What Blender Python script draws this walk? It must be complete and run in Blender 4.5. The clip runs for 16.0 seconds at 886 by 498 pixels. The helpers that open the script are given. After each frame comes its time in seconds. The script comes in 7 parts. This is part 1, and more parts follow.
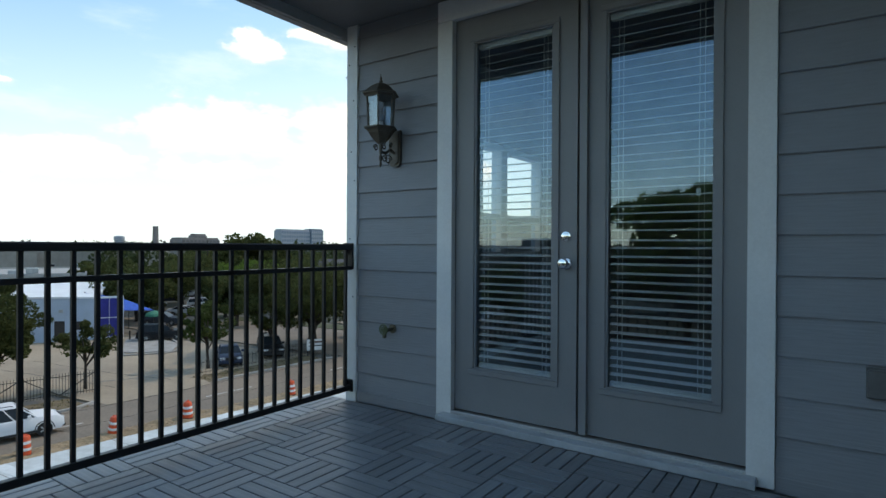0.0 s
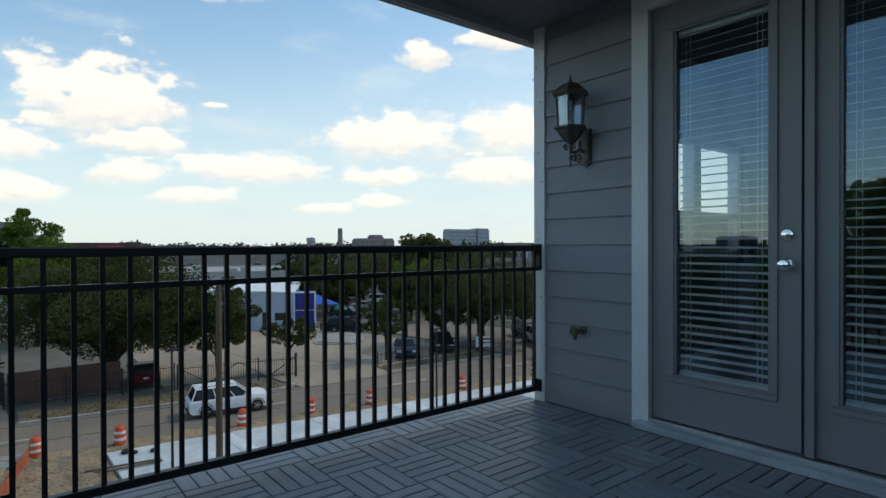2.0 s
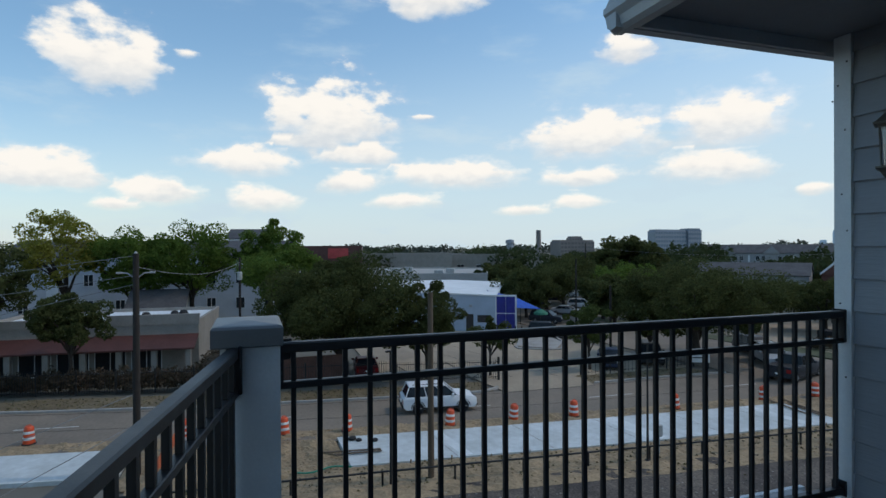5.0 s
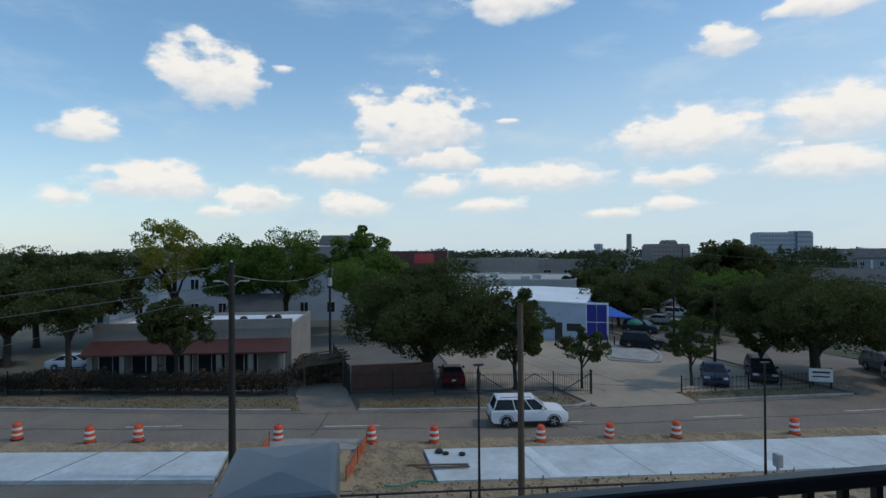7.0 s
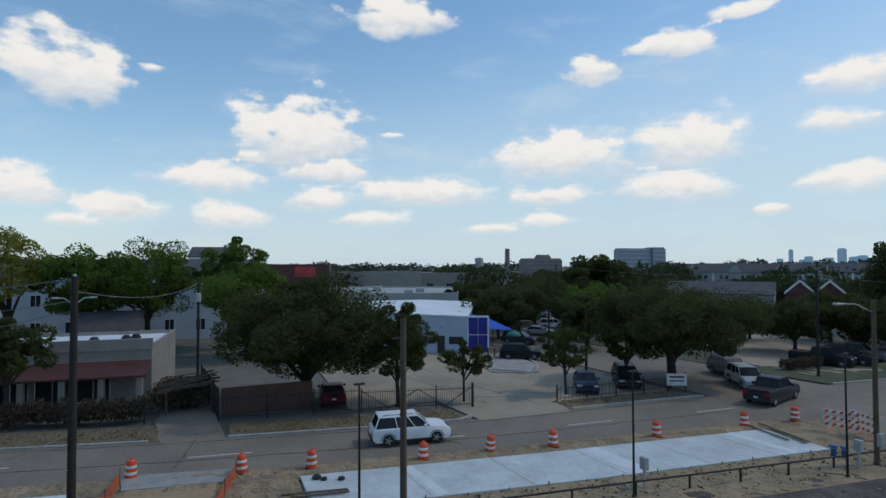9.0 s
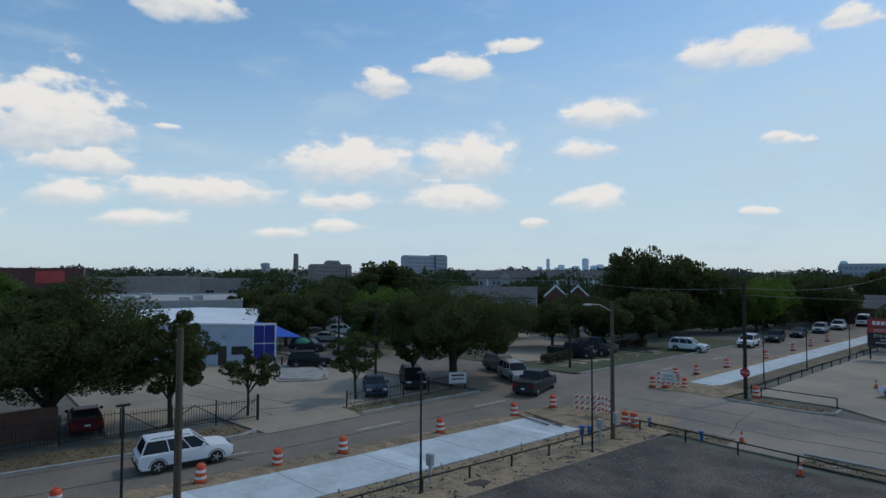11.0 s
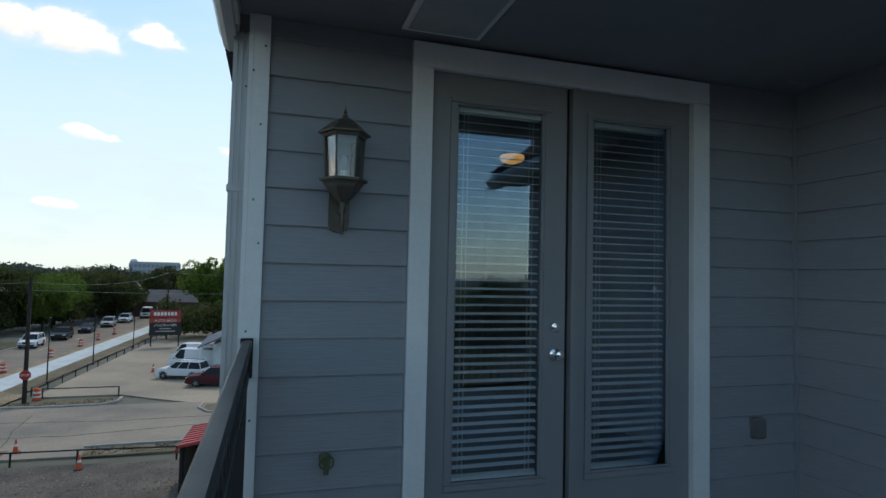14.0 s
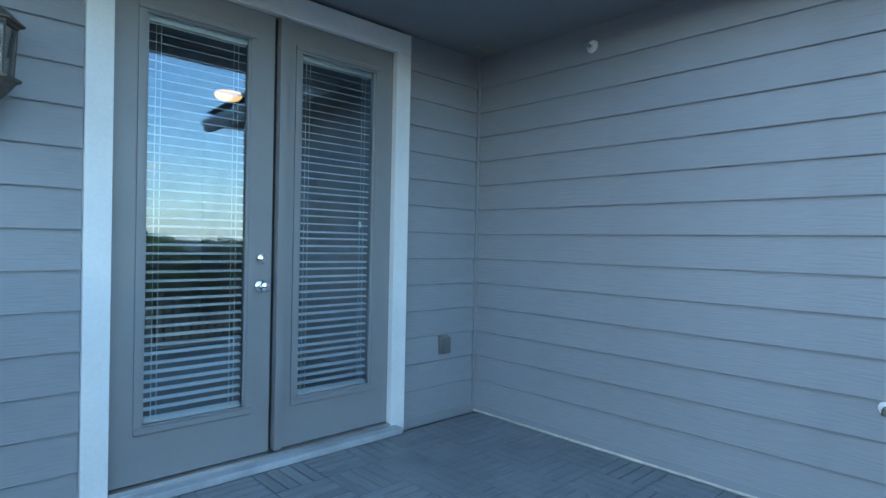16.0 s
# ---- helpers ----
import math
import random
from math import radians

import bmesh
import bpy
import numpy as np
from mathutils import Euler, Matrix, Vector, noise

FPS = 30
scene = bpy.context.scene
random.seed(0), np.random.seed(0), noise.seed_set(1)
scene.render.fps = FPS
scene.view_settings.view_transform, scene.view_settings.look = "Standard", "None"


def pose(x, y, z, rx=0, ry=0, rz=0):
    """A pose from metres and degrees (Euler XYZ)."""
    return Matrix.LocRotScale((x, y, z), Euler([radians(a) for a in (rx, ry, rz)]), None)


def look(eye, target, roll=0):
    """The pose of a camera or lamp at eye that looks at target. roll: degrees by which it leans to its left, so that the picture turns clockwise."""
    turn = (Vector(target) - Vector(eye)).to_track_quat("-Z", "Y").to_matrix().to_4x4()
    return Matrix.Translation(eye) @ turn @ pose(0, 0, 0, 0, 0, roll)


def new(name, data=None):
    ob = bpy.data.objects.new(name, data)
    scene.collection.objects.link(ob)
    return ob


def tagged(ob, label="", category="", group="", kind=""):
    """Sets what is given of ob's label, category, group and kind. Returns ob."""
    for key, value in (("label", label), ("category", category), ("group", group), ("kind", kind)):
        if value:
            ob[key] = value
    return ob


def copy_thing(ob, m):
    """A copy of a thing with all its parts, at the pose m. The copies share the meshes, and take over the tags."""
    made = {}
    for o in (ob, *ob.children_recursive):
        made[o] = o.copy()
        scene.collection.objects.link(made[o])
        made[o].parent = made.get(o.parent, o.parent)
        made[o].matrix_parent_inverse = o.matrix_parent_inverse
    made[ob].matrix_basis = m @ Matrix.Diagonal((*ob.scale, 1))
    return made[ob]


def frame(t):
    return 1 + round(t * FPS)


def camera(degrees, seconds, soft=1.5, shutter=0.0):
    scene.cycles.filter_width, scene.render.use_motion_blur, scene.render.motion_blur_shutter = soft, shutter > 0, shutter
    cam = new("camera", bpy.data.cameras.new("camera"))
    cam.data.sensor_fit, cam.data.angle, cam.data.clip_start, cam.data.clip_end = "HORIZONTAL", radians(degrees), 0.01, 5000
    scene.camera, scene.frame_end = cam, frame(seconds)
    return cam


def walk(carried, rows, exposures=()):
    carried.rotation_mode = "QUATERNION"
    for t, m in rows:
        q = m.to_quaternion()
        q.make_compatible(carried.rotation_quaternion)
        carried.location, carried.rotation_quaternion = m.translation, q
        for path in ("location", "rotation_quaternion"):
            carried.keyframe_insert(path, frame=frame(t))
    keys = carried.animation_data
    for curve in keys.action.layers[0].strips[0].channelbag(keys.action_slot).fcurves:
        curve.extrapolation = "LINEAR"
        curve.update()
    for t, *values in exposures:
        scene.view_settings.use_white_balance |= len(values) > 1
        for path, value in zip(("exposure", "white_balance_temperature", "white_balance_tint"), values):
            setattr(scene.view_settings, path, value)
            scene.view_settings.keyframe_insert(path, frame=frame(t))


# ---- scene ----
cam = camera(76.2, 16.0)
PATH = [
    (0, (2.705, -2.869, 1.052), (1.563, -1.227, 1.042), 0.3),
    (0.5, (2.685, -2.926, 1.037), (1.409, -1.386, 1.023), 0.1),
    (1, (2.664, -2.951, 1.038), (1.284, -1.503, 1.023), 0.1),
    (1.5, (2.636, -2.973, 1.045), (1.164, -1.62, 1.03), 0.0),
    (2, (2.61, -2.995, 1.066), (1.046, -1.749, 1.051), -0.2),
    (2.5, (2.593, -3.016, 1.077), (0.931, -1.902, 1.063), -0.4),
    (3, (2.577, -3.024, 1.082), (0.834, -2.044, 1.07), -0.4),
    (3.5, (2.549, -3.026, 1.1), (0.745, -2.163, 1.09), -0.5),
    (4, (2.469, -3.045, 1.217), (0.621, -2.281, 1.208), -0.4),
    (4.5, (2.371, -3.091, 1.341), (0.494, -2.4, 1.337), -0.4),
    (4.8, (2.249, -3.084, 1.379), (0.36, -2.427, 1.381), -0.1),
    (5, (2.189, -3.092, 1.422), (0.294, -2.452, 1.415), -0.3),
    (5.2, (2.146, -3.054, 1.442), (0.231, -2.477, 1.439), -0.3),
    (7.3, (0.997, -2.941, 1.62), (-0.973, -2.597, 1.635), -0.5),
    (7.5, (0.904, -2.909, 1.612), (-1.066, -2.566, 1.632), -0.6),
    (8, (0.645, -2.851, 1.66), (-1.314, -2.446, 1.694), -0.4),
    (8.5, (0.406, -2.764, 1.621), (-1.516, -2.214, 1.667), -0.2),
    (9, (0.395, -2.724, 1.619), (-1.46, -1.981, 1.675), -0.2),
    (9.2, (0.353, -2.714, 1.616), (-1.475, -1.906, 1.679), -0.1),
    (11.3, (0.019, -2.782, 1.547), (-1.354, -1.33, 1.624), 0.3),
    (11.5, (0.010, -2.798, 1.543), (-1.298, -1.287, 1.621), 0.4),
    (12, (0.033, -2.705, 1.577), (-1.073, -1.041, 1.656), 0.5),
    (12.5, (0.06, -2.635, 1.538), (-0.63, -0.759, 1.619), 0.7),
    (13, (0.035, -2.645, 1.486), (-0.169, -0.657, 1.568), 0.9),
    (13.5, (0.041, -2.702, 1.431), (0.21, -0.711, 1.519), 1.2),
    (14, (0.038, -2.737, 1.368), (0.619, -0.825, 1.465), 1.3),
    (14.5, (0.065, -2.759, 1.321), (0.912, -0.949, 1.405), 1.2),
    (15, (0.057, -2.773, 1.275), (1.141, -1.092, 1.329), 1.3),
    (15.2, (0.061, -2.792, 1.26), (1.226, -1.167, 1.31), 1.3),
    (15.5, (0.057, -2.776, 1.236), (1.34, -1.242, 1.283), 1.2),
    (16, (0.144, -2.859, 1.211), (1.516, -1.404, 1.192), 1.2),
]
EXPOSURES = [
    (0, 0.76, 7750, 10), (1.5, 0.43, 7650, 10), (3.5, 0.24, 7250, 10), (5, 0.08, 6850, 10), (9, -0.06, 6620, 10), (11.5, -0.18, 6520, 10), (13, 0.1, 7300, 10),
    (14, 0.44, 7500, 10), (14.5, 0.8, 6950, 9), (15, 1.2, 6500, 8), (15.5, 1.84, 6520, 7), (16, 2.3, 6600, 6),
]
walk(cam, [(t, look(eye, target, roll)) for t, eye, target, roll in PATH], EXPOSURES)


# ---- light ----
world = bpy.data.worlds.new("sky")
scene.world = world
world.use_nodes = True
wn = world.node_tree
sky = wn.nodes.new("ShaderNodeTexSky")
sky.sky_type, sky.sun_disc = "NISHITA", False
sky.sun_elevation, sky.sun_rotation = radians(50), radians(12)
sky.altitude, sky.air_density, sky.dust_density, sky.ozone_density = 20, 1.0, 0.4, 1.2
tint = wn.nodes.new("ShaderNodeHueSaturation")
tint.inputs["Saturation"].default_value, tint.inputs["Hue"].default_value = 1.34, 0.495
wn.links.new(sky.outputs[0], tint.inputs["Color"])
wn.links.new(tint.outputs[0], wn.nodes["Background"].inputs[0])
wn.nodes["Background"].inputs[1].default_value = 0.15
sun = new("sun", bpy.data.lights.new("sun", "SUN"))
sun.data.energy, sun.data.angle, sun.data.color = 1.05, radians(3), (1.0, 0.93, 0.83)
sun.matrix_world = look((0, 0, 0), (-math.sin(radians(12)) * math.cos(radians(50)), -math.cos(radians(12)) * math.cos(radians(50)), -math.sin(radians(50))))
tagged(sun, "warm midday sun", "sun")

G = -9.0


# ---- mesh helpers ----
class Mesh:
    """Collects plain pieces into one mesh."""

    def __init__(self):
        self.v, self.f = [], []

    def add(self, verts, faces):
        n = len(self.v)
        self.v += [tuple(p) for p in verts]
        self.f += [tuple(i + n for i in f) for f in faces]
        return self

    def box(self, x0, y0, z0, x1, y1, z1, b=0.0):
        if b <= 0:
            return self.add([(x, y, z) for z in (z0, z1) for x, y in ((x0, y0), (x1, y0), (x1, y1), (x0, y1))],
                            [(3, 2, 1, 0), (4, 5, 6, 7), (0, 1, 5, 4), (1, 2, 6, 5), (2, 3, 7, 6), (3, 0, 4, 7)])
        rings = []
        for z, o in ((z0, b), (z0 + b, 0), (z1 - b, 0), (z1, b)):
            rings.append([(x0 + o, y0 + o, z), (x1 - o, y0 + o, z), (x1 - o, y1 - o, z), (x0 + o, y1 - o, z)])
        return self.loft(rings)

    def loft(self, rings, caps=True, closed=True):
        n, m = len(rings[0]), len(rings)
        verts = [p for r in rings for p in r]
        faces = []
        for k in range(m - 1):
            for i in range(n if closed else n - 1):
                j = (i + 1) % n
                faces.append((k * n + i, k * n + j, (k + 1) * n + j, (k + 1) * n + i))
        if caps:
            faces += [tuple(range(n - 1, -1, -1)), tuple((m - 1) * n + i for i in range(n))]
        return self.add(verts, faces)

    def tube(self, points, radii, n=8):
        pts = [Vector(p) for p in points]
        if not hasattr(radii, "__len__"):
            radii = [radii] * len(pts)
        rings = []
        side = None
        for i, p in enumerate(pts):
            d = (pts[min(i + 1, len(pts) - 1)] - pts[max(i - 1, 0)]).normalized()
            if side is None:
                side = d.orthogonal().normalized()
            side = (side - d * side.dot(d)).normalized()
            up = d.cross(side)
            rings.append([p + (side * math.cos(a) + up * math.sin(a)) * radii[i] for a in [2 * math.pi * k / n for k in range(n)]])
        return self.loft(rings)

    def lathe(self, profile, n=16, at=(0, 0, 0), turn=0.0):
        rings = [[(at[0] + r * math.cos(turn + 2 * math.pi * k / n), at[1] + r * math.sin(turn + 2 * math.pi * k / n), at[2] + z) for k in range(n)] for r, z in profile]
        return self.loft(rings)

    def prism(self, outline, a, b, axis="z"):
        """An outline swept from a to b along an axis."""
        put = {"z": lambda u, v, w: (u, v, w), "y": lambda u, v, w: (u, w, v), "x": lambda u, v, w: (w, u, v)}[axis]
        return self.loft([[put(u, v, a) for u, v in outline], [put(u, v, b) for u, v in outline]])

    def data(self, name, material, smooth=False):
        me = bpy.data.meshes.new(name)
        me.from_pydata(self.v, [], self.f)
        bm = bmesh.new()
        bm.from_mesh(me)
        bmesh.ops.recalc_face_normals(bm, faces=bm.faces)
        bm.to_mesh(me)
        bm.free()
        if smooth:
            me.shade_smooth()
            me.set_sharp_from_angle(angle=radians(40))
        me.materials.append(material)
        return me


def part(name, mesh, material, parent=None, label="", smooth=False):
    """One mesh object under a thing or a part."""
    ob = new(name, mesh.data(name, material, smooth) if isinstance(mesh, Mesh) else mesh)
    if parent is not None:
        ob.parent = parent
    if label:
        ob["label"] = label
    return ob


def thing(name, label, category, at=None, group="", kind=""):
    ob = new(name)
    if at is not None:
        ob.matrix_world = at
    return tagged(ob, label, category, group, kind)


def solid(name, mesh, material, label, category, kind="", group="", smooth=False):
    return tagged(part(name, mesh, material, None, "", smooth), label, category, group, kind)


# ---- materials ----
def mat(name, color, rough=0.6, metal=0.0, vary=0.15, grain=40.0, bump=0.1, stains=2.0, other=None, amount=0.3, random=0.0, island=0.0, coat=0.0, stretch=(1, 1, 1), spec=0.5):
    """A surface with grain, blotches at a second scale and fine relief, in metres."""
    m = bpy.data.materials.new(name)
    m.use_nodes = True
    t = m.node_tree
    N, L = t.nodes.new, t.links.new
    b = t.nodes["Principled BSDF"]
    b.inputs["Roughness"].default_value, b.inputs["Metallic"].default_value = rough, metal
    b.inputs["Coat Weight"].default_value = coat
    b.inputs["Specular IOR Level"].default_value = spec
    co = N("ShaderNodeTexCoord")
    mp = N("ShaderNodeMapping")
    mp.inputs["Scale"].default_value = stretch
    L(co.outputs["Object"], mp.inputs[0])
    fine, big = N("ShaderNodeTexNoise"), N("ShaderNodeTexNoise")
    fine.inputs["Scale"].default_value, big.inputs["Scale"].default_value = grain, stains
    fine.inputs["Detail"].default_value, big.inputs["Detail"].default_value = 5, 6
    big.inputs["Roughness"].default_value = 0.65
    L(mp.outputs[0], fine.inputs[0]), L(co.outputs["Object"], big.inputs[0])
    base = N("ShaderNodeMix")
    base.data_type = "RGBA"
    c2 = other or tuple(c * (1 - amount) for c in color)
    base.inputs["A"].default_value, base.inputs["B"].default_value = (*color, 1), (*c2, 1)
    ramp = N("ShaderNodeValToRGB")
    ramp.color_ramp.elements[0].position, ramp.color_ramp.elements[1].position = 0.38, 0.68
    L(big.outputs["Fac"], ramp.inputs[0]), L(ramp.outputs[0], base.inputs["Factor"])
    hsv = N("ShaderNodeHueSaturation")
    L(base.outputs["Result"], hsv.inputs["Color"])
    val = N("ShaderNodeMapRange")
    val.inputs["From Min"].default_value, val.inputs["From Max"].default_value = 0.25, 0.75
    val.inputs["To Min"].default_value, val.inputs["To Max"].default_value = 1 - vary, 1 + vary
    L(fine.outputs["Fac"], val.inputs["Value"])
    last = val.outputs[0]
    for amt, kind in ((random, "o"), (island, "i")):
        if amt:
            src = N("ShaderNodeObjectInfo").outputs["Random"] if kind == "o" else N("ShaderNodeNewGeometry").outputs["Random Per Island"]
            r = N("ShaderNodeMapRange")
            r.inputs["To Min"].default_value, r.inputs["To Max"].default_value = 1 - amt, 1 + amt
            L(src, r.inputs["Value"])
            mul = N("ShaderNodeMath")
            mul.operation = "MULTIPLY"
            L(last, mul.inputs[0]), L(r.outputs[0], mul.inputs[1])
            last = mul.outputs[0]
    L(last, hsv.inputs["Value"])
    L(hsv.outputs[0], b.inputs["Base Color"])
    rr = N("ShaderNodeMapRange")
    rr.inputs["To Min"].default_value, rr.inputs["To Max"].default_value = max(0.02, rough - 0.1), min(1, rough + 0.1)
    L(big.outputs["Fac"], rr.inputs["Value"]), L(rr.outputs[0], b.inputs["Roughness"])
    if bump:
        bp = N("ShaderNodeBump")
        bp.inputs["Strength"].default_value, bp.inputs["Distance"].default_value = bump, 0.01
        L(fine.outputs["Fac"], bp.inputs["Height"]), L(bp.outputs[0], b.inputs["Normal"])
    return m


def glass(name, tint=(0.96, 0.98, 0.98), rough=0.0, faces=2.2, mirror=(1.0, 1.0, 1.0)):
    """A thin pane: clear, with the mirror of its faces."""
    m = bpy.data.materials.new(name)
    m.use_nodes = True
    t = m.node_tree
    N, L = t.nodes.new, t.links.new
    t.nodes.remove(t.nodes["Principled BSDF"])
    tr, gl, mx, fr, mul = N("ShaderNodeBsdfTransparent"), N("ShaderNodeBsdfGlossy"), N("ShaderNodeMixShader"), N("ShaderNodeFresnel"), N("ShaderNodeMath")
    tr.inputs[0].default_value = (*tint, 1)
    gl.inputs["Roughness"].default_value = rough
    gl.inputs["Color"].default_value = (*mirror, 1)
    fr.inputs["IOR"].default_value = 1.52
    mul.operation, mul.use_clamp = "MULTIPLY", True
    mul.inputs[1].default_value = faces
    L(fr.outputs[0], mul.inputs[0]), L(mul.outputs[0], mx.inputs[0])
    L(tr.outputs[0], mx.inputs[1]), L(gl.outputs[0], mx.inputs[2])
    L(mx.outputs[0], t.nodes["Material Output"].inputs[0])
    return m


def glow(name, color, power):
    m = bpy.data.materials.new(name)
    m.use_nodes = True
    b = m.node_tree.nodes["Principled BSDF"]
    b.inputs["Base Color"].default_value = (*color, 1)
    b.inputs["Emission Color"].default_value, b.inputs["Emission Strength"].default_value = (*color, 1), power
    return m


def leafy(name, dark, light, through_light=0.35):
    m = bpy.data.materials.new(name)
    m.use_nodes = True
    t = m.node_tree
    N, L = t.nodes.new, t.links.new
    b = t.nodes["Principled BSDF"]
    b.inputs["Roughness"].default_value = 0.8
    b.inputs["Specular IOR Level"].default_value = 0.08
    geo, noise_node, mix, add = N("ShaderNodeNewGeometry"), N("ShaderNodeTexNoise"), N("ShaderNodeMix"), N("ShaderNodeMath")
    mix.data_type = "RGBA"
    mix.inputs["A"].default_value, mix.inputs["B"].default_value = (*dark, 1), (*light, 1)
    co = N("ShaderNodeTexCoord")
    noise_node.inputs["Scale"].default_value = 0.5
    L(co.outputs["Object"], noise_node.inputs[0])
    add.operation = "MULTIPLY_ADD"
    add.inputs[1].default_value, add.inputs[2].default_value = 0.6, -0.1
    add.use_clamp = True
    sm = N("ShaderNodeMath")
    sm.operation = "ADD"
    L(geo.outputs["Random Per Island"], sm.inputs[0]), L(noise_node.outputs["Fac"], sm.inputs[1])
    L(sm.outputs[0], add.inputs[0]), L(add.outputs[0], mix.inputs["Factor"])
    L(mix.outputs["Result"], b.inputs["Base Color"])
    tl, ms = N("ShaderNodeBsdfTranslucent"), N("ShaderNodeMixShader")
    L(mix.outputs["Result"], tl.inputs[0])
    ms.inputs[0].default_value = through_light
    L(b.outputs[0], ms.inputs[1]), L(tl.outputs[0], ms.inputs[2])
    L(ms.outputs[0], t.nodes["Material Output"].inputs[0])
    return m


M_SIDING = mat("siding paint", (0.258, 0.273, 0.302), 0.55, vary=0.05, grain=60, bump=0.26, stains=1.3, amount=0.10, random=0.02, stretch=(0.12, 0.12, 1.6))
M_TRIM = mat("white trim paint", (0.74, 0.76, 0.77), 0.5, vary=0.04, grain=80, bump=0.08, stains=3, amount=0.08)
M_DOOR = mat("grey door paint", (0.235, 0.24, 0.255), 0.45, vary=0.03, grain=120, bump=0.05, stains=2, amount=0.07)
M_CEIL = mat("soffit paint", (0.235, 0.245, 0.26), 0.7, vary=0.05, grain=90, bump=0.1, stains=1.5, amount=0.12)
M_TILE = mat("composite decking", (0.21, 0.228, 0.25), 0.36, vary=0.12, grain=26, bump=0.3, stains=2.5, amount=0.25, random=0.16, stretch=(0.06, 1.5, 1))
M_RAIL = mat("black powder coat", (0.012, 0.013, 0.015), 0.42, vary=0.1, grain=200, bump=0.05, stains=8, amount=0.2)
M_CAPM = mat("grey metal cap", (0.16, 0.17, 0.18), 0.38, 0.2, vary=0.05, grain=100, bump=0.04, stains=3, amount=0.15)
M_CONC = mat("concrete", (0.33, 0.32, 0.30), 0.85, vary=0.1, grain=30, bump=0.2, stains=1.5, amount=0.25)
M_SLAB = mat("fresh concrete", (0.56, 0.60, 0.60), 0.8, vary=0.10, grain=3, bump=0.15, stains=0.45, other=(0.43, 0.46, 0.45))
M_ROAD = mat("worn road", (0.238, 0.192, 0.146), 0.9, vary=0.14, grain=5, bump=0.25, stains=0.16, other=(0.162, 0.136, 0.108))
M_LOT = mat("concrete lot", (0.39, 0.312, 0.222), 0.9, vary=0.10, grain=4, bump=0.15, stains=0.13, other=(0.26, 0.215, 0.165))
M_SIDE = mat("dusty side street", (0.30, 0.245, 0.185), 0.92, vary=0.16, grain=6, bump=0.2, stains=0.12, other=(0.165, 0.145, 0.122))
M_YARD = mat("dark asphalt", (0.052, 0.042, 0.036), 0.94, vary=0.7, grain=9, bump=0.5, stains=0.4, other=(0.15, 0.122, 0.096))
M_DIRT = mat("dry dirt", (0.34, 0.245, 0.145), 0.95, vary=0.3, grain=7.0, bump=0.6, stains=0.7, other=(0.22, 0.165, 0.10))
M_VERGE = mat("dry grass verge", (0.135, 0.10, 0.055), 0.95, vary=0.35, grain=7, bump=0.8, stains=0.4, other=(0.19, 0.15, 0.09))
M_GRASS = mat("green grass", (0.052, 0.066, 0.028), 0.95, vary=0.35, grain=8, bump=0.8, stains=0.3, other=(0.10, 0.10, 0.05))
M_GROUND = mat("far ground", (0.10, 0.10, 0.07), 0.95, vary=0.2, grain=0.5, bump=0.2, stains=0.02, other=(0.18, 0.16, 0.14))
M_KERB = mat("kerb concrete", (0.38, 0.36, 0.33), 0.9, vary=0.1, grain=12, bump=0.2, stains=0.8, amount=0.3)
M_SHARDWOOD = mat("raw stake wood", (0.30, 0.20, 0.11), 0.8, vary=0.2, grain=20, bump=0.3)
M_LINE = mat("white road paint", (0.62, 0.60, 0.56), 0.8, vary=0.2, grain=10, bump=0.1, stains=1.5, amount=0.4)
M_CHROME = mat("polished chrome", (0.85, 0.85, 0.86), 0.10, 1.0, vary=0.02, grain=100, bump=0.0, stains=20, amount=0.05)
M_BRONZE = mat("weathered bronze", (0.115, 0.10, 0.082), 0.48, 0.35, vary=0.15, grain=120, bump=0.1, stains=20, amount=0.3)
M_BLIND = mat("white blind slat", (0.86, 0.86, 0.84), 0.4, vary=0.02, grain=60, bump=0.0, stains=4, amount=0.05)
M_DARKROOM = mat("room wall", (0.34, 0.34, 0.33), 0.8, vary=0.04, grain=40, bump=0.05)
# Mirror tinted blue, so the sky reflected in the panes reads bluer.
M_GLASS = glass("coated double glazing", (0.93, 0.96, 0.96), 0.0, 2.1, (0.64, 0.83, 1.0))
M_LGLASS = glass("lantern glass", (0.90, 0.93, 0.95), faces=0.9)
M_BULB = mat("frosted bulb", (0.75, 0.76, 0.76), 0.3, vary=0.01, grain=50, bump=0)
M_BRASS = mat("old brass valve", (0.16, 0.15, 0.11), 0.5, 0.6, vary=0.2, grain=100, bump=0.1)
M_PLASTIC = mat("grey plastic", (0.42, 0.43, 0.42), 0.5, vary=0.03, grain=100, bump=0.03)
M_ORANGE = mat("orange plastic", (0.72, 0.09, 0.025), 0.5, vary=0.08, grain=20, bump=0.05, stains=3, amount=0.25)
M_WHITEBAND = mat("reflective white band", (0.75, 0.75, 0.73), 0.35, vary=0.05, grain=40, bump=0.02)
M_RUBBER = mat("black rubber", (0.02, 0.02, 0.021), 0.8, vary=0.15, grain=60, bump=0.1)
M_WOODPOLE = mat("weathered pole wood", (0.125, 0.088, 0.058), 0.85, vary=0.25, grain=12, bump=0.5, stains=1, amount=0.3, stretch=(3, 3, 0.15))
M_DARKPOLE = mat("dark creosote pole", (0.028, 0.022, 0.018), 0.85, vary=0.25, grain=12, bump=0.5, stains=1, amount=0.3, stretch=(3, 3, 0.15))
M_IRON = mat("black iron", (0.014, 0.014, 0.015), 0.55, vary=0.2, grain=60, bump=0.1)
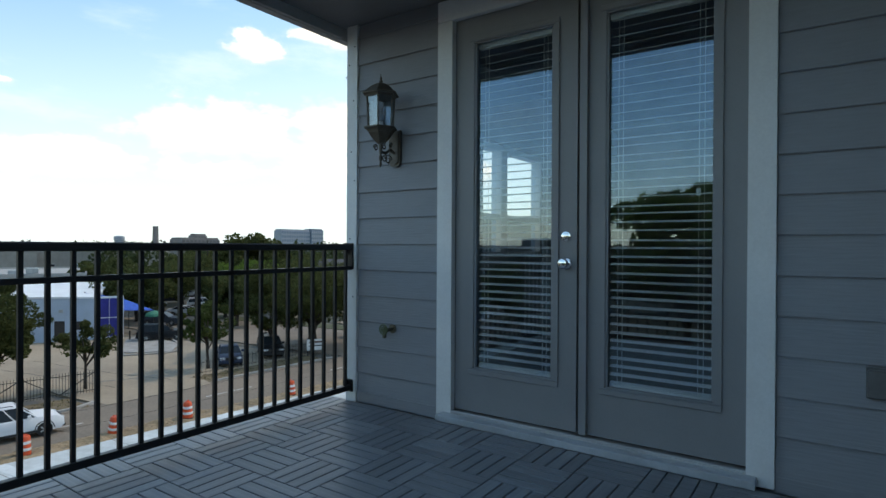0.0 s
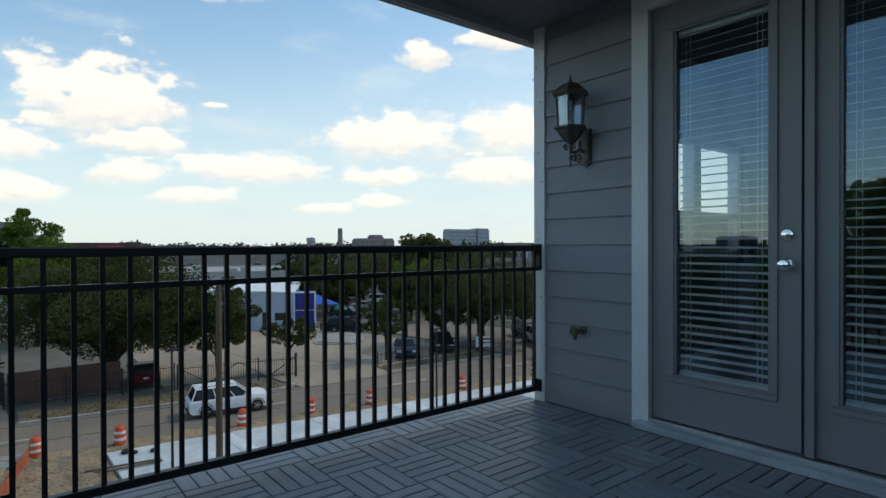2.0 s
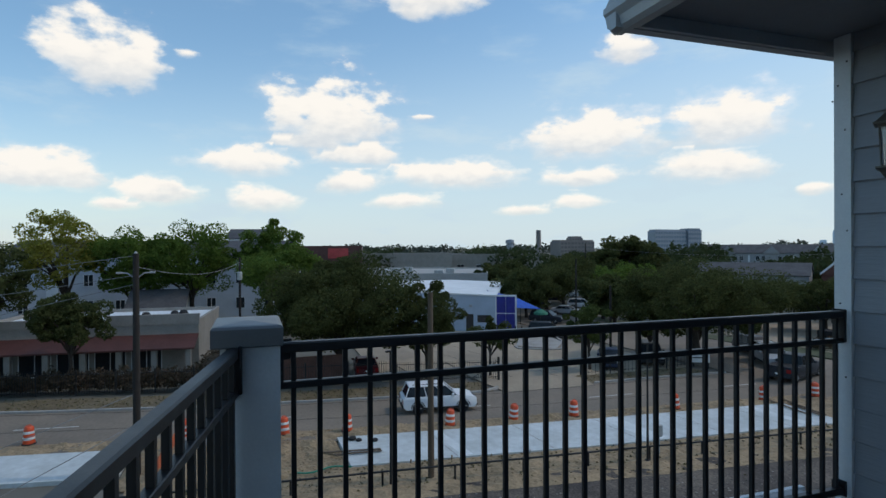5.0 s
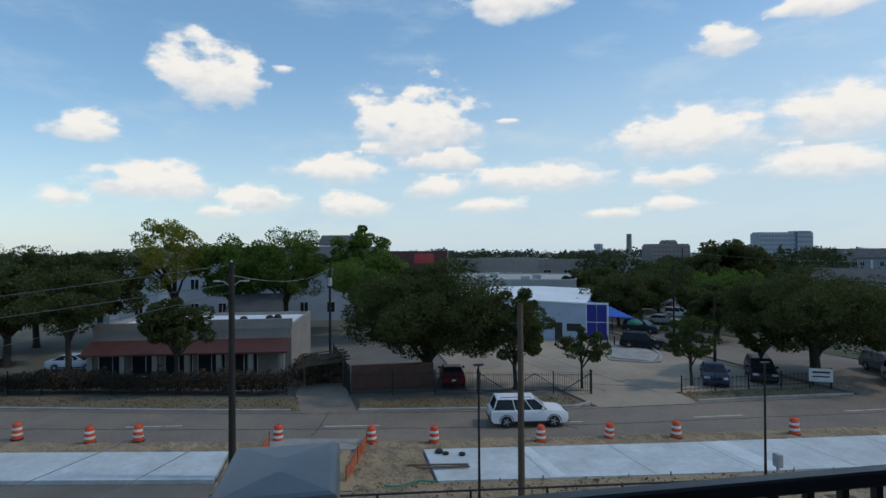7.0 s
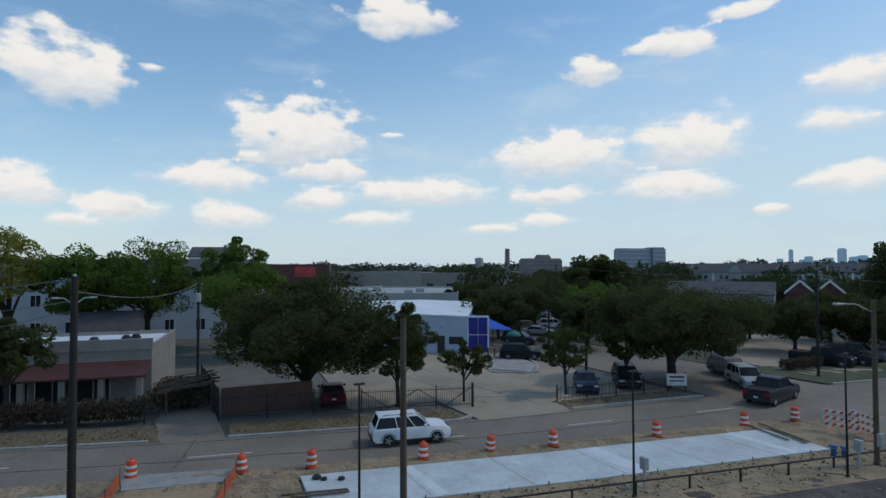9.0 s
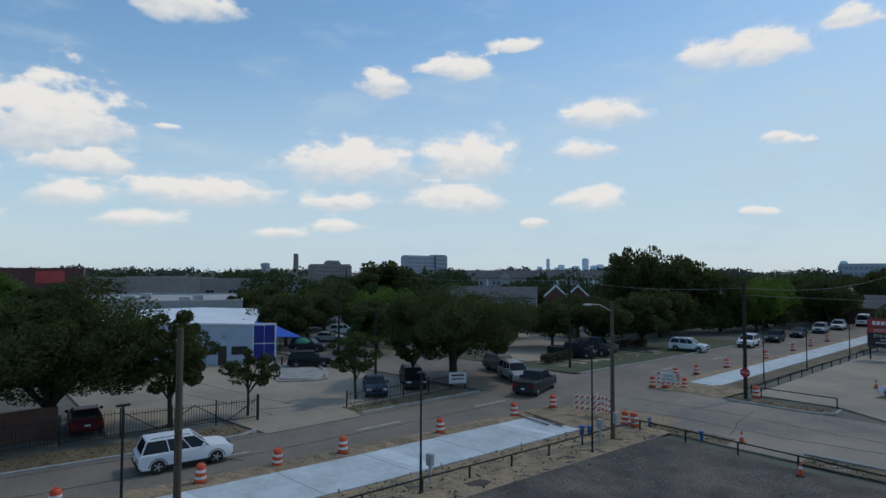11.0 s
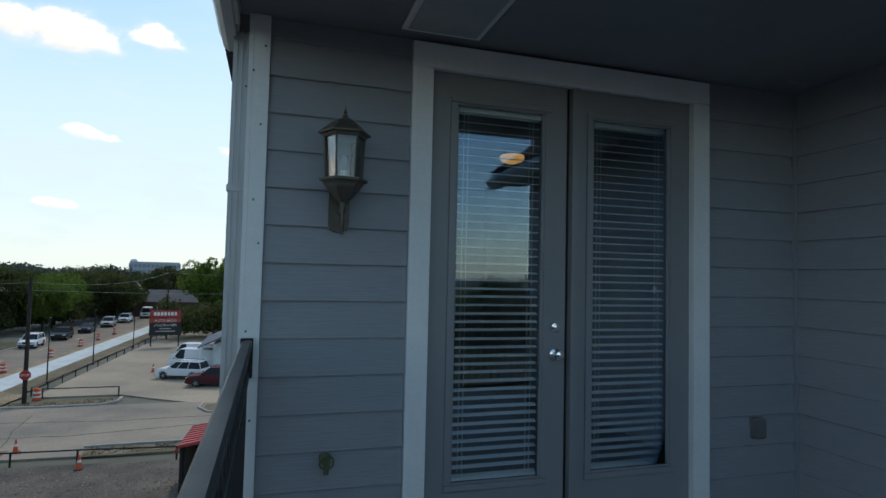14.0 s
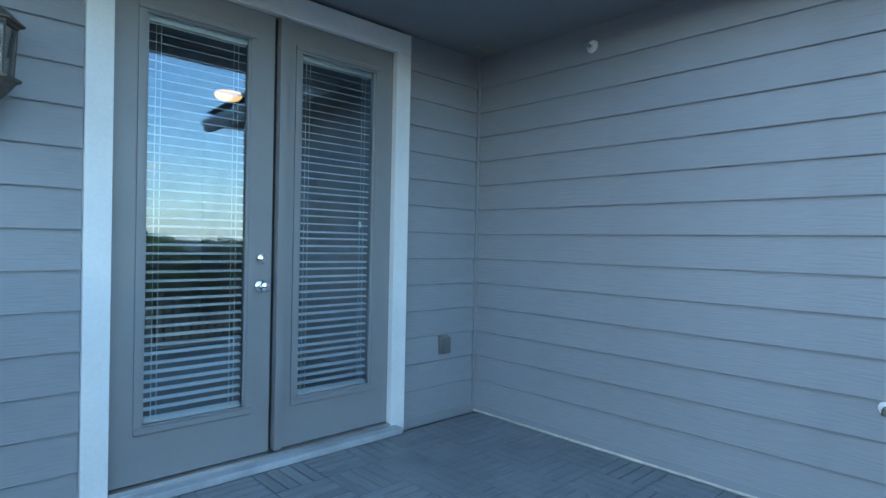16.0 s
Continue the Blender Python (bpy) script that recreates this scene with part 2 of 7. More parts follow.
M_WIRE = mat("weathered aluminium wire", (0.30, 0.30, 0.30), 0.6, 0.3, vary=0.1, grain=5, bump=0)
M_BARK = mat("bark", (0.055, 0.042, 0.032), 0.9, vary=0.35, grain=9, bump=0.8, stains=1.5, amount=0.4, stretch=(2, 2, 0.4))
M_OAK = leafy("oak leaves", (0.034, 0.044, 0.016), (0.13, 0.148, 0.055), 0.45)
M_MIDLEAF = leafy("young oak leaves", (0.045, 0.065, 0.02), (0.12, 0.155, 0.05), 0.45)
M_GREEN = leafy("bright leaves", (0.06, 0.10, 0.02), (0.17, 0.25, 0.055), 0.5)
M_YELLOW = leafy("yellowing leaves", (0.14, 0.15, 0.02), (0.36, 0.34, 0.08), 0.5)
M_FARLEAF = leafy("far leaves", (0.030, 0.042, 0.018), (0.075, 0.095, 0.04), 0.35)

# ---- ground ----
def knots(table, y):
    ys = [k[0] for k in table]
    return float(np.interp(y, ys, [k[1] for k in table]))


FAR_KERB = ((-200, -80), (-60, -52), (-27, -43.3), (-13, -39.6), (-5, -37.8), (7, -35.7), (14, -34.9), (28, -34.2), (48, -32.6), (62, -31.2), (120, -27.0), (400, -8))
NEAR_EDGE = ((-200, -70), (-25, -33.8), (-8.6, -30.6), (1.6, -28.7), (15, -26.9), (30, -25.3), (52, -22.9), (110, -19.6), (400, -2))
far_x = lambda y: knots(FAR_KERB, y)
near_x = lambda y: knots(NEAR_EDGE, y)


def strip(left, right, y0, y1, z, step=2.0, thick=0.3):
    """A paved strip between two lines that follow the street."""
    n = max(2, int((y1 - y0) / step) + 1)
    rings = []
    for k in range(n):
        y = y0 + (y1 - y0) * k / (n - 1)
        a, b = left(y), right(y)
        rings.append([(a, y, z - thick), (b, y, z - thick), (b, y, z), (a, y, z)])
    return Mesh().loft(rings)


def patch(outline, z, thick=0.3):
    return Mesh().prism(outline, z - thick, z)


def lumpy(x0, y0, x1, y1, z, height, step, follow=None, seed=0):
    """Rough earth: a sheet with uneven height."""
    nx, ny = int((x1 - x0) / step) + 1, int((y1 - y0) / step) + 1
    vs, fs = [], []
    for j in range(ny + 1):
        for i in range(nx + 1):
            x, y = x0 + (x1 - x0) * i / nx, y0 + (y1 - y0) * j / ny
            if follow:
                x += follow(y)
            edge = 0.0 if i in (0, nx) or j in (0, ny) else 1.0
            h = noise.fractal(Vector((x * 0.9, y * 0.9, seed)), 0.8, 2.1, 4) * height
            vs.append((x, y, z + edge * max(-0.02, h + height * 0.25)))
    for j in range(ny):
        for i in range(nx):
            k = j * (nx + 1) + i
            fs.append((k, k + 1, k + nx + 2, k + nx + 1))
    return Mesh().add(vs, fs)


def kerb(points, name_label, w=0.16, h=0.14):
    m = Mesh()
    pts = [Vector((x, y, 0)) for x, y in points]
    rings = []
    for i, p in enumerate(pts):
        d = (pts[min(i + 1, len(pts) - 1)] - pts[max(i - 1, 0)]).normalized()
        s = Vector((d.y, -d.x, 0)) * (w / 2)
        rings.append([(p.x - s.x, p.y - s.y, G - 0.1), (p.x + s.x, p.y + s.y, G - 0.1), (p.x + s.x, p.y + s.y, G + h - 0.03), (p.x + s.x * 0.6, p.y + s.y * 0.6, G + h), (p.x - s.x, p.y - s.y, G + h)])
    return solid("kerb", m.loft(rings), M_KERB, name_label, "kerb", "structure")


gm = Mesh()
gm.add([(-3000, -3000, G - 0.12), (3000, -3000, G - 0.12), (3000, 3000, G - 0.12), (-3000, 3000, G - 0.12)], [(0, 1, 2, 3)])
solid("ground", gm, M_GROUND, "flat dry ground reaching the horizon", "ground", "structure")
solid("road", strip(far_x, lambda y: near_x(y) + 0.3, -200, 400, G), M_ROAD, "worn grey brown street surface beside roadworks", "road", "structure")
solid("road_side_west", patch([(-32, 34.8), (-32, 47.2), (-140, 38), (-140, 27)], G + 0.004), M_ROAD, "pale worn side street crossing the main street", "road", "structure")
solid("road_side_east", patch([(-25.5, 34.2), (40, 31.5), (40, 45), (-18, 46.8), (-23.5, 47.5)], G + 0.006), M_SIDE, "dusty concrete side street beside the yard", "road", "structure")
solid("pavement_west", patch([(-41, 13.8), (-34.5, 14.6), (-34.0, 21.6), (-36.7, 22.3), (-37.0, 33.4), (-90, 25), (-90, 9), (-41, 7)], G + 0.008), M_LOT, "pale concrete car park and driveway", "pavement", "structure")
solid("pavement_driveway", patch([(-36.2, -1.6), (-36.9, -5.2), (-43, -6.0), (-50, -5.2), (-50, -2.6), (-42, -2.0)], G + 0.008), M_ROAD, "cracked concrete driveway beside the shop", "pavement", "structure")
solid("pavement_slab", strip(near_x, lambda y: near_x(y) + 4.25, 1.6, 30, G + 0.10, 1.0), M_SLAB, "freshly poured pale concrete road slab", "pavement", "structure")
solid("pavement_slab_south", strip(near_x, lambda y: near_x(y) + 3.8, -80, -8.6, G + 0.08, 2.0), M_SLAB, "fresh concrete slab along the street", "pavement", "structure")
solid("pavement_slab_north", strip(near_x, lambda y: near_x(y) + 2.7, 51.5, 125, G + 0.08, 2.0), M_SLAB, "long pale new concrete footpath slab", "pavement", "structure")
solid("pavement_sales_lot", patch([(-17.0, 50.4), (-10.8, 50.4), (-4.8, 46), (10, 45), (10, 105), (-13.5, 105), (-15.2, 84)], G + 0.012), M_LOT, "tan concrete sales lot with parked cars", "pavement", "structure")
solid("pavement_west_lot", patch([(-36, 50.5), (-33.5, 70), (-60, 74), (-62, 50)], G + 0.012), M_LOT, "pale car park behind the grass verge", "pavement", "structure")
solid("pavement_yard", patch([(-21.3, 2), (-20.2, 15), (-18.3, 32.7), (-2, 31.5), (14, 30.5), (14, -60), (-24, -60), (-24.5, -20)], G + 0.014), M_YARD, "dark patched asphalt yard below the balcony", "pavement", "structure")
solid("verge_west_south", lumpy(-3.4, -70, -0.15, -5.4, G, 0.10, 0.6, far_x), M_VERGE, "dry brown grass verge with a kerb", "verge", "structure")
solid("verge_west_middle", lumpy(-3.2, -1.4, -0.15, 13.9, G, 0.10, 0.4, far_x), M_VERGE, "dry brown grass verge beside the brick wall", "verge", "structure")
solid("verge_west_north", lumpy(-2.6, 21.8, -0.15, 32.8, G, 0.12, 0.4, far_x), M_VERGE, "bare dirt verge below the live oak", "verge", "structure")
solid("verge_corner", lumpy(-9.0, 48.0, -0.1, 90, G, 0.12, 0.8, far_x), M_GRASS, "green grass verge at the street corner", "verge", "structure")
solid("verge_strip", patch([(-33.2, 47.6), (-34, 50), (-75, 45.5), (-75, 42.5)], G + 0.06), M_GRASS, "green grass strip beside the side street", "verge", "structure")
solid("dirt_strip", lumpy(-1.75, -60, -0.02, 34, G + 0.01, 0.22, 0.35, near_x, 3), M_DIRT, "dug up dry dirt along the new slab", "dirt", "structure")
solid("dirt_pit", lumpy(0.0, -8.5, 5.2, 1.5, G - 0.03, 0.22, 0.16, near_x, 5), M_DIRT, "open dirt trench between the two slabs", "dirt", "structure")
solid("dirt_drive", patch([(-32.0, -6.5), (-31.0, -1.8), (-29.0, -2.3), (-24.2, -2.3), (-24.9, -6.4), (-29.8, -6.2)], G + 0.10, 0.2), mat("packed sandy dirt", (0.37, 0.26, 0.15), 0.95, vary=0.12, grain=5, bump=0.3, stains=0.8, other=(0.30, 0.21, 0.125)), "flat packed sandy dirt drive between the slabs", "dirt", "structure")
solid("pavement_drive_edge", patch([(-32.15, -6.7), (-31.05, -1.5), (-29.4, -2.0), (-30.0, -6.4)], G + 0.13, 0.2), M_CONC, "grey concrete strip at the street edge", "pavement", "structure")
solid("dirt_verge", lumpy(4.2, -8.0, 8.2, 34.0, G + 0.02, 0.16, 0.35, near_x, 8), M_DIRT, "bare dirt and dry grass verge beside the yard", "dirt", "structure")
solid("dirt_crossing", lumpy(0.0, 30.1, 6.2, 34.5, G + 0.02, 0.2, 0.35, near_x, 9), M_DIRT, "raw dirt at the closed crossing", "dirt", "structure")
solid("dirt_north", lumpy(-0.6, 46.6, 5.2, 52.0, G + 0.02, 0.28, 0.35, near_x, 11), M_DIRT, "heaped dirt at the slab end", "dirt", "structure")
solid("dirt_north_strip", lumpy(-1.3, 52.0, 0.0, 125, G + 0.02, 0.15, 0.6, near_x, 12), M_DIRT, "dirt edge of the new footpath", "dirt", "structure")
solid("dirt_north_verge", lumpy(2.7, 52.0, 4.6, 105, G + 0.02, 0.15, 0.6, near_x, 13), M_VERGE, "dry verge between footpath and sales lot", "verge", "structure")
solid("verge_lot_corner", lumpy(-17.8, 46.9, -10.6, 48.9, G + 0.02, 0.12, 0.35, None, 14), M_VERGE, "dry grass island in front of the sales lot", "verge", "structure")
solid("verge_yard_north", lumpy(-9.2, 33.3, -3.4, 35.0, G + 0.02, 0.12, 0.35, None, 15), M_VERGE, "dry grass island outside the yard rail", "verge", "structure")
solid("verge_yard_west", lumpy(-18.6, 33.8, -13.2, 35.4, G + 0.02, 0.16, 0.35, None, 16), M_VERGE, "dirt and dry weeds outside the yard rail", "verge", "structure")
solid("verge_lot_east", lumpy(-3.8, 42.6, 6, 45.4, G + 0.02, 0.1, 0.5, None, 17), M_VERGE, "dry grass island at the lot entrance", "verge", "structure")
solid("dirt_spill", lumpy(-25.5, 34.2, -17.5, 37.4, G + 0.012, 0.05, 0.3, None, 18), M_DIRT, "thin spread of brown dirt at the closed crossing", "dirt", "structure")
kerb([(far_x(y), y) for y in range(-70, -5, 2)], "worn concrete street kerb")
kerb([(far_x(y) - (0.0 if y < 13 else (y - 13) * 0.6), y) for y in [k * 0.5 - 1.5 for k in range(0, 33)]], "worn concrete kerb with rounded end")
kerb([(far_x(y), y) for y in range(22, 35)], "low concrete kerb of the dirt verge")
kerb([(far_x(y), y) for y in range(48, 130, 2)], "concrete kerb of the grass verge")
kerb([(-17.9, 46.7), (-17.0, 46.5), (-14, 46.4), (-11.5, 46.5), (-10.4, 47.4), (-10.4, 49)], "curved concrete kerb of a dry island")
kerb([(-9.4, 35.1), (-6, 35.2), (-3.2, 35.1), (-3, 33.5)], "curved concrete kerb outside the yard")
kerb([(-4.0, 45.5), (-4.2, 44), (-3.4, 42.5), (0, 42.2), (6, 42)], "curved concrete kerb at the lot entrance")
kerb([(-50.8, 23.5), (-49.5, 23.2), (-47.7, 26.0), (-47.7, 27.2), (-51, 29.4), (-56, 31), (-60, 30.5)], "pale kerb round a car park island", 0.3)
solid("pavement_island", patch([(-50.8, 23.6), (-47.8, 26.6), (-51, 29.3), (-60, 30.4), (-58, 27.5)], G + 0.12), M_KERB, "raised pale concrete island in the car park", "pavement", "structure")


def dash(x, y, length, w=0.12, turn=-5.0):
    m = Mesh().box(-w / 2, -length / 2, 0, w / 2, length / 2, 0.004)
    ob = solid("road_line", m, M_LINE, "worn white painted lane line", "road marking", "structure", "lane lines")
    ob.matrix_world = pose(x, y, G + 0.004, 0, 0, turn)


for y in (-38, -26, -14, -2, 10.4, 21, 31.5, 58, 70, 82, 94):
    dash(far_x(y) * 0.58 + near_x(y) * 0.42, y, 3.4, 0.13, -8 if y < 20 else -4)
for x, y in ((-42, 21.8), (-44.7, 20.6), (-47.4, 19.6), (-45.5, 12), (-48.0, 11.5), (-50.6, 11)):
    dash(x, y, 4.6, 0.1, 62)
for y in (6.5, 11.5, 16.5, 21.5, 26):
    m = Mesh().box(0, -0.02, 0, 4.2, 0.02, 0.004)
    ob = solid("slab_joint", m, M_CONC, "sawn joint across the new slab", "joint", "structure", "slab joints")
    ob.matrix_world = pose(near_x(y) + 0.02, y, G + 0.103, 0, 0, 4)

def crack(points, w, seed):
    """A tarred, ragged crack lying on the paving."""
    rng = random.Random(seed)
    left, right = [], []
    for (x0, y0), (x1, y1) in zip(points, points[1:]):
        d = Vector((x1 - x0, y1 - y0, 0))
        side = Vector((-d.y, d.x, 0)).normalized()
        n = max(2, int(d.length / 0.4))
        for k in range(n):
            p = Vector((x0, y0, 0)) + d * (k / n) + side * rng.uniform(-0.06, 0.06)
            h = w * rng.uniform(0.35, 1.0) / 2
            left.append(p + side * h)
            right.append(p - side * h)
    rings = [[(a.x, a.y, G + 0.010), (b.x, b.y, G + 0.010), (b.x, b.y, G + 0.016), (a.x, a.y, G + 0.016)] for a, b in zip(left, right)]
    solid("road_crack", Mesh().loft(rings), M_TAR, "thin tarred crack in the street surface", "crack", "structure", "road cracks")


M_TAR = mat("crack tar", (0.045, 0.040, 0.036), 0.8, vary=0.3, grain=8, bump=0.3, stains=1.0, other=(0.09, 0.078, 0.066))
crack([(far_x(11) + 0.2, 9.0), (-33.6, 10.2), (-31.6, 10.6), (-30.0, 11.4)], 0.10, 1)
crack([(far_x(-3), -3.4), (-33.0, -4.2), (-32.4, -4.6)], 0.09, 2)
crack([(far_x(y) * 0.5 + near_x(y) * 0.5, y) for y in range(-40, 34, 6)], 0.07, 3)
crack([(far_x(y) + 0.55, y) for y in range(-40, 34, 6)], 0.10, 4)
crack([(-24.5, 37.0), (-18, 38.2), (-11, 38.0), (-3, 39.3), (6, 39.0)], 0.10, 5)
crack([(-23.5, 41.5), (-16, 42.1), (-9, 41.3), (0, 41.6)], 0.08, 6)
crack([(-13.8, 36.0), (-14.6, 40.0), (-15.0, 44.5)], 0.08, 7)
crack([(-38.6, 17.0), (-44, 16.2), (-52, 14.5)], 0.08, 8)
crack([(-37.6, 20.6), (-44, 19.0), (-54, 17.5)], 0.08, 9)
M_PALEBAND = mat("brushed pale concrete", (0.66, 0.70, 0.70), 0.8, vary=0.08, grain=5, bump=0.1, stains=0.8, other=(0.56, 0.60, 0.60))
for y, w in ((6.9, 0.55), (17.4, 1.1), (27.2, 0.6)):
    ob = solid("slab_band", Mesh().box(0.05, -w / 2, 0, 4.15, w / 2, 0.006), M_PALEBAND, "paler brushed band across the new slab", "slab band", "structure", "slab bands")
    ob.matrix_world = pose(near_x(y) + 0.02, y, G + 0.1005, 0, 0, 6)
for k in range(14):
    y = 2.4 + k * 2.0
    ob = solid("form_stake", Mesh().box(-0.025, -0.025, -0.1, 0.025, 0.025, 0.06 + 0.05 * (k % 3), 0.006), M_SHARDWOOD if k % 4 else M_KERB, "short wooden stake at the slab edge", "stake", "", "slab stakes")
    ob.matrix_world = pose(near_x(y) + 4.36, y, G + 0.1, (k * 37) % 9 - 4, (k * 53) % 9 - 4, k * 20)

# ---- the house with the balcony ----
SITE = [ob for ob in scene.objects if ob.name not in ("sun", cam.name)]
CEIL = 2.57
DROP, EX = 2.497, 2.77
EAST = 3.17
LINES = [1.588 + 0.1755 * k for k in range(-8, 7)]
EAST_LINES = [1.635 + 0.176 * k for k in range(-8, 7)]


def holed_wall():
    m = Mesh()
    m.box(-0.072, 0.012, -9, 0.71, 0.18, 2.70)
    m.box(2.46, 0.012, -9, EAST + 0.012, 0.18, 2.70)
    m.box(0.71, 0.012, -9, 2.46, 0.18, -0.03)
    m.box(0.71, 0.012, 2.50, 2.46, 0.18, 2.70)
    return m


wall_n = solid("wall_north", holed_wall(), M_SIDING, "grey painted house wall with lapped siding and double doors", "wall", "structure")
# Outer walls rise unseen to 7.5 m to keep the sun off the balcony.
wall_e = solid("wall_east", Mesh().box(EAST + 0.012, -3.75, -9, EAST + 0.2, 0.2, 7.5), M_SIDING, "grey painted side wall with lapped siding", "wall", "structure")
solid("wall_room", Mesh().box(-0.072, 0.18, -9, 0.06, 1.47, 7.5).box(-0.072, 2.85, -9, 0.06, 6, 7.5).box(-0.072, 1.47, -9, 0.06, 2.85, 0.95).box(-0.072, 1.47, 2.02, 0.06, 2.85, 7.5).box(0.06, 5.85, -9, 6, 6, 7.5), M_SIDING, "grey outer walls of the house", "wall", "structure")
solid("wall_house_behind", Mesh().box(EAST + 0.21, -3.75, -9, 14, 5.8, 7.5), M_SIDING, "unseen rest of the house behind the balcony, raised to shade it", "wall", "structure")
solid("wall_above", Mesh().box(-0.072, 0.02, 2.72, EAST, 0.18, 7.5), M_SIDING, "unseen tall grey wall above the soffit, added to shade the balcony", "wall", "structure")
solid("wall_lower", Mesh().box(-0.072, -3.1, -9, EAST, 0.01, -0.42), M_SIDING, "grey walls of the storeys below", "wall", "structure")


def roof():
    m = Mesh()
    m.loft([[(-0.28, -1.4, 2.74), (14, -1.4, 2.74), (14, 6.4, 2.74), (-0.28, 6.4, 2.74)], [(2.8, 1.8, 5.3), (12, 1.8, 5.3), (12, 4, 5.3), (2.8, 4, 5.3)]])
    m.loft([[(2.75, -4.1, 2.74), (14, -4.1, 2.74), (14, -1.3, 2.74), (2.75, -1.3, 2.74)], [(6, -1, 5.3), (12, -1, 5.3), (12, 1, 5.3), (6, 1, 5.3)]])
    return m


solid("roof", roof(), mat("dark shingles", (0.05, 0.048, 0.046), 0.9, vary=0.3, grain=12, bump=0.5), "dark shingled roof over the balcony doors", "roof", "structure")
cm = Mesh()
cm.box(-0.136, -1.274, CEIL, EAST + 0.012, 0.012, CEIL + 0.02)
cm.box(EX + 0.026, -4.0, CEIL, EAST + 0.012, -1.274, CEIL + 0.02)
ceiling = solid("ceiling", cm, M_CEIL, "grey painted soffit above the balcony doors", "ceiling", "structure")
M_FASCIA = mat("grey gutter paint", (0.46, 0.48, 0.49), 0.4, 0.1, vary=0.04, grain=60, bump=0.03, stains=2, amount=0.12)


def gutter_profile(out, w=0.11):
    """Section of a moulded gutter: height against how far it stands out."""
    return [(0.0, DROP), (out * 0.045, DROP - 0.006), (out * 0.07, DROP + 0.012), (out * 0.082, DROP + 0.055), (out * w, DROP + 0.085), (out * w, DROP + 0.115), (out * (w - 0.012), DROP + 0.125), (0.0, DROP + 0.20)]


gutter = thing("gutter", "grey moulded rain gutter along the eave", "gutter", pose(0, 0, 0))
mg = Mesh()
mg.loft([[(-0.16 + o, y, z) for o, z in gutter_profile(-1, 0.095)] for y in (-1.30 - 0.1, 0.3)])
part("gutter_west", mg, M_FASCIA, gutter)
mg = Mesh()
mg.loft([[(x, -1.30 + o, z) for o, z in gutter_profile(-1)] for x in (-0.16 - 0.09, EX)])
part("gutter_south", mg, M_FASCIA, gutter)
mg = Mesh()
mg.loft([[(EX + o, y, z) for o, z in gutter_profile(-1)] for y in (-1.30, -4.0)])
part("gutter_east", mg, M_FASCIA, gutter)
fascia = thing("trim_fascia", "grey fascia boards hanging below the recessed soffit", "trim", pose(0, 0, 0), kind="structure")
part("board", Mesh().box(-0.159, -1.299, DROP + 0.004, -0.137, -0.024, CEIL + 0.05, 0.003), M_FASCIA, fascia)
part("board", Mesh().box(-0.136, -1.299, DROP + 0.004, EX + 0.024, -1.275, CEIL + 0.05, 0.003), M_FASCIA, fascia)
part("board", Mesh().box(EX + 0.001, -4.0, DROP + 0.004, EX + 0.025, -1.30, CEIL + 0.05, 0.003), M_FASCIA, fascia)
for k in range(2):
    part("moulding", Mesh().box(-0.136, -1.274 + k * 0.05, CEIL - 0.03 + k * 0.012, EX, -1.245 + k * 0.05, CEIL - 0.001, 0.003), M_FASCIA, fascia)
down = thing("downspout", "grey ribbed rain downspout on the house corner", "downspout", pose(0, 0, 0))
ds = Mesh().box(-0.170, 0.10, -9, -0.090, 0.16, 2.52, 0.008)
for k in (-0.155, -0.13, -0.105):
    part("rib", Mesh().box(k - 0.005, 0.093, -9, k + 0.005, 0.0995, 2.52), M_FASCIA, down)
part("pipe", ds, M_FASCIA, down)
part("strap", Mesh().box(-0.176, 0.088, 1.75, -0.075, 0.166, 1.78), M_FASCIA, down, "metal strap")
hatch = thing("ceiling_panel", "white framed panel set in the soffit", "panel", pose(0, 0, 0))
part("frame", Mesh().box(0.60, -0.62, CEIL - 0.018, 1.0, -0.12, CEIL - 0.001, 0.004), M_TRIM, hatch)
part("panel", Mesh().box(0.63, -0.59, CEIL - 0.024, 0.97, -0.15, CEIL - 0.019), M_PLASTIC, hatch)
stain = solid("ceiling_stain", Mesh().prism([(2.93, -0.16), (3.02, -0.12), (3.10, -0.13), (3.09, -0.19), (3.0, -0.2), (2.95, -0.19)], CEIL - 0.004, CEIL - 0.001), mat("peeling tan paint", (0.34, 0.30, 0.24), 0.9, vary=0.3, grain=20, bump=0.3, stains=5), "peeled tan patch on the soffit corner", "stain", "structure")

# trim
corner = thing("trim_corner", "white painted corner boards of the house", "trim", pose(0, 0, 0), kind="structure")
part("board", Mesh().box(-0.073, -0.022, -0.3, 0.0, 0.012, CEIL - 0.001, 0.003), M_TRIM, corner)
part("board", Mesh().box(-0.094, -0.022, -0.3, -0.0735, 0.09, CEIL - 0.001, 0.003), M_TRIM, corner)
for z, dx in ((2.42, -0.02), (2.30, -0.07), (2.22, -0.1), (2.05, -0.03), (1.7, -0.05), (1.5, -0.02), (1.1, -0.06), (0.7, -0.03)):
    part("nail_hole", Mesh().lathe([(0.005, 0.0), (0.005, 0.003)], 8), M_IRON, corner).matrix_basis = pose(dx, -0.0225, z, 90)
nec = solid("trim_inside_corner", Mesh().box(EAST - 0.022, -0.022, -0.02, EAST + 0.012, 0.012, CEIL - 0.001, 0.003), M_SIDING, "grey inside corner strip", "trim", "structure")
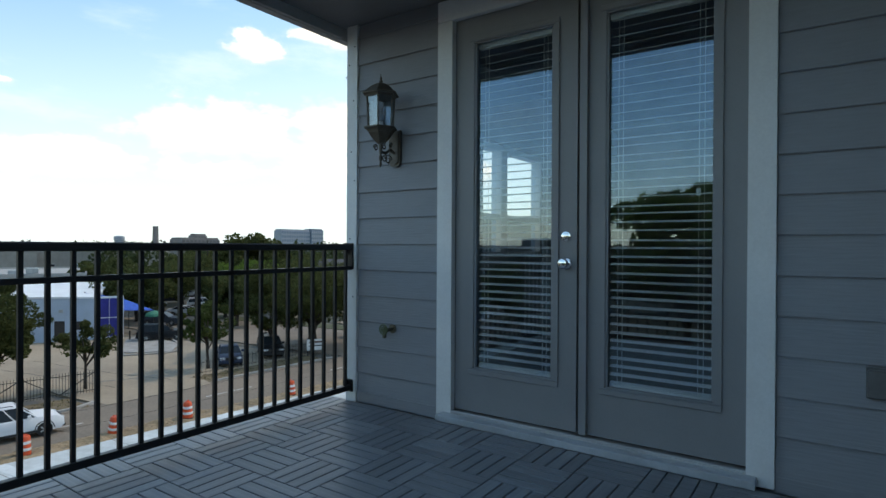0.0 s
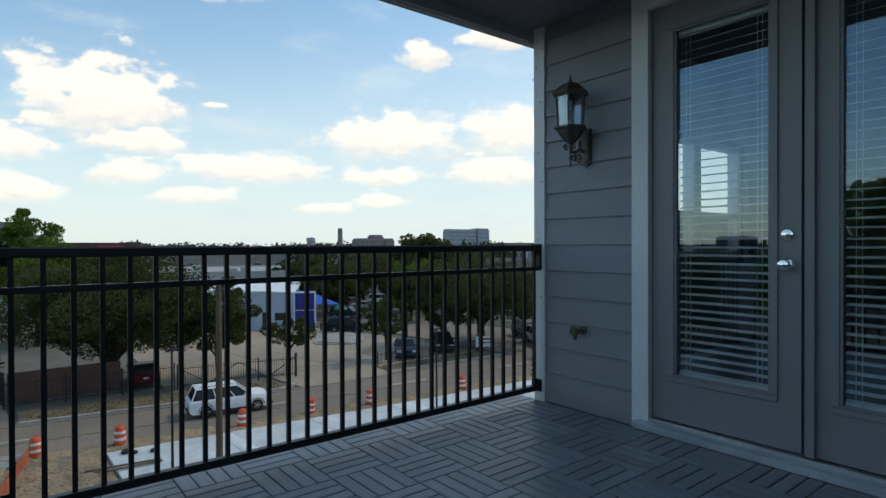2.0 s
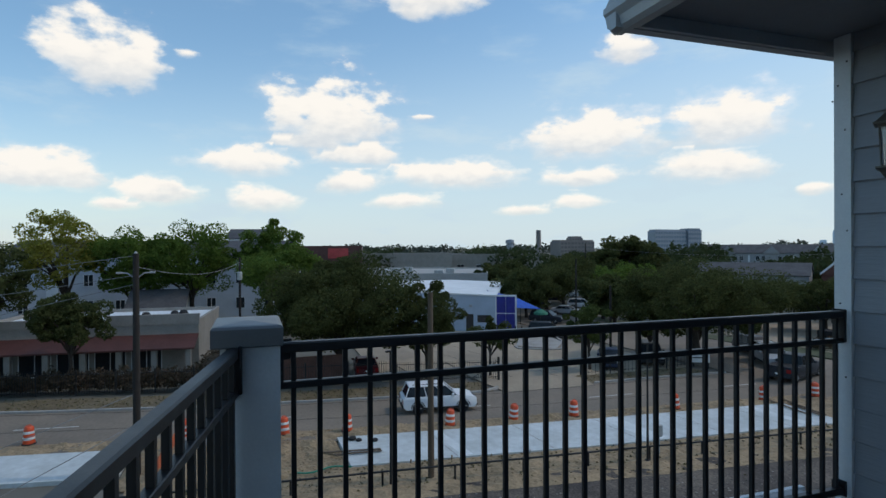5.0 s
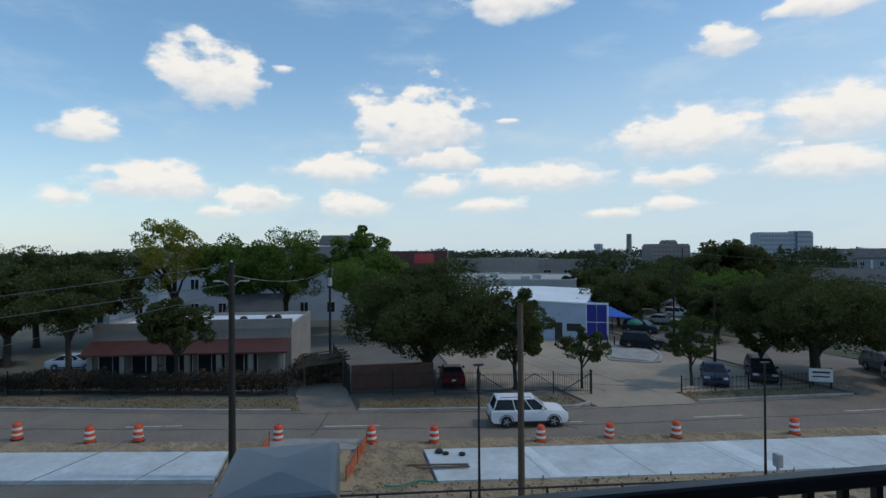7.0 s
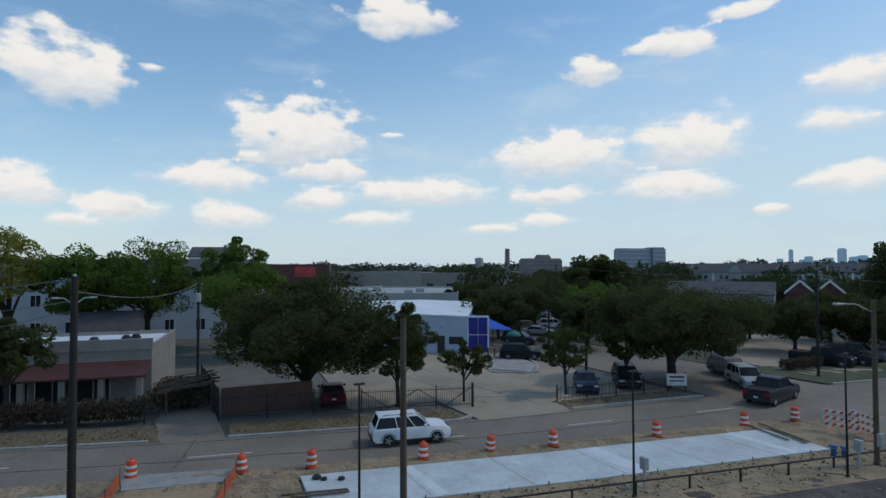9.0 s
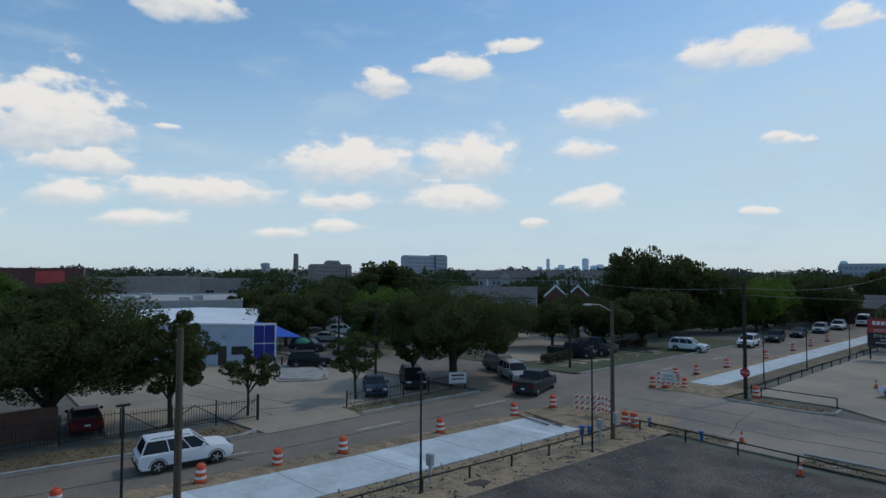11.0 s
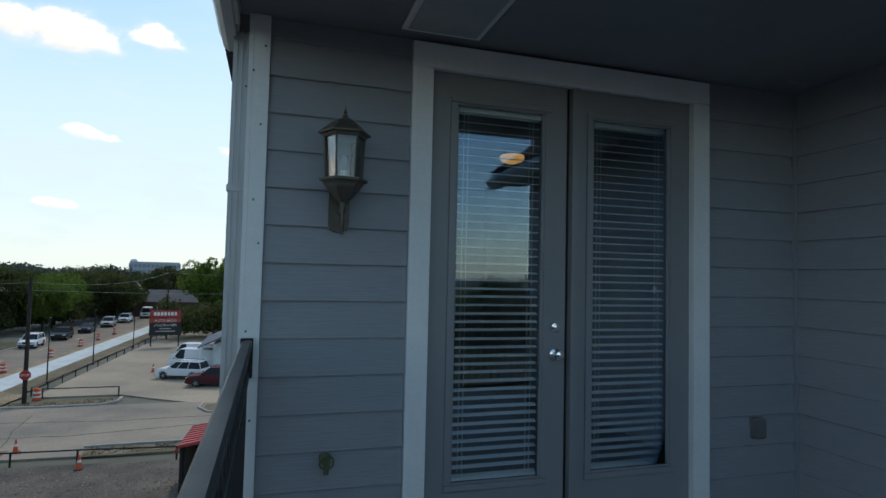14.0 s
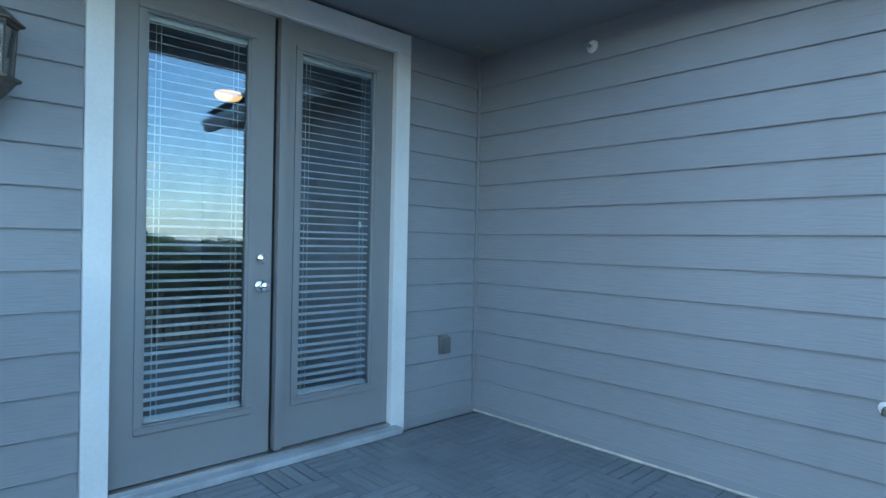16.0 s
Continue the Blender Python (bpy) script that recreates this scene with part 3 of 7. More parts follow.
solid("baseboard", Mesh().box(0.0, -0.014, -0.02, 0.684, 0.011, 0.055, 0.003).box(2.493, -0.014, -0.02, EAST - 0.023, 0.011, 0.055, 0.003).box(EAST - 0.014, -3.75, -0.02, EAST + 0.011, -0.023, 0.055, 0.003), M_SIDING, "grey starter board at the foot of the siding", "trim", "structure")
solid("caulk", Mesh().box(EAST - 0.026, -3.7, -0.004, EAST - 0.0145, -0.03, 0.010, 0.003), mat("old white caulk", (0.6, 0.58, 0.52), 0.8, vary=0.2, grain=30, bump=0.6), "uneven line of old white caulk", "caulk", "structure")

# double doors
DX0, DX1, DMID, DZ0, DZ1 = 0.793, 2.382, 1.588, 0.062, 2.418
case = thing("trim_door", "white painted casing round the double doors", "trim", pose(0, 0, 0), kind="structure")
part("side_board", Mesh().box(0.685, -0.03, -0.005, 0.792, 0.012, 2.42, 0.004), M_TRIM, case)
part("side_board", Mesh().box(2.381, -0.03, -0.005, 2.492, 0.012, 2.42, 0.004), M_TRIM, case)
part("head_board", Mesh().box(0.685, -0.030, 2.4205, 2.492, 0.012, 2.55, 0.004), M_TRIM, case)
part("jamb", Mesh().box(0.712, 0.013, 0.0, 0.7925, 0.17, 2.43).box(0.7925, 0.03, 0.0, 0.808, 0.10, 2.42), M_DOOR, case)
part("jamb", Mesh().box(2.3825, 0.013, 0.0, 2.46, 0.17, 2.43).box(2.367, 0.03, 0.0, 2.3825, 0.10, 2.42), M_DOOR, case)
part("head_jamb", Mesh().box(0.712, 0.013, 2.419, 2.46, 0.17, 2.499), M_DOOR, case)
sill = thing("threshold", "grey and silver raised door threshold", "threshold", pose(0, 0, 0), kind="structure")
part("step", Mesh().box(0.73, -0.105, 0.002, 2.425, 0.012, 0.040, 0.004), mat("grey sill", (0.46, 0.50, 0.54), 0.35, 0.15, vary=0.05, grain=60, bump=0.05, stains=3), sill)
part("metal_lip", Mesh().box(0.795, -0.028, 0.040, 2.38, 0.10, 0.056, 0.004).box(0.795, -0.036, 0.040, 2.38, -0.029, 0.048), mat("aluminium", (0.6, 0.6, 0.6), 0.35, 0.9, vary=0.05, grain=90, bump=0.05), sill)


def door(x0, x1, name):
    d = thing(name, "grey french door with a tall blind behind its glass", "door", pose(0, 0, 0), "french doors", "structure")
    gx0, gx1, gz0, gz1, y0, y1 = x0 + 0.134, x1 - 0.134, 0.318, 2.270, 0.012, 0.056
    lf = Mesh()
    lf.box(x0, y0, DZ0, gx0, y1, DZ1).box(gx1, y0, DZ0, x1, y1, DZ1)
    lf.box(gx0, y0, DZ0, gx1, y1, gz0).box(gx0, y0, gz1, gx1, y1, DZ1)
    part("leaf", lf, M_DOOR, d)
    bead = Mesh()
    w = 0.032
    for a, b, c, e in ((gx0 - w, gz0 - w, gx1 + w, gz0), (gx0 - w, gz1, gx1 + w, gz1 + w), (gx0 - w, gz0, gx0, gz1), (gx1, gz0, gx1 + w, gz1)):
        bead.box(a, y0 - 0.012, b, c, y0 - 0.0005, e, 0.005)
    part("glass_frame", bead, M_DOOR, d)
    inner = Mesh()
    w = 0.012
    for a, b, c, e in ((gx0, gz0, gx1, gz0 + w), (gx0, gz1 - w, gx1, gz1), (gx0, gz0 + w, gx0 + w, gz1 - w), (gx1 - w, gz0 + w, gx1, gz1 - w)):
        inner.box(a, y0 - 0.004, b, c, y0 + 0.014, e, 0.004)
    part("glass_frame", inner, M_DOOR, d)
    pane = part("pane", Mesh().box(gx0 + 0.002, y0 + 0.016, gz0 + 0.002, gx1 - 0.002, y0 + 0.020, gz1 - 0.002), M_GLASS, d)
    pane.visible_shadow = False
    return d, (gx0, gx1, gz0, gz1)


def blind(g, name):
    gx0, gx1, gz0, gz1 = g
    b = thing(name, "white slatted blind hanging inside the door", "blind", pose(0, 0, 0), "door blinds")
    slat = Mesh()
    w, tilt = 0.030, radians(20)
    ring = []
    for k in range(5):
        u = (k / 4 - 0.5) * w
        ring.append((u * math.cos(tilt), u * math.sin(tilt) + 0.0022 * (1 - (2 * k / 4 - 1) ** 2)))
    ring += [(a, c - 0.0009) for a, c in reversed(ring)]
    slat.loft([[(x, a, c) for a, c in ring] for x in (gx0 + 0.012, gx1 - 0.012)])
    me = slat.data("slat", M_BLIND)
    n = 44
    for k in range(n):
        o = part("slat", me, M_BLIND, b)
        o.matrix_basis = pose(0, 0.058, gz0 + 0.03 + (gz1 - gz0 - 0.07) * k / (n - 1), random.uniform(-2, 2), random.uniform(-0.12, 0.12), 0)
    for x in (gx0 + 0.065, gx1 - 0.065):
        for dx in (-0.012, 0.012):
            part("cord", Mesh().tube([(x + dx, 0.043, gz0 + 0.02), (x + dx, 0.043, gz1)], 0.0016, 5), M_BLIND, b)
    part("head_rail", Mesh().box(gx0 + 0.006, 0.044, gz1 - 0.035, gx1 - 0.006, 0.075, gz1 + 0.0, 0.002), M_BLIND, b)
    part("bottom_rail", Mesh().box(gx0 + 0.010, 0.046, gz0 + 0.006, gx1 - 0.010, 0.071, gz0 + 0.02, 0.003), M_BLIND, b)
    return b


d1, g1 = door(DX0 + 0.004, DMID - 0.017, "door_1")
d2, g2 = door(DMID + 0.006, DX1 - 0.004, "door_2")
blind(g1, "blind")
blind(g2, "blind")
part("cord_tag", Mesh().box(g2[1] - 0.088, 0.036, 1.30, g2[1] - 0.068, 0.042, 1.335, 0.002), M_BLIND, bpy.data.objects["blind.001"], "small white cord weight")
part("astragal", Mesh().box(DMID + 0.006, -0.016, DZ0, DMID + 0.046, 0.0115, DZ1, 0.004), M_DOOR, d2)
part("weatherstrip", Mesh().box(DMID - 0.0165, 0.030, DZ0, DMID + 0.0055, 0.05, DZ1), M_RUBBER, d2)
KX = 1.513


def knob():
    m = Mesh().lathe([(0.033, 0.0), (0.033, 0.006), (0.028, 0.010), (0.013, 0.014), (0.011, 0.028), (0.018, 0.034), (0.027, 0.044), (0.029, 0.054), (0.024, 0.064), (0.010, 0.068)], 24)
    o = part("door_knob", m, M_CHROME, d1, "polished chrome knob", True)
    o.matrix_basis = pose(KX, 0.012, 0.963, 90, 0, 0)
    m = Mesh().lathe([(0.030, 0.0), (0.030, 0.008), (0.026, 0.014), (0.017, 0.016), (0.016, 0.022), (0.012, 0.023)], 24)
    o = part("deadbolt", m, M_CHROME, d1, "round chrome deadbolt lock", True)
    o.matrix_basis = pose(KX, 0.012, 1.108, 90, 0, 0)
    part("keyhole", Mesh().box(-0.0015, -0.006, 0.023, 0.0015, 0.006, 0.0242), M_IRON, o)


knob()

# room behind the doors
solid("wall_inside", Mesh().box(0.07, 5.2, -0.2, 3.15, 5.3, 2.7).box(0.07, 0.19, -0.2, 0.12, 1.47, 2.7).box(0.07, 2.85, -0.2, 0.12, 5.2, 2.7).box(0.07, 1.47, -0.2, 0.12, 2.85, 0.95).box(0.07, 1.47, 2.02, 0.12, 2.85, 2.7).box(3.1, 0.19, -0.2, 3.16, 5.2, 2.7), M_DARKROOM, "dim inner walls of the room behind the doors", "wall", "structure")
solid("floor_inside", Mesh().box(0.12, 0.19, -0.2, 3.1, 5.2, 0.05), mat("brown floor boards", (0.13, 0.09, 0.06), 0.5, vary=0.2, grain=20, stretch=(1, 0.1, 1)), "dim brown floor inside", "floor", "structure")
solid("ceiling_inside", Mesh().box(0.12, 0.19, 2.66, 3.1, 5.2, 2.7), M_DARKROOM, "dim ceiling inside", "ceiling", "structure")
inl = thing("ceiling_lamp", "lit round flush ceiling lamp inside the room", "lamp", pose(2.33, 2.48, 2.60))
part("base", Mesh().lathe([(0.10, 0.06), (0.10, 0.035), (0.125, 0.03), (0.125, 0.0), (0.11, -0.004)], 24), M_CHROME, inl, "", True)
part("shade", Mesh().lathe([(0.118, -0.005), (0.128, -0.022), (0.108, -0.055), (0.05, -0.078), (0.012, -0.082)], 24), glow("warm lamp glass", (1.0, 0.60, 0.24), 0.30), inl, "glowing warm glass shade", True)

win = thing("window_1", "white framed side window of the room", "window", pose(0, 0, 0), kind="structure")
part("window_frame", Mesh().box(-0.06, 1.47, 0.95, 0.05, 1.52, 2.02).box(-0.06, 2.80, 0.95, 0.05, 2.85, 2.02).box(-0.06, 1.52, 0.95, 0.05, 2.80, 1.0).box(-0.06, 1.52, 1.97, 0.05, 2.80, 2.02).box(-0.06, 1.93, 1.0, 0.05, 2.05, 1.97).box(-0.05, 1.52, 1.31, 0.04, 1.93, 1.36).box(-0.05, 2.05, 1.31, 0.04, 2.80, 1.36), M_TRIM, win)
for a, b in ((1.525, 1.925), (2.055, 2.795)):
    o = part("pane", Mesh().add([(-0.004, a, 1.0), (-0.004, b, 1.0), (-0.004, b, 1.31), (-0.004, a, 1.31)], [(0, 1, 2, 3)]), M_GLASS, win)
    o.visible_shadow = False
    o = part("pane", Mesh().add([(-0.004, a, 1.36), (-0.004, b, 1.36), (-0.004, b, 1.97), (-0.004, a, 1.97)], [(0, 1, 2, 3)]), M_GLASS, win)
    o.visible_shadow = False

# wall lantern
lx, ly = 0.34, -0.165
lant = thing("wall_lantern", "weathered bronze lantern with glass panes on the siding", "lantern", pose(lx, ly, 0))
plate = [(-0.048, 1.80), (-0.048, 1.60), (-0.038, 1.578), (-0.015, 1.566), (0.015, 1.566), (0.038, 1.578), (0.048, 1.60), (0.048, 1.80)]
part("back_plate", Mesh().prism(plate, 0.138, 0.154, "y"), M_BRONZE, lant, "bronze wall plate with a rounded foot")
part("plate_rim", Mesh().prism([(u * 0.78, 1.69 + (v - 1.69) * 0.86) for u, v in plate], 0.131, 0.1375, "y"), M_BRONZE, lant)
arm = Mesh().tube([(0, 0.133, 1.655), (0, 0.09, 1.672), (0, 0.05, 1.645), (0, 0.0, 1.645), (0, 0.0, 1.70)], [0.010, 0.010, 0.011, 0.012, 0.014], 8)
part("arm", arm, M_BRONZE, lant, "", True)
for sgn, size, cy, cz, start in ((1, 0.034, 0.075, 1.605, 0.0), (1, 0.024, 0.035, 1.685, 1.0), (-1, 0.022, -0.045, 1.665, 0.0), (-1, 0.026, 0.035, 1.612, 2.0), (1, 0.018, 0.098, 1.70, 0.5)):
    pts = [(0, cy + sgn * size * (1 - k / 26) * math.cos(start + k * 0.42), cz + size * (1 - k / 26) * math.sin(start + k * 0.42)) for k in range(20)]
    part("scroll", Mesh().tube(pts, 0.0046, 6), M_BRONZE, lant, "curled iron scroll", True)
part("finial", Mesh().lathe([(0.003, 1.548), (0.008, 1.562), (0.006, 1.585), (0.012, 1.602), (0.012, 1.612), (0.006, 1.625), (0.010, 1.645), (0.013, 1.665), (0.008, 1.68), (0.016, 1.70)], 10), M_BRONZE, lant, "", True)
part("bowl", Mesh().lathe([(0.016, 1.692), (0.034, 1.705), (0.060, 1.733), (0.079, 1.758), (0.080, 1.764), (0.085, 1.765), (0.087, 1.772), (0.096, 1.782), (0.109, 1.787), (0.110, 1.797), (0.088, 1.802)], 6), M_BRONZE, lant, "six-sided bronze bowl with a stepped lip")
r0, r1 = 0.083, 0.093
for k in range(6):
    a = k * math.pi / 3
    p0 = (r0 * math.cos(a), r0 * math.sin(a), 1.800)
    p1 = (r1 * math.cos(a), r1 * math.sin(a), 1.998)
    part("upright", Mesh().tube([p0, p1], 0.0046, 5), M_BRONZE, lant)
    b = a + math.pi / 3
    q0 = (r0 * math.cos(b), r0 * math.sin(b), 1.800)
    q1 = (r1 * math.cos(b), r1 * math.sin(b), 1.998)
    s = lambda p, f: (p[0] * f, p[1] * f, p[2])
    pane = Mesh().add([s(p0, .96), s(q0, .96), s(q1, .96), s(p1, .96), s(p0, .94), s(q0, .94), s(q1, .94), s(p1, .94)], [(0, 1, 2, 3), (7, 6, 5, 4), (0, 4, 5, 1), (1, 5, 6, 2), (2, 6, 7, 3), (3, 7, 4, 0)])
    o = part("pane", pane, M_LGLASS, lant)
    o.visible_shadow = False
part("roof_ring", Mesh().lathe([(0.086, 1.984), (0.098, 1.986), (0.104, 1.999), (0.09, 2.0)], 6), M_BRONZE, lant)
part("roof", Mesh().lathe([(0.098, 1.999), (0.119, 2.0), (0.121, 2.008), (0.104, 2.018), (0.086, 2.036), (0.060, 2.058), (0.032, 2.073), (0.014, 2.080), (0.011, 2.088)], 6), M_BRONZE, lant, "six-sided bronze roof")
part("spire", Mesh().lathe([(0.010, 2.084), (0.013, 2.092), (0.005, 2.099), (0.009, 2.107), (0.003, 2.118), (0.001, 2.138)], 10), M_BRONZE, lant, "", True)
part("bulb", Mesh().lathe([(0.012, 1.835), (0.013, 1.845), (0.022, 1.866), (0.025, 1.885), (0.018, 1.905), (0.004, 1.914)], 14), M_LGLASS, lant, "clear glass bulb", True)
part("socket", Mesh().lathe([(0.024, 1.802), (0.024, 1.816), (0.016, 1.818), (0.015, 1.838)], 14), M_BULB, lant, "white lamp socket")

# hose tap
tap = thing("hose_tap", "dark brass hose tap on the wall", "tap", pose(0.312, 0, 0.506))
part("flange", Mesh().lathe([(0.028, -0.0), (0.028, 0.012), (0.014, 0.014)], 14), M_BRASS, tap).matrix_basis = pose(0, 0.0, 0, 90)
part("body", Mesh().tube([(0, -0.01, 0), (0, -0.065, 0), (0, -0.085, -0.012), (0, -0.09, -0.05)], [0.013, 0.014, 0.014, 0.012], 10), M_BRASS, tap, "", True)
part("stem", Mesh().tube([(0, -0.06, 0.0), (0, -0.088, 0.02)], 0.008, 8), M_BRASS, tap)
wheel = Mesh()
for k in range(8):
    a = k * math.pi / 4
    wheel.tube([(0, -0.094, 0.006), (0.028 * math.cos(a), -0.097, 0.006 + 0.028 * math.sin(a))], 0.0028, 5)
for size, thick in ((0.031, 0.005), (0.017, 0.0026)):
    wheel.tube([(size * math.cos(k * math.pi / 10), -0.097, 0.006 + size * math.sin(k * math.pi / 10)) for k in range(21)], thick, 6)
part("handle_wheel", wheel, mat("green handle", (0.10, 0.14, 0.06), 0.5, vary=0.2, grain=80), tap, "small green hand wheel")

# outlet box and sprinkler
M_OUTLET = mat("dull grey cover", (0.16, 0.165, 0.165), 0.5, vary=0.05, grain=80, bump=0.05)
outl = thing("outlet_cover", "grey weatherproof outlet cover on the siding", "outlet", pose(2.845, 0, 0.51))
part("box", Mesh().box(-0.036, -0.028, -0.062, 0.036, 0.0, 0.062, 0.004), M_OUTLET, outl)
part("lid", Mesh().box(-0.033, -0.058, -0.058, 0.033, -0.0285, 0.058, 0.008), M_OUTLET, outl)
out2 = thing("wall_tap_cover", "small brass fitting on the side wall", "fitting", pose(EAST, -2.42, 0.55))
part("flange", Mesh().lathe([(0.03, 0), (0.03, 0.008), (0.012, 0.012)], 14), M_TRIM, out2).matrix_basis = pose(0, 0, 0, 0, -90)
part("spout", Mesh().tube([(-0.008, 0, 0), (-0.05, 0, 0), (-0.06, 0, -0.02)], 0.011, 8), M_BRASS, out2)
spr = thing("fire_sprinkler", "white sidewall fire sprinkler high on the wall", "sprinkler", pose(EAST, -0.95, 2.43))
part("escutcheon", Mesh().lathe([(0.042, 0), (0.042, 0.004), (0.034, 0.016), (0.016, 0.02)], 18), M_TRIM, spr, "", True).matrix_basis = pose(0, 0, 0, 0, -90)
part("head", Mesh().lathe([(0.013, 0.02), (0.013, 0.04), (0.008, 0.045), (0.006, 0.062)], 10), M_CHROME, spr).matrix_basis = pose(0, 0, 0, 0, -90)
part("frame_arm", Mesh().tube([(-0.04, 0.014, 0), (-0.055, 0.017, 0), (-0.075, 0.0, 0), (-0.055, -0.017, 0), (-0.04, -0.014, 0)], 0.0032, 6), M_CHROME, spr)
part("deflector", Mesh().box(-0.080, -0.016, -0.012, -0.077, 0.016, 0.016), M_CHROME, spr)

# ---- balcony floor and rails ----
FLOOR = [(-0.30, -3.30), (0.05, -3.36), (EAST, -3.90), (EAST, 0.011), (-0.30, 0.011)]
solid("floor", Mesh().prism(FLOOR, -0.40, -0.032), M_CONC, "concrete balcony slab under deck tiles", "floor", "structure")
solid("floor_edge", Mesh().box(-0.335, -3.39, -0.36, -0.3005, 0.011, -0.012, 0.004).prism([(-0.335, -3.33), (0.05, -3.395), (EAST, -3.935), (EAST, -3.901), (0.05, -3.361), (-0.30, -3.301)], -0.36, -0.012), M_TRIM, "pale metal edge of the balcony floor", "trim", "structure")
post = thing("corner_post", "white square corner post with grey metal cap", "post", pose(0, 0, 0))
part("column", Mesh().box(-0.27, -3.205, -0.032, 0.0, -2.995, 1.075, 0.006), M_TRIM, post)
cap = Mesh()
cap_ring = lambda o, z: [(-0.295 + o, -3.236 + o, z), (0.03 - o, -3.236 + o, z), (0.03 - o, -2.985 - o, z), (-0.295 + o, -2.985 - o, z)]
cap.loft([cap_ring(0.004, 1.060), cap_ring(0.0, 1.066), cap_ring(0.0, 1.128), cap_ring(0.007, 1.137), cap_ring(0.02, 1.140), cap_ring(0.12, 1.147)])
part("cap", cap, M_CAPM, post, "grey folded metal cap")


def railing(name, a, b, n, label):
    """A metal guard rail from a to b: two top rails, a bottom rail and n square pickets."""
    A, B = Vector((*a, 0)), Vector((*b, 0))
    d = (B - A).normalized()
    ln = (B - A).length
    turn = math.degrees(math.atan2(d.y, d.x))
    r = thing(name, label, "railing", pose(a[0], a[1], 0, 0, 0, turn))
    part("top_rail", Mesh().box(0, -0.022, 1.022, ln, 0.022, 1.062, 0.006), M_RAIL, r)
    part("second_rail", Mesh().box(0, -0.016, 0.885, ln, 0.016, 0.912, 0.003), M_RAIL, r)
    part("bottom_rail", Mesh().box(0, -0.019, 0.055, ln, 0.019, 0.092, 0.003), M_RAIL, r)
    me = Mesh().box(-0.0095, -0.0095, 0.09, 0.0095, 0.0095, 1.024).data("picket", M_RAIL)
    for k in range(n):
        part("picket", me, M_RAIL, r).matrix_basis = pose((k + 0.5) * ln / n, 0, 0)
    for x, s in ((0.0, 1), (ln, -1)):
        for z0, z1 in ((0.89, 1.07), (0.045, 0.13)):
            part("bracket", Mesh().box(min(x, x + s * 0.012), -0.027, z0, max(x, x + s * 0.012), 0.027, z1, 0.003).box(min(x, x + s * 0.045), 0.022, z0 + (0.10 if z0 > 0.5 else 0), max(x, x + s * 0.045), 0.027, z1), M_RAIL, r)
    return r


railing("west_railing", (-0.052, -2.994), (-0.052, -0.023), 30, "black metal balcony railing with square pickets")
railing("south_railing", (0.004, -3.155), (EAST - 0.004, -3.70), 32, "black metal balcony railing beside the corner post")

HOUSE = set(scene.objects)

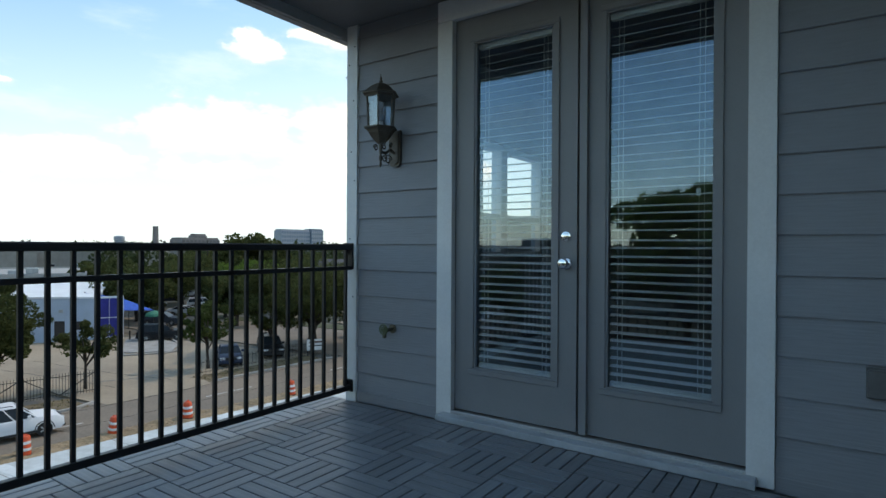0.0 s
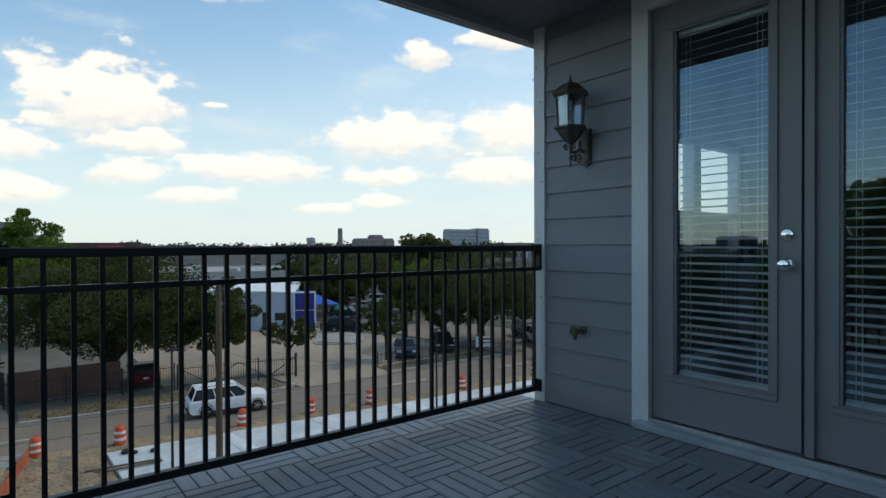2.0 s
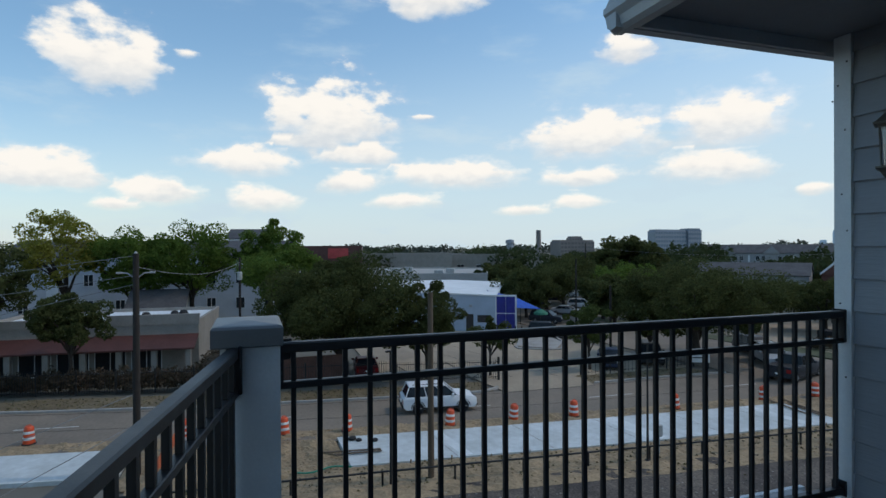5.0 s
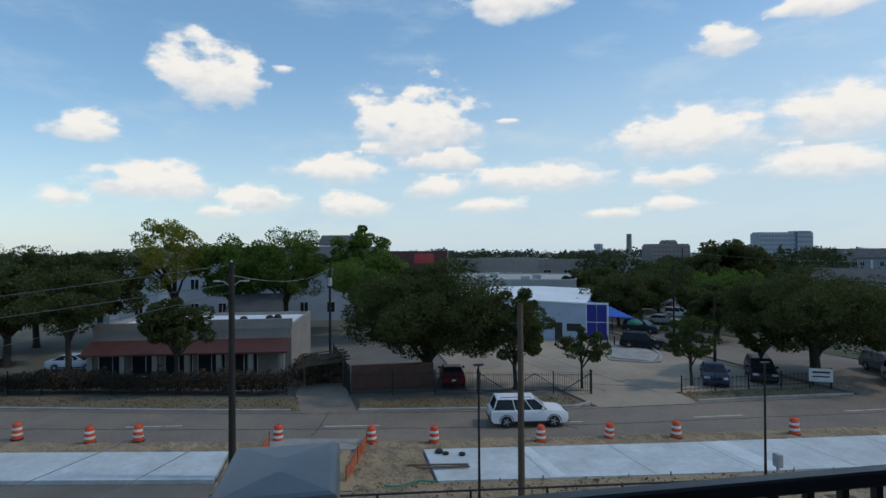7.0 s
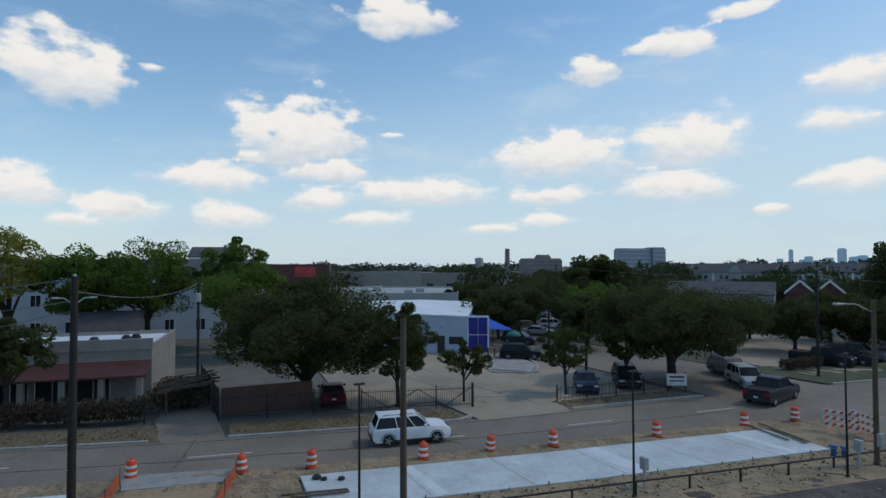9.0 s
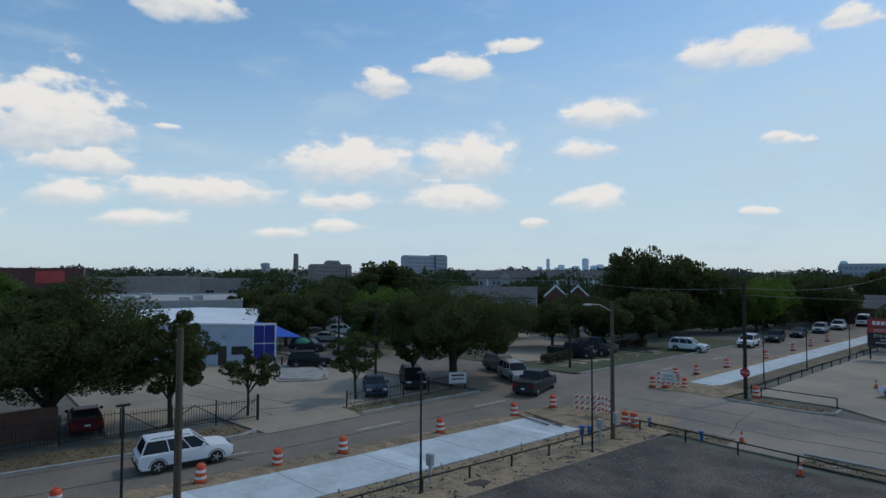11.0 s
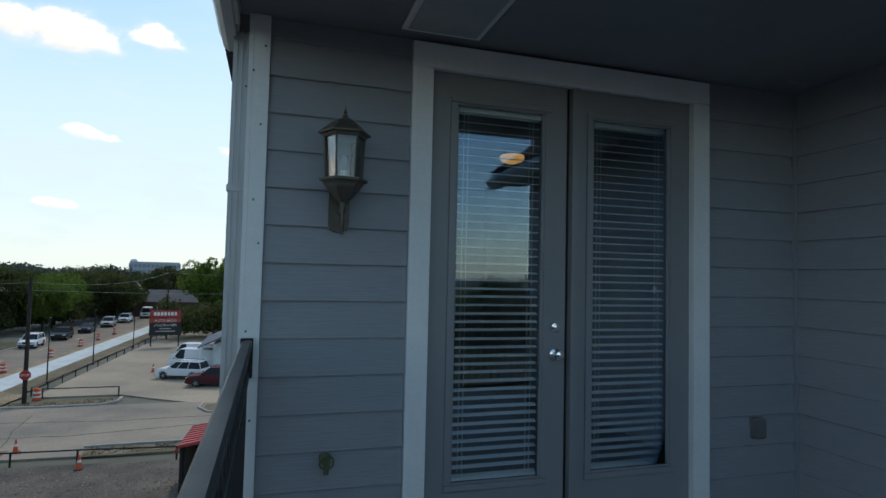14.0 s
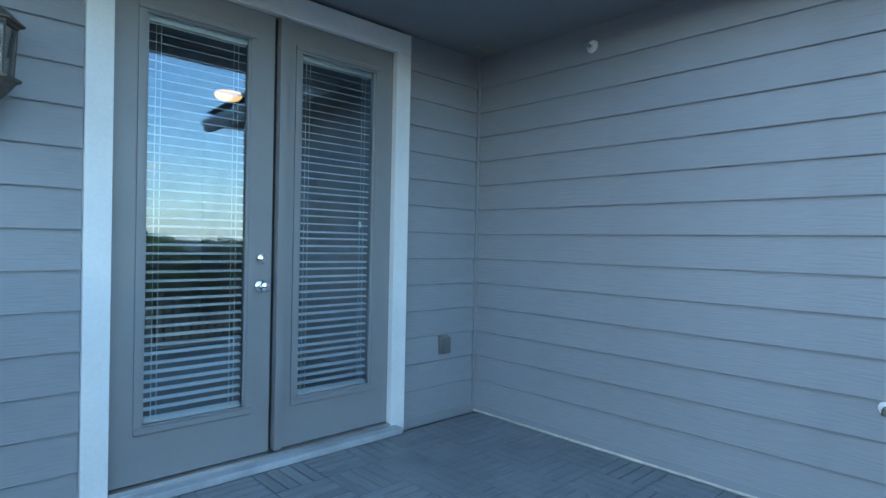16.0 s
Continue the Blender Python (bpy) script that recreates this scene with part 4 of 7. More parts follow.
# ---- sky ----
def clouds():
    """A far dome that carries cumulus clouds: cover is worked out at its points, the rest is pale haze."""
    nu, nv = 760, 150
    r = 2800.0
    rng = random.Random(5)
    spots = []
    for az, el, w, h in CLOUDS:
        spots.append((radians(az), radians(el), radians(w * 1.38), radians(h * 1.22)))
    for k in range(24):
        az = rng.uniform(0, 235)
        el = rng.uniform(3, 60)
        spots.append((radians(az), radians(el), radians(rng.uniform(3, 10) * (0.6 + el / 60)), radians(rng.uniform(1.0, 3.0) * (0.6 + el / 40))))
    us = np.linspace(-math.pi, math.pi, nu)
    vs = np.radians(90 * (np.linspace(0, 1, nv) ** 1.6)) - 0.02
    cover = np.full((nv, nu), -0.7, dtype=np.float32)
    lift = np.zeros((nv, nu), dtype=np.float32)
    U, V = np.meshgrid(us, vs)
    for az, el, w, h in spots:
        du = (U - az + math.pi) % (2 * math.pi) - math.pi
        dv = V - el
        dv = np.where(dv < 0, dv * 2.2, dv)
        c = 1.0 - np.sqrt((du * np.cos(el) / (w / 2)) ** 2 + (dv / (h * 0.8)) ** 2)
        lift = np.where(c > cover, np.clip((V - el) / h, -1, 1), lift)
        cover = np.maximum(cover, c)
    pts, attr, rise = [], [], []
    for j in range(nv):
        for i in range(nu):
            a, e = us[i], vs[j]
            pts.append((r * math.cos(e) * math.sin(a), r * math.cos(e) * math.cos(a), r * math.sin(e)))
            attr.append(float(max(cover[j, i], -1)))
            rise.append(float(lift[j, i]))
    faces = [(j * nu + i, j * nu + (i + 1) % nu, (j + 1) * nu + (i + 1) % nu, (j + 1) * nu + i) for j in range(nv - 1) for i in range(nu - 1)]
    me = bpy.data.meshes.new("cloud_layer")
    me.from_pydata(pts, [], faces)
    at = me.attributes.new("cover", "FLOAT", "POINT")
    at.data.foreach_set("value", attr)
    at = me.attributes.new("rise", "FLOAT", "POINT")
    at.data.foreach_set("value", rise)
    me.shade_smooth()
    m = bpy.data.materials.new("cumulus")
    m.use_nodes = True
    t = m.node_tree
    N, L = t.nodes.new, t.links.new
    t.nodes.remove(t.nodes["Principled BSDF"])
    co, n1, n2, cov = N("ShaderNodeTexCoord"), N("ShaderNodeTexNoise"), N("ShaderNodeTexNoise"), N("ShaderNodeAttribute")
    cov.attribute_name = "cover"
    mp = N("ShaderNodeMapping")
    mp.inputs["Scale"].default_value = (0.001, 0.001, 0.0019)
    L(co.outputs["Object"], mp.inputs[0])
    n1.inputs["Scale"].default_value, n1.inputs["Detail"].default_value, n1.inputs["Roughness"].default_value = 6.0, 8, 0.52
    n2.inputs["Scale"].default_value, n2.inputs["Detail"].default_value = 14.0, 6
    L(mp.outputs[0], n1.inputs[0]), L(mp.outputs[0], n2.inputs[0])
    def ramp(source, a, b, lo, hi, kind="SMOOTHSTEP"):
        r = N("ShaderNodeMapRange")
        r.interpolation_type = kind
        r.inputs["From Min"].default_value, r.inputs["From Max"].default_value = a, b
        r.inputs["To Min"].default_value, r.inputs["To Max"].default_value = lo, hi
        L(source, r.inputs["Value"])
        return r.outputs[0]

    def calc(kind, a, b, c=None):
        r = N("ShaderNodeMath")
        r.operation = kind
        for k, v in enumerate((a, b, c)):
            if isinstance(v, float):
                r.inputs[k].default_value = v
            elif v is not None:
                L(v, r.inputs[k])
        return r.outputs[0]

    rise_at = N("ShaderNodeAttribute")
    rise_at.attribute_name = "rise"
    body = calc("MULTIPLY_ADD", n1.outputs["Fac"], 1.5, cov.outputs["Fac"])
    body = calc("MULTIPLY_ADD", n2.outputs["Fac"], 0.26, body)
    crisp = ramp(body, 0.88, 1.3, 0.0, 1.0)
    soft = ramp(body, 0.82, 1.65, 0.0, 0.88)
    upper = ramp(rise_at.outputs["Fac"], -0.22, 0.25, 0.0, 1.0)
    mixd = N("ShaderNodeMix")
    L(upper, mixd.inputs["Factor"]), L(soft, mixd.inputs["A"]), L(crisp, mixd.inputs["B"])
    dens = mixd.outputs["Result"]
    wisp_map, wisp = N("ShaderNodeMapping"), N("ShaderNodeTexNoise")
    wisp_map.inputs["Scale"].default_value = (0.0012, 0.0012, 0.0042)
    wisp.inputs["Scale"].default_value, wisp.inputs["Detail"].default_value, wisp.inputs["Roughness"].default_value = 1.6, 7, 0.6
    L(co.outputs["Object"], wisp_map.inputs[0]), L(wisp_map.outputs[0], wisp.inputs[0])
    streak = ramp(wisp.outputs["Fac"], 0.5, 0.8, 0.0, 0.3)
    place = N("ShaderNodeSeparateXYZ")
    L(co.outputs["Object"], place.inputs[0])
    north = calc("MAXIMUM", place.outputs["Y"], calc("MULTIPLY", place.outputs["Y"], 0.9))
    lean = calc("MULTIPLY_ADD", north, -0.17, place.outputs["Z"])
    haze = ramp(lean, 1150.0, -260.0, 0.2, 0.88, "SMOOTHERSTEP")
    thin = calc("MAXIMUM", calc("ADD", haze, streak), 0.0)
    thin = calc("MINIMUM", thin, 0.92)
    top = calc("MAXIMUM", dens, thin)
    mx = N("ShaderNodeMath")
    mx.operation = "MINIMUM"
    mx.inputs[1].default_value = 1.0
    L(top, mx.inputs[0])
    em, tr, ms = N("ShaderNodeEmission"), N("ShaderNodeBsdfTransparent"), N("ShaderNodeMixShader")
    # Cloud undersides are shaded by greying the glow colour towards the base.
    tone = N("ShaderNodeMix")
    tone.data_type = "RGBA"
    tone.inputs["A"].default_value, tone.inputs["B"].default_value = (0.74, 0.78, 0.83, 1), (1.0, 0.99, 0.97, 1)
    shade = calc("MULTIPLY_ADD", n2.outputs["Fac"], 0.9, ramp(rise_at.outputs["Fac"], -0.25, 0.45, 0.0, 0.62))
    L(ramp(shade, 0.3, 1.0, 0.0, 1.0), tone.inputs["Factor"])
    em.inputs[1].default_value = CLOUD_POWER
    veil = N("ShaderNodeMix")
    veil.data_type = "RGBA"
    veil.inputs["A"].default_value = (0.585, 0.755, 0.895, 1)
    L(dens, veil.inputs["Factor"]), L(tone.outputs["Result"], veil.inputs["B"]), L(veil.outputs["Result"], em.inputs[0])
    L(mx.outputs[0], ms.inputs[0]), L(tr.outputs[0], ms.inputs[1]), L(em.outputs[0], ms.inputs[2])
    L(ms.outputs[0], t.nodes["Material Output"].inputs[0])
    me.materials.append(m)
    return tagged(new("backdrop_clouds", me), "scattered white cumulus clouds in a blue sky", "clouds", "", "structure")


CLOUD_POWER = 0.9
LOW_CLOUDS = ((-102.3, 15.1, 8.4, 5.7), (-82.8, 11.4, 11.6, 6.9), (-90.5, 7.7, 9.2, 2.9), (-79.8, 8.9, 8.1, 2.7), (-72.8, 23.2, 9.5, 3.4), (-56.6, 9.9, 11.9, 4.4), (-44.6, 10.5, 8.6, 5.1), (-45.6, 6.7, 7.8, 3.1), (-70.5, 6.8, 14.1, 2.5), (-57.7, 6.5, 7.2, 1.7), (-44.7, 19.3, 4.6, 2.4), (-31.4, 14.7, 5.8, 2.6), (-53.2, 18.2, 5.1, 2.0), (-33.0, 11.4, 3.4, 1.8), (-32.7, 6.7, 5.7, 1.8), (-97.6, 4.9, 6.0, 2.0), (-105.0, 5.9, 6.2, 3.2), (-73.4, 12.8, 3.3, 0.8), (-95.7, 17.3, 2.2, 0.8), (-80.6, 6.1, 5.4, 2.2))
HIGH_CLOUDS = ((-75.1, 4.4, 7.9, 1.4), (-89.5, 4.3, 5.9, 2.1), (-101.6, 3.8, 4.0, 1.2), (-63.4, 3.5, 4.5, 1.0), (-57.5, 4.2, 5.0, 1.2), (-38.3, 4.6, 2.2, 1.1), (-40.0, 21.6, 4.6, 1.3), (-87.0, 10.3, 3.0, 1.3), (-19.8, 19.0, 8.1, 2.4), (-30.6, 14.8, 6.5, 2.1), (-33.7, 11.6, 6.1, 1.7), (-32.2, 6.6, 5.6, 2.0), (-11.3, 20.2, 4.1, 1.8), (-46.1, 19.6, 6.5, 2.1), (-53.1, 17.8, 4.7, 2.6), (-16.5, 11.7, 2.3, 0.8), (-13.9, 11.1, 1.6, 0.6), (-37.9, 4.8, 2.3, 0.9), (-18.0, 5.3, 2.2, 0.7), (-2.9, 11.0, 4.2, 1.3))
EAST_CLOUDS = ((-40.0, 21.5, 4.9, 1.0), (-57.7, 4.1, 4.7, 0.8), (-112.2, 10.2, 5.6, 2.6), (-107.1, 5.8, 9.5, 3.0), (-113.9, 4.6, 3.5, 1.4), (-88.7, 4.3, 5.0, 2.2), (-98.9, 4.7, 5.6, 2.4), (-18.2, 18.6, 7.4, 3.0), (-10.8, 19.7, 4.3, 1.4), (-15.6, 11.3, 2.4, 0.7), (-17.2, 5.2, 2.4, 0.7), (-100.7, 15.2, 5.4, 5.5), (-74.2, 22.6, 5.6, 2.4), (-97.3, 5.3, 3.6, 1.9))
CLOUDS = LOW_CLOUDS + HIGH_CLOUDS + EAST_CLOUDS
clouds()


# ---- roadworks ----
def drum(x, y, tilt=0.0, lean=0.0):
    d = thing("traffic_drum", "orange and white banded traffic drum beside the road", "traffic drum", pose(x, y, G + 0.02, tilt, lean, x * 37), "traffic drums")
    part("foot", Mesh().lathe([(0.34, 0.0), (0.34, 0.05), (0.28, 0.07)], 8), M_RUBBER, d)
    zs = [(0.06, 0.285), (0.24, 0.275), (0.245, 0.27), (0.40, 0.265), (0.405, 0.26), (0.56, 0.25), (0.565, 0.245), (0.72, 0.24), (0.725, 0.235), (0.88, 0.225)]
    part("barrel", Mesh().lathe([(r, z) for z, r in zs] + [(0.19, 0.93), (0.17, 0.95)], 18), M_ORANGE, d, "", True)
    for z0, r in ((0.255, 0.272), (0.57, 0.247)):
        part("band", Mesh().lathe([(r + 0.002, z0), (r + 0.006, z0 + 0.01), (r + 0.001, z0 + 0.13), (r - 0.004, z0 + 0.14)], 18), M_WHITEBAND, d, "white reflective band", True)
    part("handle", Mesh().tube([(-0.1, 0, 0.94), (-0.08, 0, 1.02), (0.08, 0, 1.02), (0.1, 0, 0.94)], 0.02, 6), M_ORANGE, d)
    return d


first_drum = drum(-29.8, 2.35)
for x, y, a, b in ((-30.45, -1.05, 3, 0), (-28.7, 8.15, 0, 2), (-28.45, 12.1, 7, 5), (-27.8, 15.9, 0, 0), (-26.9, 22.8, -2, 0), (-26.3, 29.6, 0, 3), (-25.9, 33.8, 0, 0),
                   (-31.85, -6.2, 0, -3), (-33.6, -14.0, 0, 0), (-33.85, -16.6, 2, 0), (-35.4, -21.0, 0, 0), (-19.6, 33.3, 0, 0), (-18.95, 33.4, 3, 0), (-24.3, 46.95, 0, 0), (-22.0, 48.4, 0, 2),
                   (-24.95, 53.2, 0, 0), (-24.2, 56.4, 0, 0), (-23.65, 63.1, 2, 0), (-22.75, 73.2, 0, 0), (-22.55, 83.6, 0, 0), (-22.3, 91, 0, 0), (-22.0, 99, 0, 0), (-16.3, 49.05, 0, 0), (-23.4, 47.6, 0, 0)):
    copy_thing(first_drum, pose(x, y, G + 0.02, a, b, x * 61))


def barricade(x, y, turn, sign=False):
    b = thing("road_barricade", "orange and white striped road closure barricade", "barricade", pose(x, y, G + 0.02, 0, 0, turn), "road barricades")
    for s in (-0.75, 0.75):
        part("upright", Mesh().box(s - 0.03, -0.03, 0, s + 0.03, 0.03, 1.5), M_WHITEBAND, b)
        part("foot", Mesh().box(s - 0.04, -0.5, 0, s + 0.04, 0.5, 0.07), M_ORANGE, b)
    for z in (0.45, 0.85, 1.25):
        p = part("board", Mesh().box(-1.0, -0.06, z, 1.0, -0.031, z + 0.2), M_WHITEBAND, b)
        for k in range(5):
            x0 = -0.95 + k * 0.4
            part("stripe", Mesh().add([(x0, -0.064, z), (x0 + 0.18, -0.064, z), (x0 + 0.32, -0.064, z + 0.2), (x0 + 0.14, -0.064, z + 0.2), (x0, -0.061, z), (x0 + 0.18, -0.061, z), (x0 + 0.32, -0.061, z + 0.2), (x0 + 0.14, -0.061, z + 0.2)], [(0, 1, 2, 3), (7, 6, 5, 4), (0, 4, 5, 1), (1, 5, 6, 2), (2, 6, 7, 3), (3, 7, 4, 0)]), M_ORANGE, p)
    if sign:
        s = part("sign_board", Mesh().box(-0.62, -0.10, 0.72, 0.62, -0.068, 1.45), M_WHITEBAND, b, "white road closed sign")
        for z, words in ((1.13, "ROAD"), (0.80, "CLOSED")):
            text(words, 0.27, M_IRON, s, pose(0, -0.103, z, 90, 0, 0))
    return b


def text(words, size, material, parent, at):
    cu = bpy.data.curves.new("words", "FONT")
    cu.body, cu.size, cu.align_x, cu.extrude = words, size, "CENTER", 0.004
    tmp = bpy.data.objects.new("words", cu)
    scene.collection.objects.link(tmp)
    me = bpy.data.meshes.new_from_object(tmp.evaluated_get(bpy.context.evaluated_depsgraph_get()))
    bpy.data.objects.remove(tmp)
    me.materials.clear()
    me.materials.append(material)
    o = part("lettering", me, material, parent)
    o.matrix_basis = at
    return o


def cone(x, y):
    c = thing("traffic_cone", "small orange traffic cone beside the yard rail", "traffic cone", pose(x, y, G + 0.02), "traffic cones")
    part("base", Mesh().box(-0.19, -0.19, 0, 0.19, 0.19, 0.04, 0.01), M_RUBBER, c)
    part("body", Mesh().lathe([(0.15, 0.04), (0.10, 0.35), (0.045, 0.72), (0.03, 0.74)], 14), M_ORANGE, c, "", True)
    part("band", Mesh().lathe([(0.104, 0.36), (0.079, 0.50), (0.070, 0.501)], 14), M_WHITEBAND, c, "white band", True)


cone(-12.7, 34.9)
cone(-8.6, 31.1)
cone(-10.2, 61.5)
barricade(-22.7, 33.6, 18)
barricade(-21.8, 34.2, -20)
barricade(-22.9, 47.1, 20, True)
M_MESHFENCE = mat("orange safety mesh", (0.55, 0.13, 0.05), 0.7, vary=0.2, grain=30, bump=0.2)
M_BLUE = mat("blue valve paint", (0.02, 0.10, 0.32), 0.5, vary=0.1, grain=30)


def safety_net(x, y, turn, w):
    n = thing("safety_fence", "sagging orange plastic safety fence at the trench", "safety fence", pose(x, y, G + 0.02, 0, 0, turn), "safety fences")
    for k in range(3):
        part("stake", Mesh().tube([(k * w / 2, 0, 0), (k * w / 2 + 0.04, 0.03, 0.85)], 0.02, 6), M_WOODPOLE, n)
    net = Mesh()
    for k in range(9):
        z = 0.10 + k * 0.07
        net.tube([(0, 0, z), (w * 0.25, 0.02, z - 0.08), (w * 0.5, 0, z), (w * 0.75, 0.02, z - 0.1), (w, 0, z)], 0.016, 4)
    for k in range(int(w / 0.16)):
        net.tube([(k * 0.16, 0.0, 0.08), (k * 0.16 + 0.02, 0.0, 0.68)], 0.012, 4)
    part("net", net, M_MESHFENCE, n, "orange plastic net")


safety_net(-31.1, -6.6, -5, 5.4)
safety_net(-30.1, -1.35, -14, 5.0)
for x, y, r in ((-20.4, 29.2, 0.2), (-20.0, 29.5, 0.2), (-18.3, 34.2, 0.12), (-14.6, 33.6, 0.14)):
    v = thing("water_valve", "blue painted water pipe stub in the dirt", "pipe stub", pose(x, y, G + 0.0), "pipe stubs")
    part("pipe", Mesh().lathe([(r * 0.7, 0), (r * 0.7, 0.5), (r, 0.5), (r, 0.6), (r * 0.6, 0.62)], 12), M_BLUE, v)
    part("bolt_ring", Mesh().lathe([(r * 1.05, 0.46), (r * 1.05, 0.49)], 12), M_PLASTIC, v)
for x, y, s in ((-28.0, 2.3, 0.16), (-27.4, 3.4, 0.13), (-27.7, 2.6, 0.12)):
    solid("rubble_bag", Mesh().lathe([(0.5 * s, 0), (1.3 * s, 0.15 * s), (1.4 * s, 0.8 * s), (0.9 * s, 1.2 * s), (0.2 * s, 1.25 * s)], 8, (x, y, G + 0.10)), M_RUBBER, "small dark lump of rubble on concrete", "debris", group="debris on the slab", smooth=True)
for x, y, ln, a in ((-26.2, 1.9, 3.0, 80), (-25.8, 2.2, 2.4, 84), (-24.7, 29.4, 3.6, -10), (-23.6, 29.9, 3.0, -14), (-24.2, 30.3, 4.0, -12)):
    o = solid("timber_plank", Mesh().box(-ln / 2, -0.07, 0, ln / 2, 0.07, 0.05, 0.008), M_WOODPOLE, "rough formwork plank lying beside the slab", "plank", group="formwork planks")
    o.matrix_world = pose(x, y, G + 0.16, 0, 0, a)
hose = solid("green_hose", Mesh().tube([(-24.2 + 0.2 * math.sin(k), -0.9 + k * 0.35, G + 0.2) for k in range(8)], 0.04, 6), mat("green hose", (0.02, 0.25, 0.16), 0.5), "short green hose lying in the dirt", "hose")

# ---- poles, wires and yard rail ----
def pole(name, x, y, top, r, material, label, lean=0.0):
    p = thing(name, label, "pole", pose(x, y, G, 0, lean, 0), "poles")
    part("shaft", Mesh().tube([(0, 0, -0.2), (0, 0, (top - G) * 0.5), (0, 0, top - G)], [r, r * 0.9, r * 0.75], 12), material, p, "", True)
    return p


lp = pole("utility_pole", -26.9, -7.8, 1.2, 0.17, M_DARKPOLE, "dark wooden utility pole with twin lamp arms", -0.4)
for s in (-1, 1):
    part("arm", Mesh().tube([(0, 0.1 * s, 9.1), (0, 0.35 * s, 9.3), (0, 0.6 * s, 9.32)], 0.03, 6), M_PLASTIC, lp)
    part("lamp_head", Mesh().box(-0.06, min(0.55 * s, 0.8 * s), 9.27, 0.06, max(0.55 * s, 0.8 * s), 9.36, 0.02), M_PLASTIC, lp, "grey flood lamp head")
part("insulator", Mesh().lathe([(0.05, 10.1), (0.07, 10.2), (0.04, 10.3)], 10), M_PLASTIC, lp)
wp = pole("utility_pole", -21.9, 4.75, -0.62, 0.15, M_WOODPOLE, "brown wooden utility pole without wires")
tp = pole("street_lamp", -18.6, 29.9, -0.35, 0.14, M_WOODPOLE, "wooden pole carrying a long street lamp arm")
part("arm", Mesh().tube([(0, 0, 8.0), (-0.3, -0.9, 8.45), (-0.55, -1.7, 8.5)], 0.035, 6), M_PLASTIC, tp)
part("lamp_head", Mesh().box(-0.75, -2.15, 8.42, -0.45, -1.6, 8.54, 0.04), M_PLASTIC, tp, "grey street lamp head")
part("meter_box", Mesh().box(0.10, -0.15, 1.0, 0.3, 0.15, 1.7, 0.02), M_PLASTIC, tp)
sp = pole("utility_pole", -16.8, 48.1, 0.6, 0.16, M_DARKPOLE, "dark utility pole with a stop sign at the corner")
octa = Mesh().lathe([(0.40, -0.01), (0.40, 0.01)], 8, turn=math.pi / 8)
o = part("stop_sign", octa, mat("stop sign red", (0.45, 0.02, 0.02), 0.4), sp, "red eight-sided stop sign")
o.matrix_basis = pose(0.05, -0.22, 2.2, 90, 0, 0)
text("STOP", 0.26, M_WHITEBAND, o, pose(0, -0.09, 0.012))
for x, y, top, nm in ((-35.5, 50.5, 1.0, "dark utility pole behind the verge"), (-13.5, 92, 1.5, "dark utility pole beside the sales lot"), (-30, 130, 2.5, "far off wooden utility pole"), (-55, -3.5, 0.5, "dark utility pole with a transformer"), (-62, 38, -0.2, "dark utility pole in the car park"), (-96, 62, 2, "far off wooden utility pole"), (-41.5, 28.5, -2.2, "thin dark lamp post in the car park")):
    pole("utility_pole", x, y, top, 0.13, M_DARKPOLE, nm)
tr = solid("transformer", Mesh().lathe([(0.2, 0), (0.22, 0.05), (0.22, 0.7), (0.15, 0.78)], 12, (-54.7, -3.5, -1.6)), M_PLASTIC, "grey transformer can on a pole", "transformer")
for x, y, top in ((-21.7, 2.85, -3.1), (-20.35, 15.3, -3.3), (-18.1, 26.7, -2.9), (-18.1, 57, -3.2), (-17.2, 68, -3.2), (-16.0, 82, -3.2)):
    p = thing("yard_lamp_post", "slim black pipe post with a small lamp on top", "lamp post", pose(x, y, G), "pipe posts")
    part("pipe", Mesh().tube([(0, 0, -0.1), (0, 0, 2.4), (0, 0, top - G)], [0.065, 0.05, 0.04], 8), M_IRON, p)
    part("foot", Mesh().lathe([(0.13, 0), (0.13, 0.04), (0.08, 0.1)], 10), M_IRON, p)
    part("lamp", Mesh().box(-0.05, -0.22, top - G - 0.04, 0.05, 0.22, top - G + 0.05, 0.02), M_IRON, p)
for x, y in ((-20.9, 16.4), (-18.6, 28.4)):
    b = thing("meter_pedestal", "grey electric meter box on a short post", "meter box", pose(x, y, G), "meter boxes")
    part("post", Mesh().box(-0.05, -0.05, 0, 0.05, 0.05, 0.9), M_PLASTIC, b)
    part("box", Mesh().box(-0.18, -0.12, 0.9, 0.18, 0.12, 1.5, 0.03), M_PLASTIC, b)


def wire(a, b, sag, label="thin black overhead wire"):
    A, B = Vector(a), Vector(b)
    pts = [A.lerp(B, k / 14) - Vector((0, 0, sag * 4 * (k / 14) * (1 - k / 14))) for k in range(15)]
    solid("overhead_wire", Mesh().tube(pts, 0.018, 4), M_WIRE, label, "wire", group="overhead wires")


pole("utility_pole", -32.7, -35.4, -1.6, 0.15, M_DARKPOLE, "short dark utility pole further down the street")
wire((-26.9, -7.8, 1.1), (-32.7, -35.4, -2.2), 0.15)
wire((-26.9, -7.8, 0.2), (-32.7, -35.4, -3.4), 0.15)
wire((-26.9, -7.8, -0.2), (-32.7, -35.4, -6.4), 0.1)
wire((-26.9, -7.8, 0.6), (-55, -3.5, 0.1), 0.7)
wire((-26.9, -7.8, -5.2), (-22, -20, G + 0.1), 0.0)
wire((-26.9, -7.8, -6.6), (-20.5, -15, G + 0.1), 0.0)
wire((-16.8, 48.1, 0.2), (-13.5, 92, 1.0), 0.8)
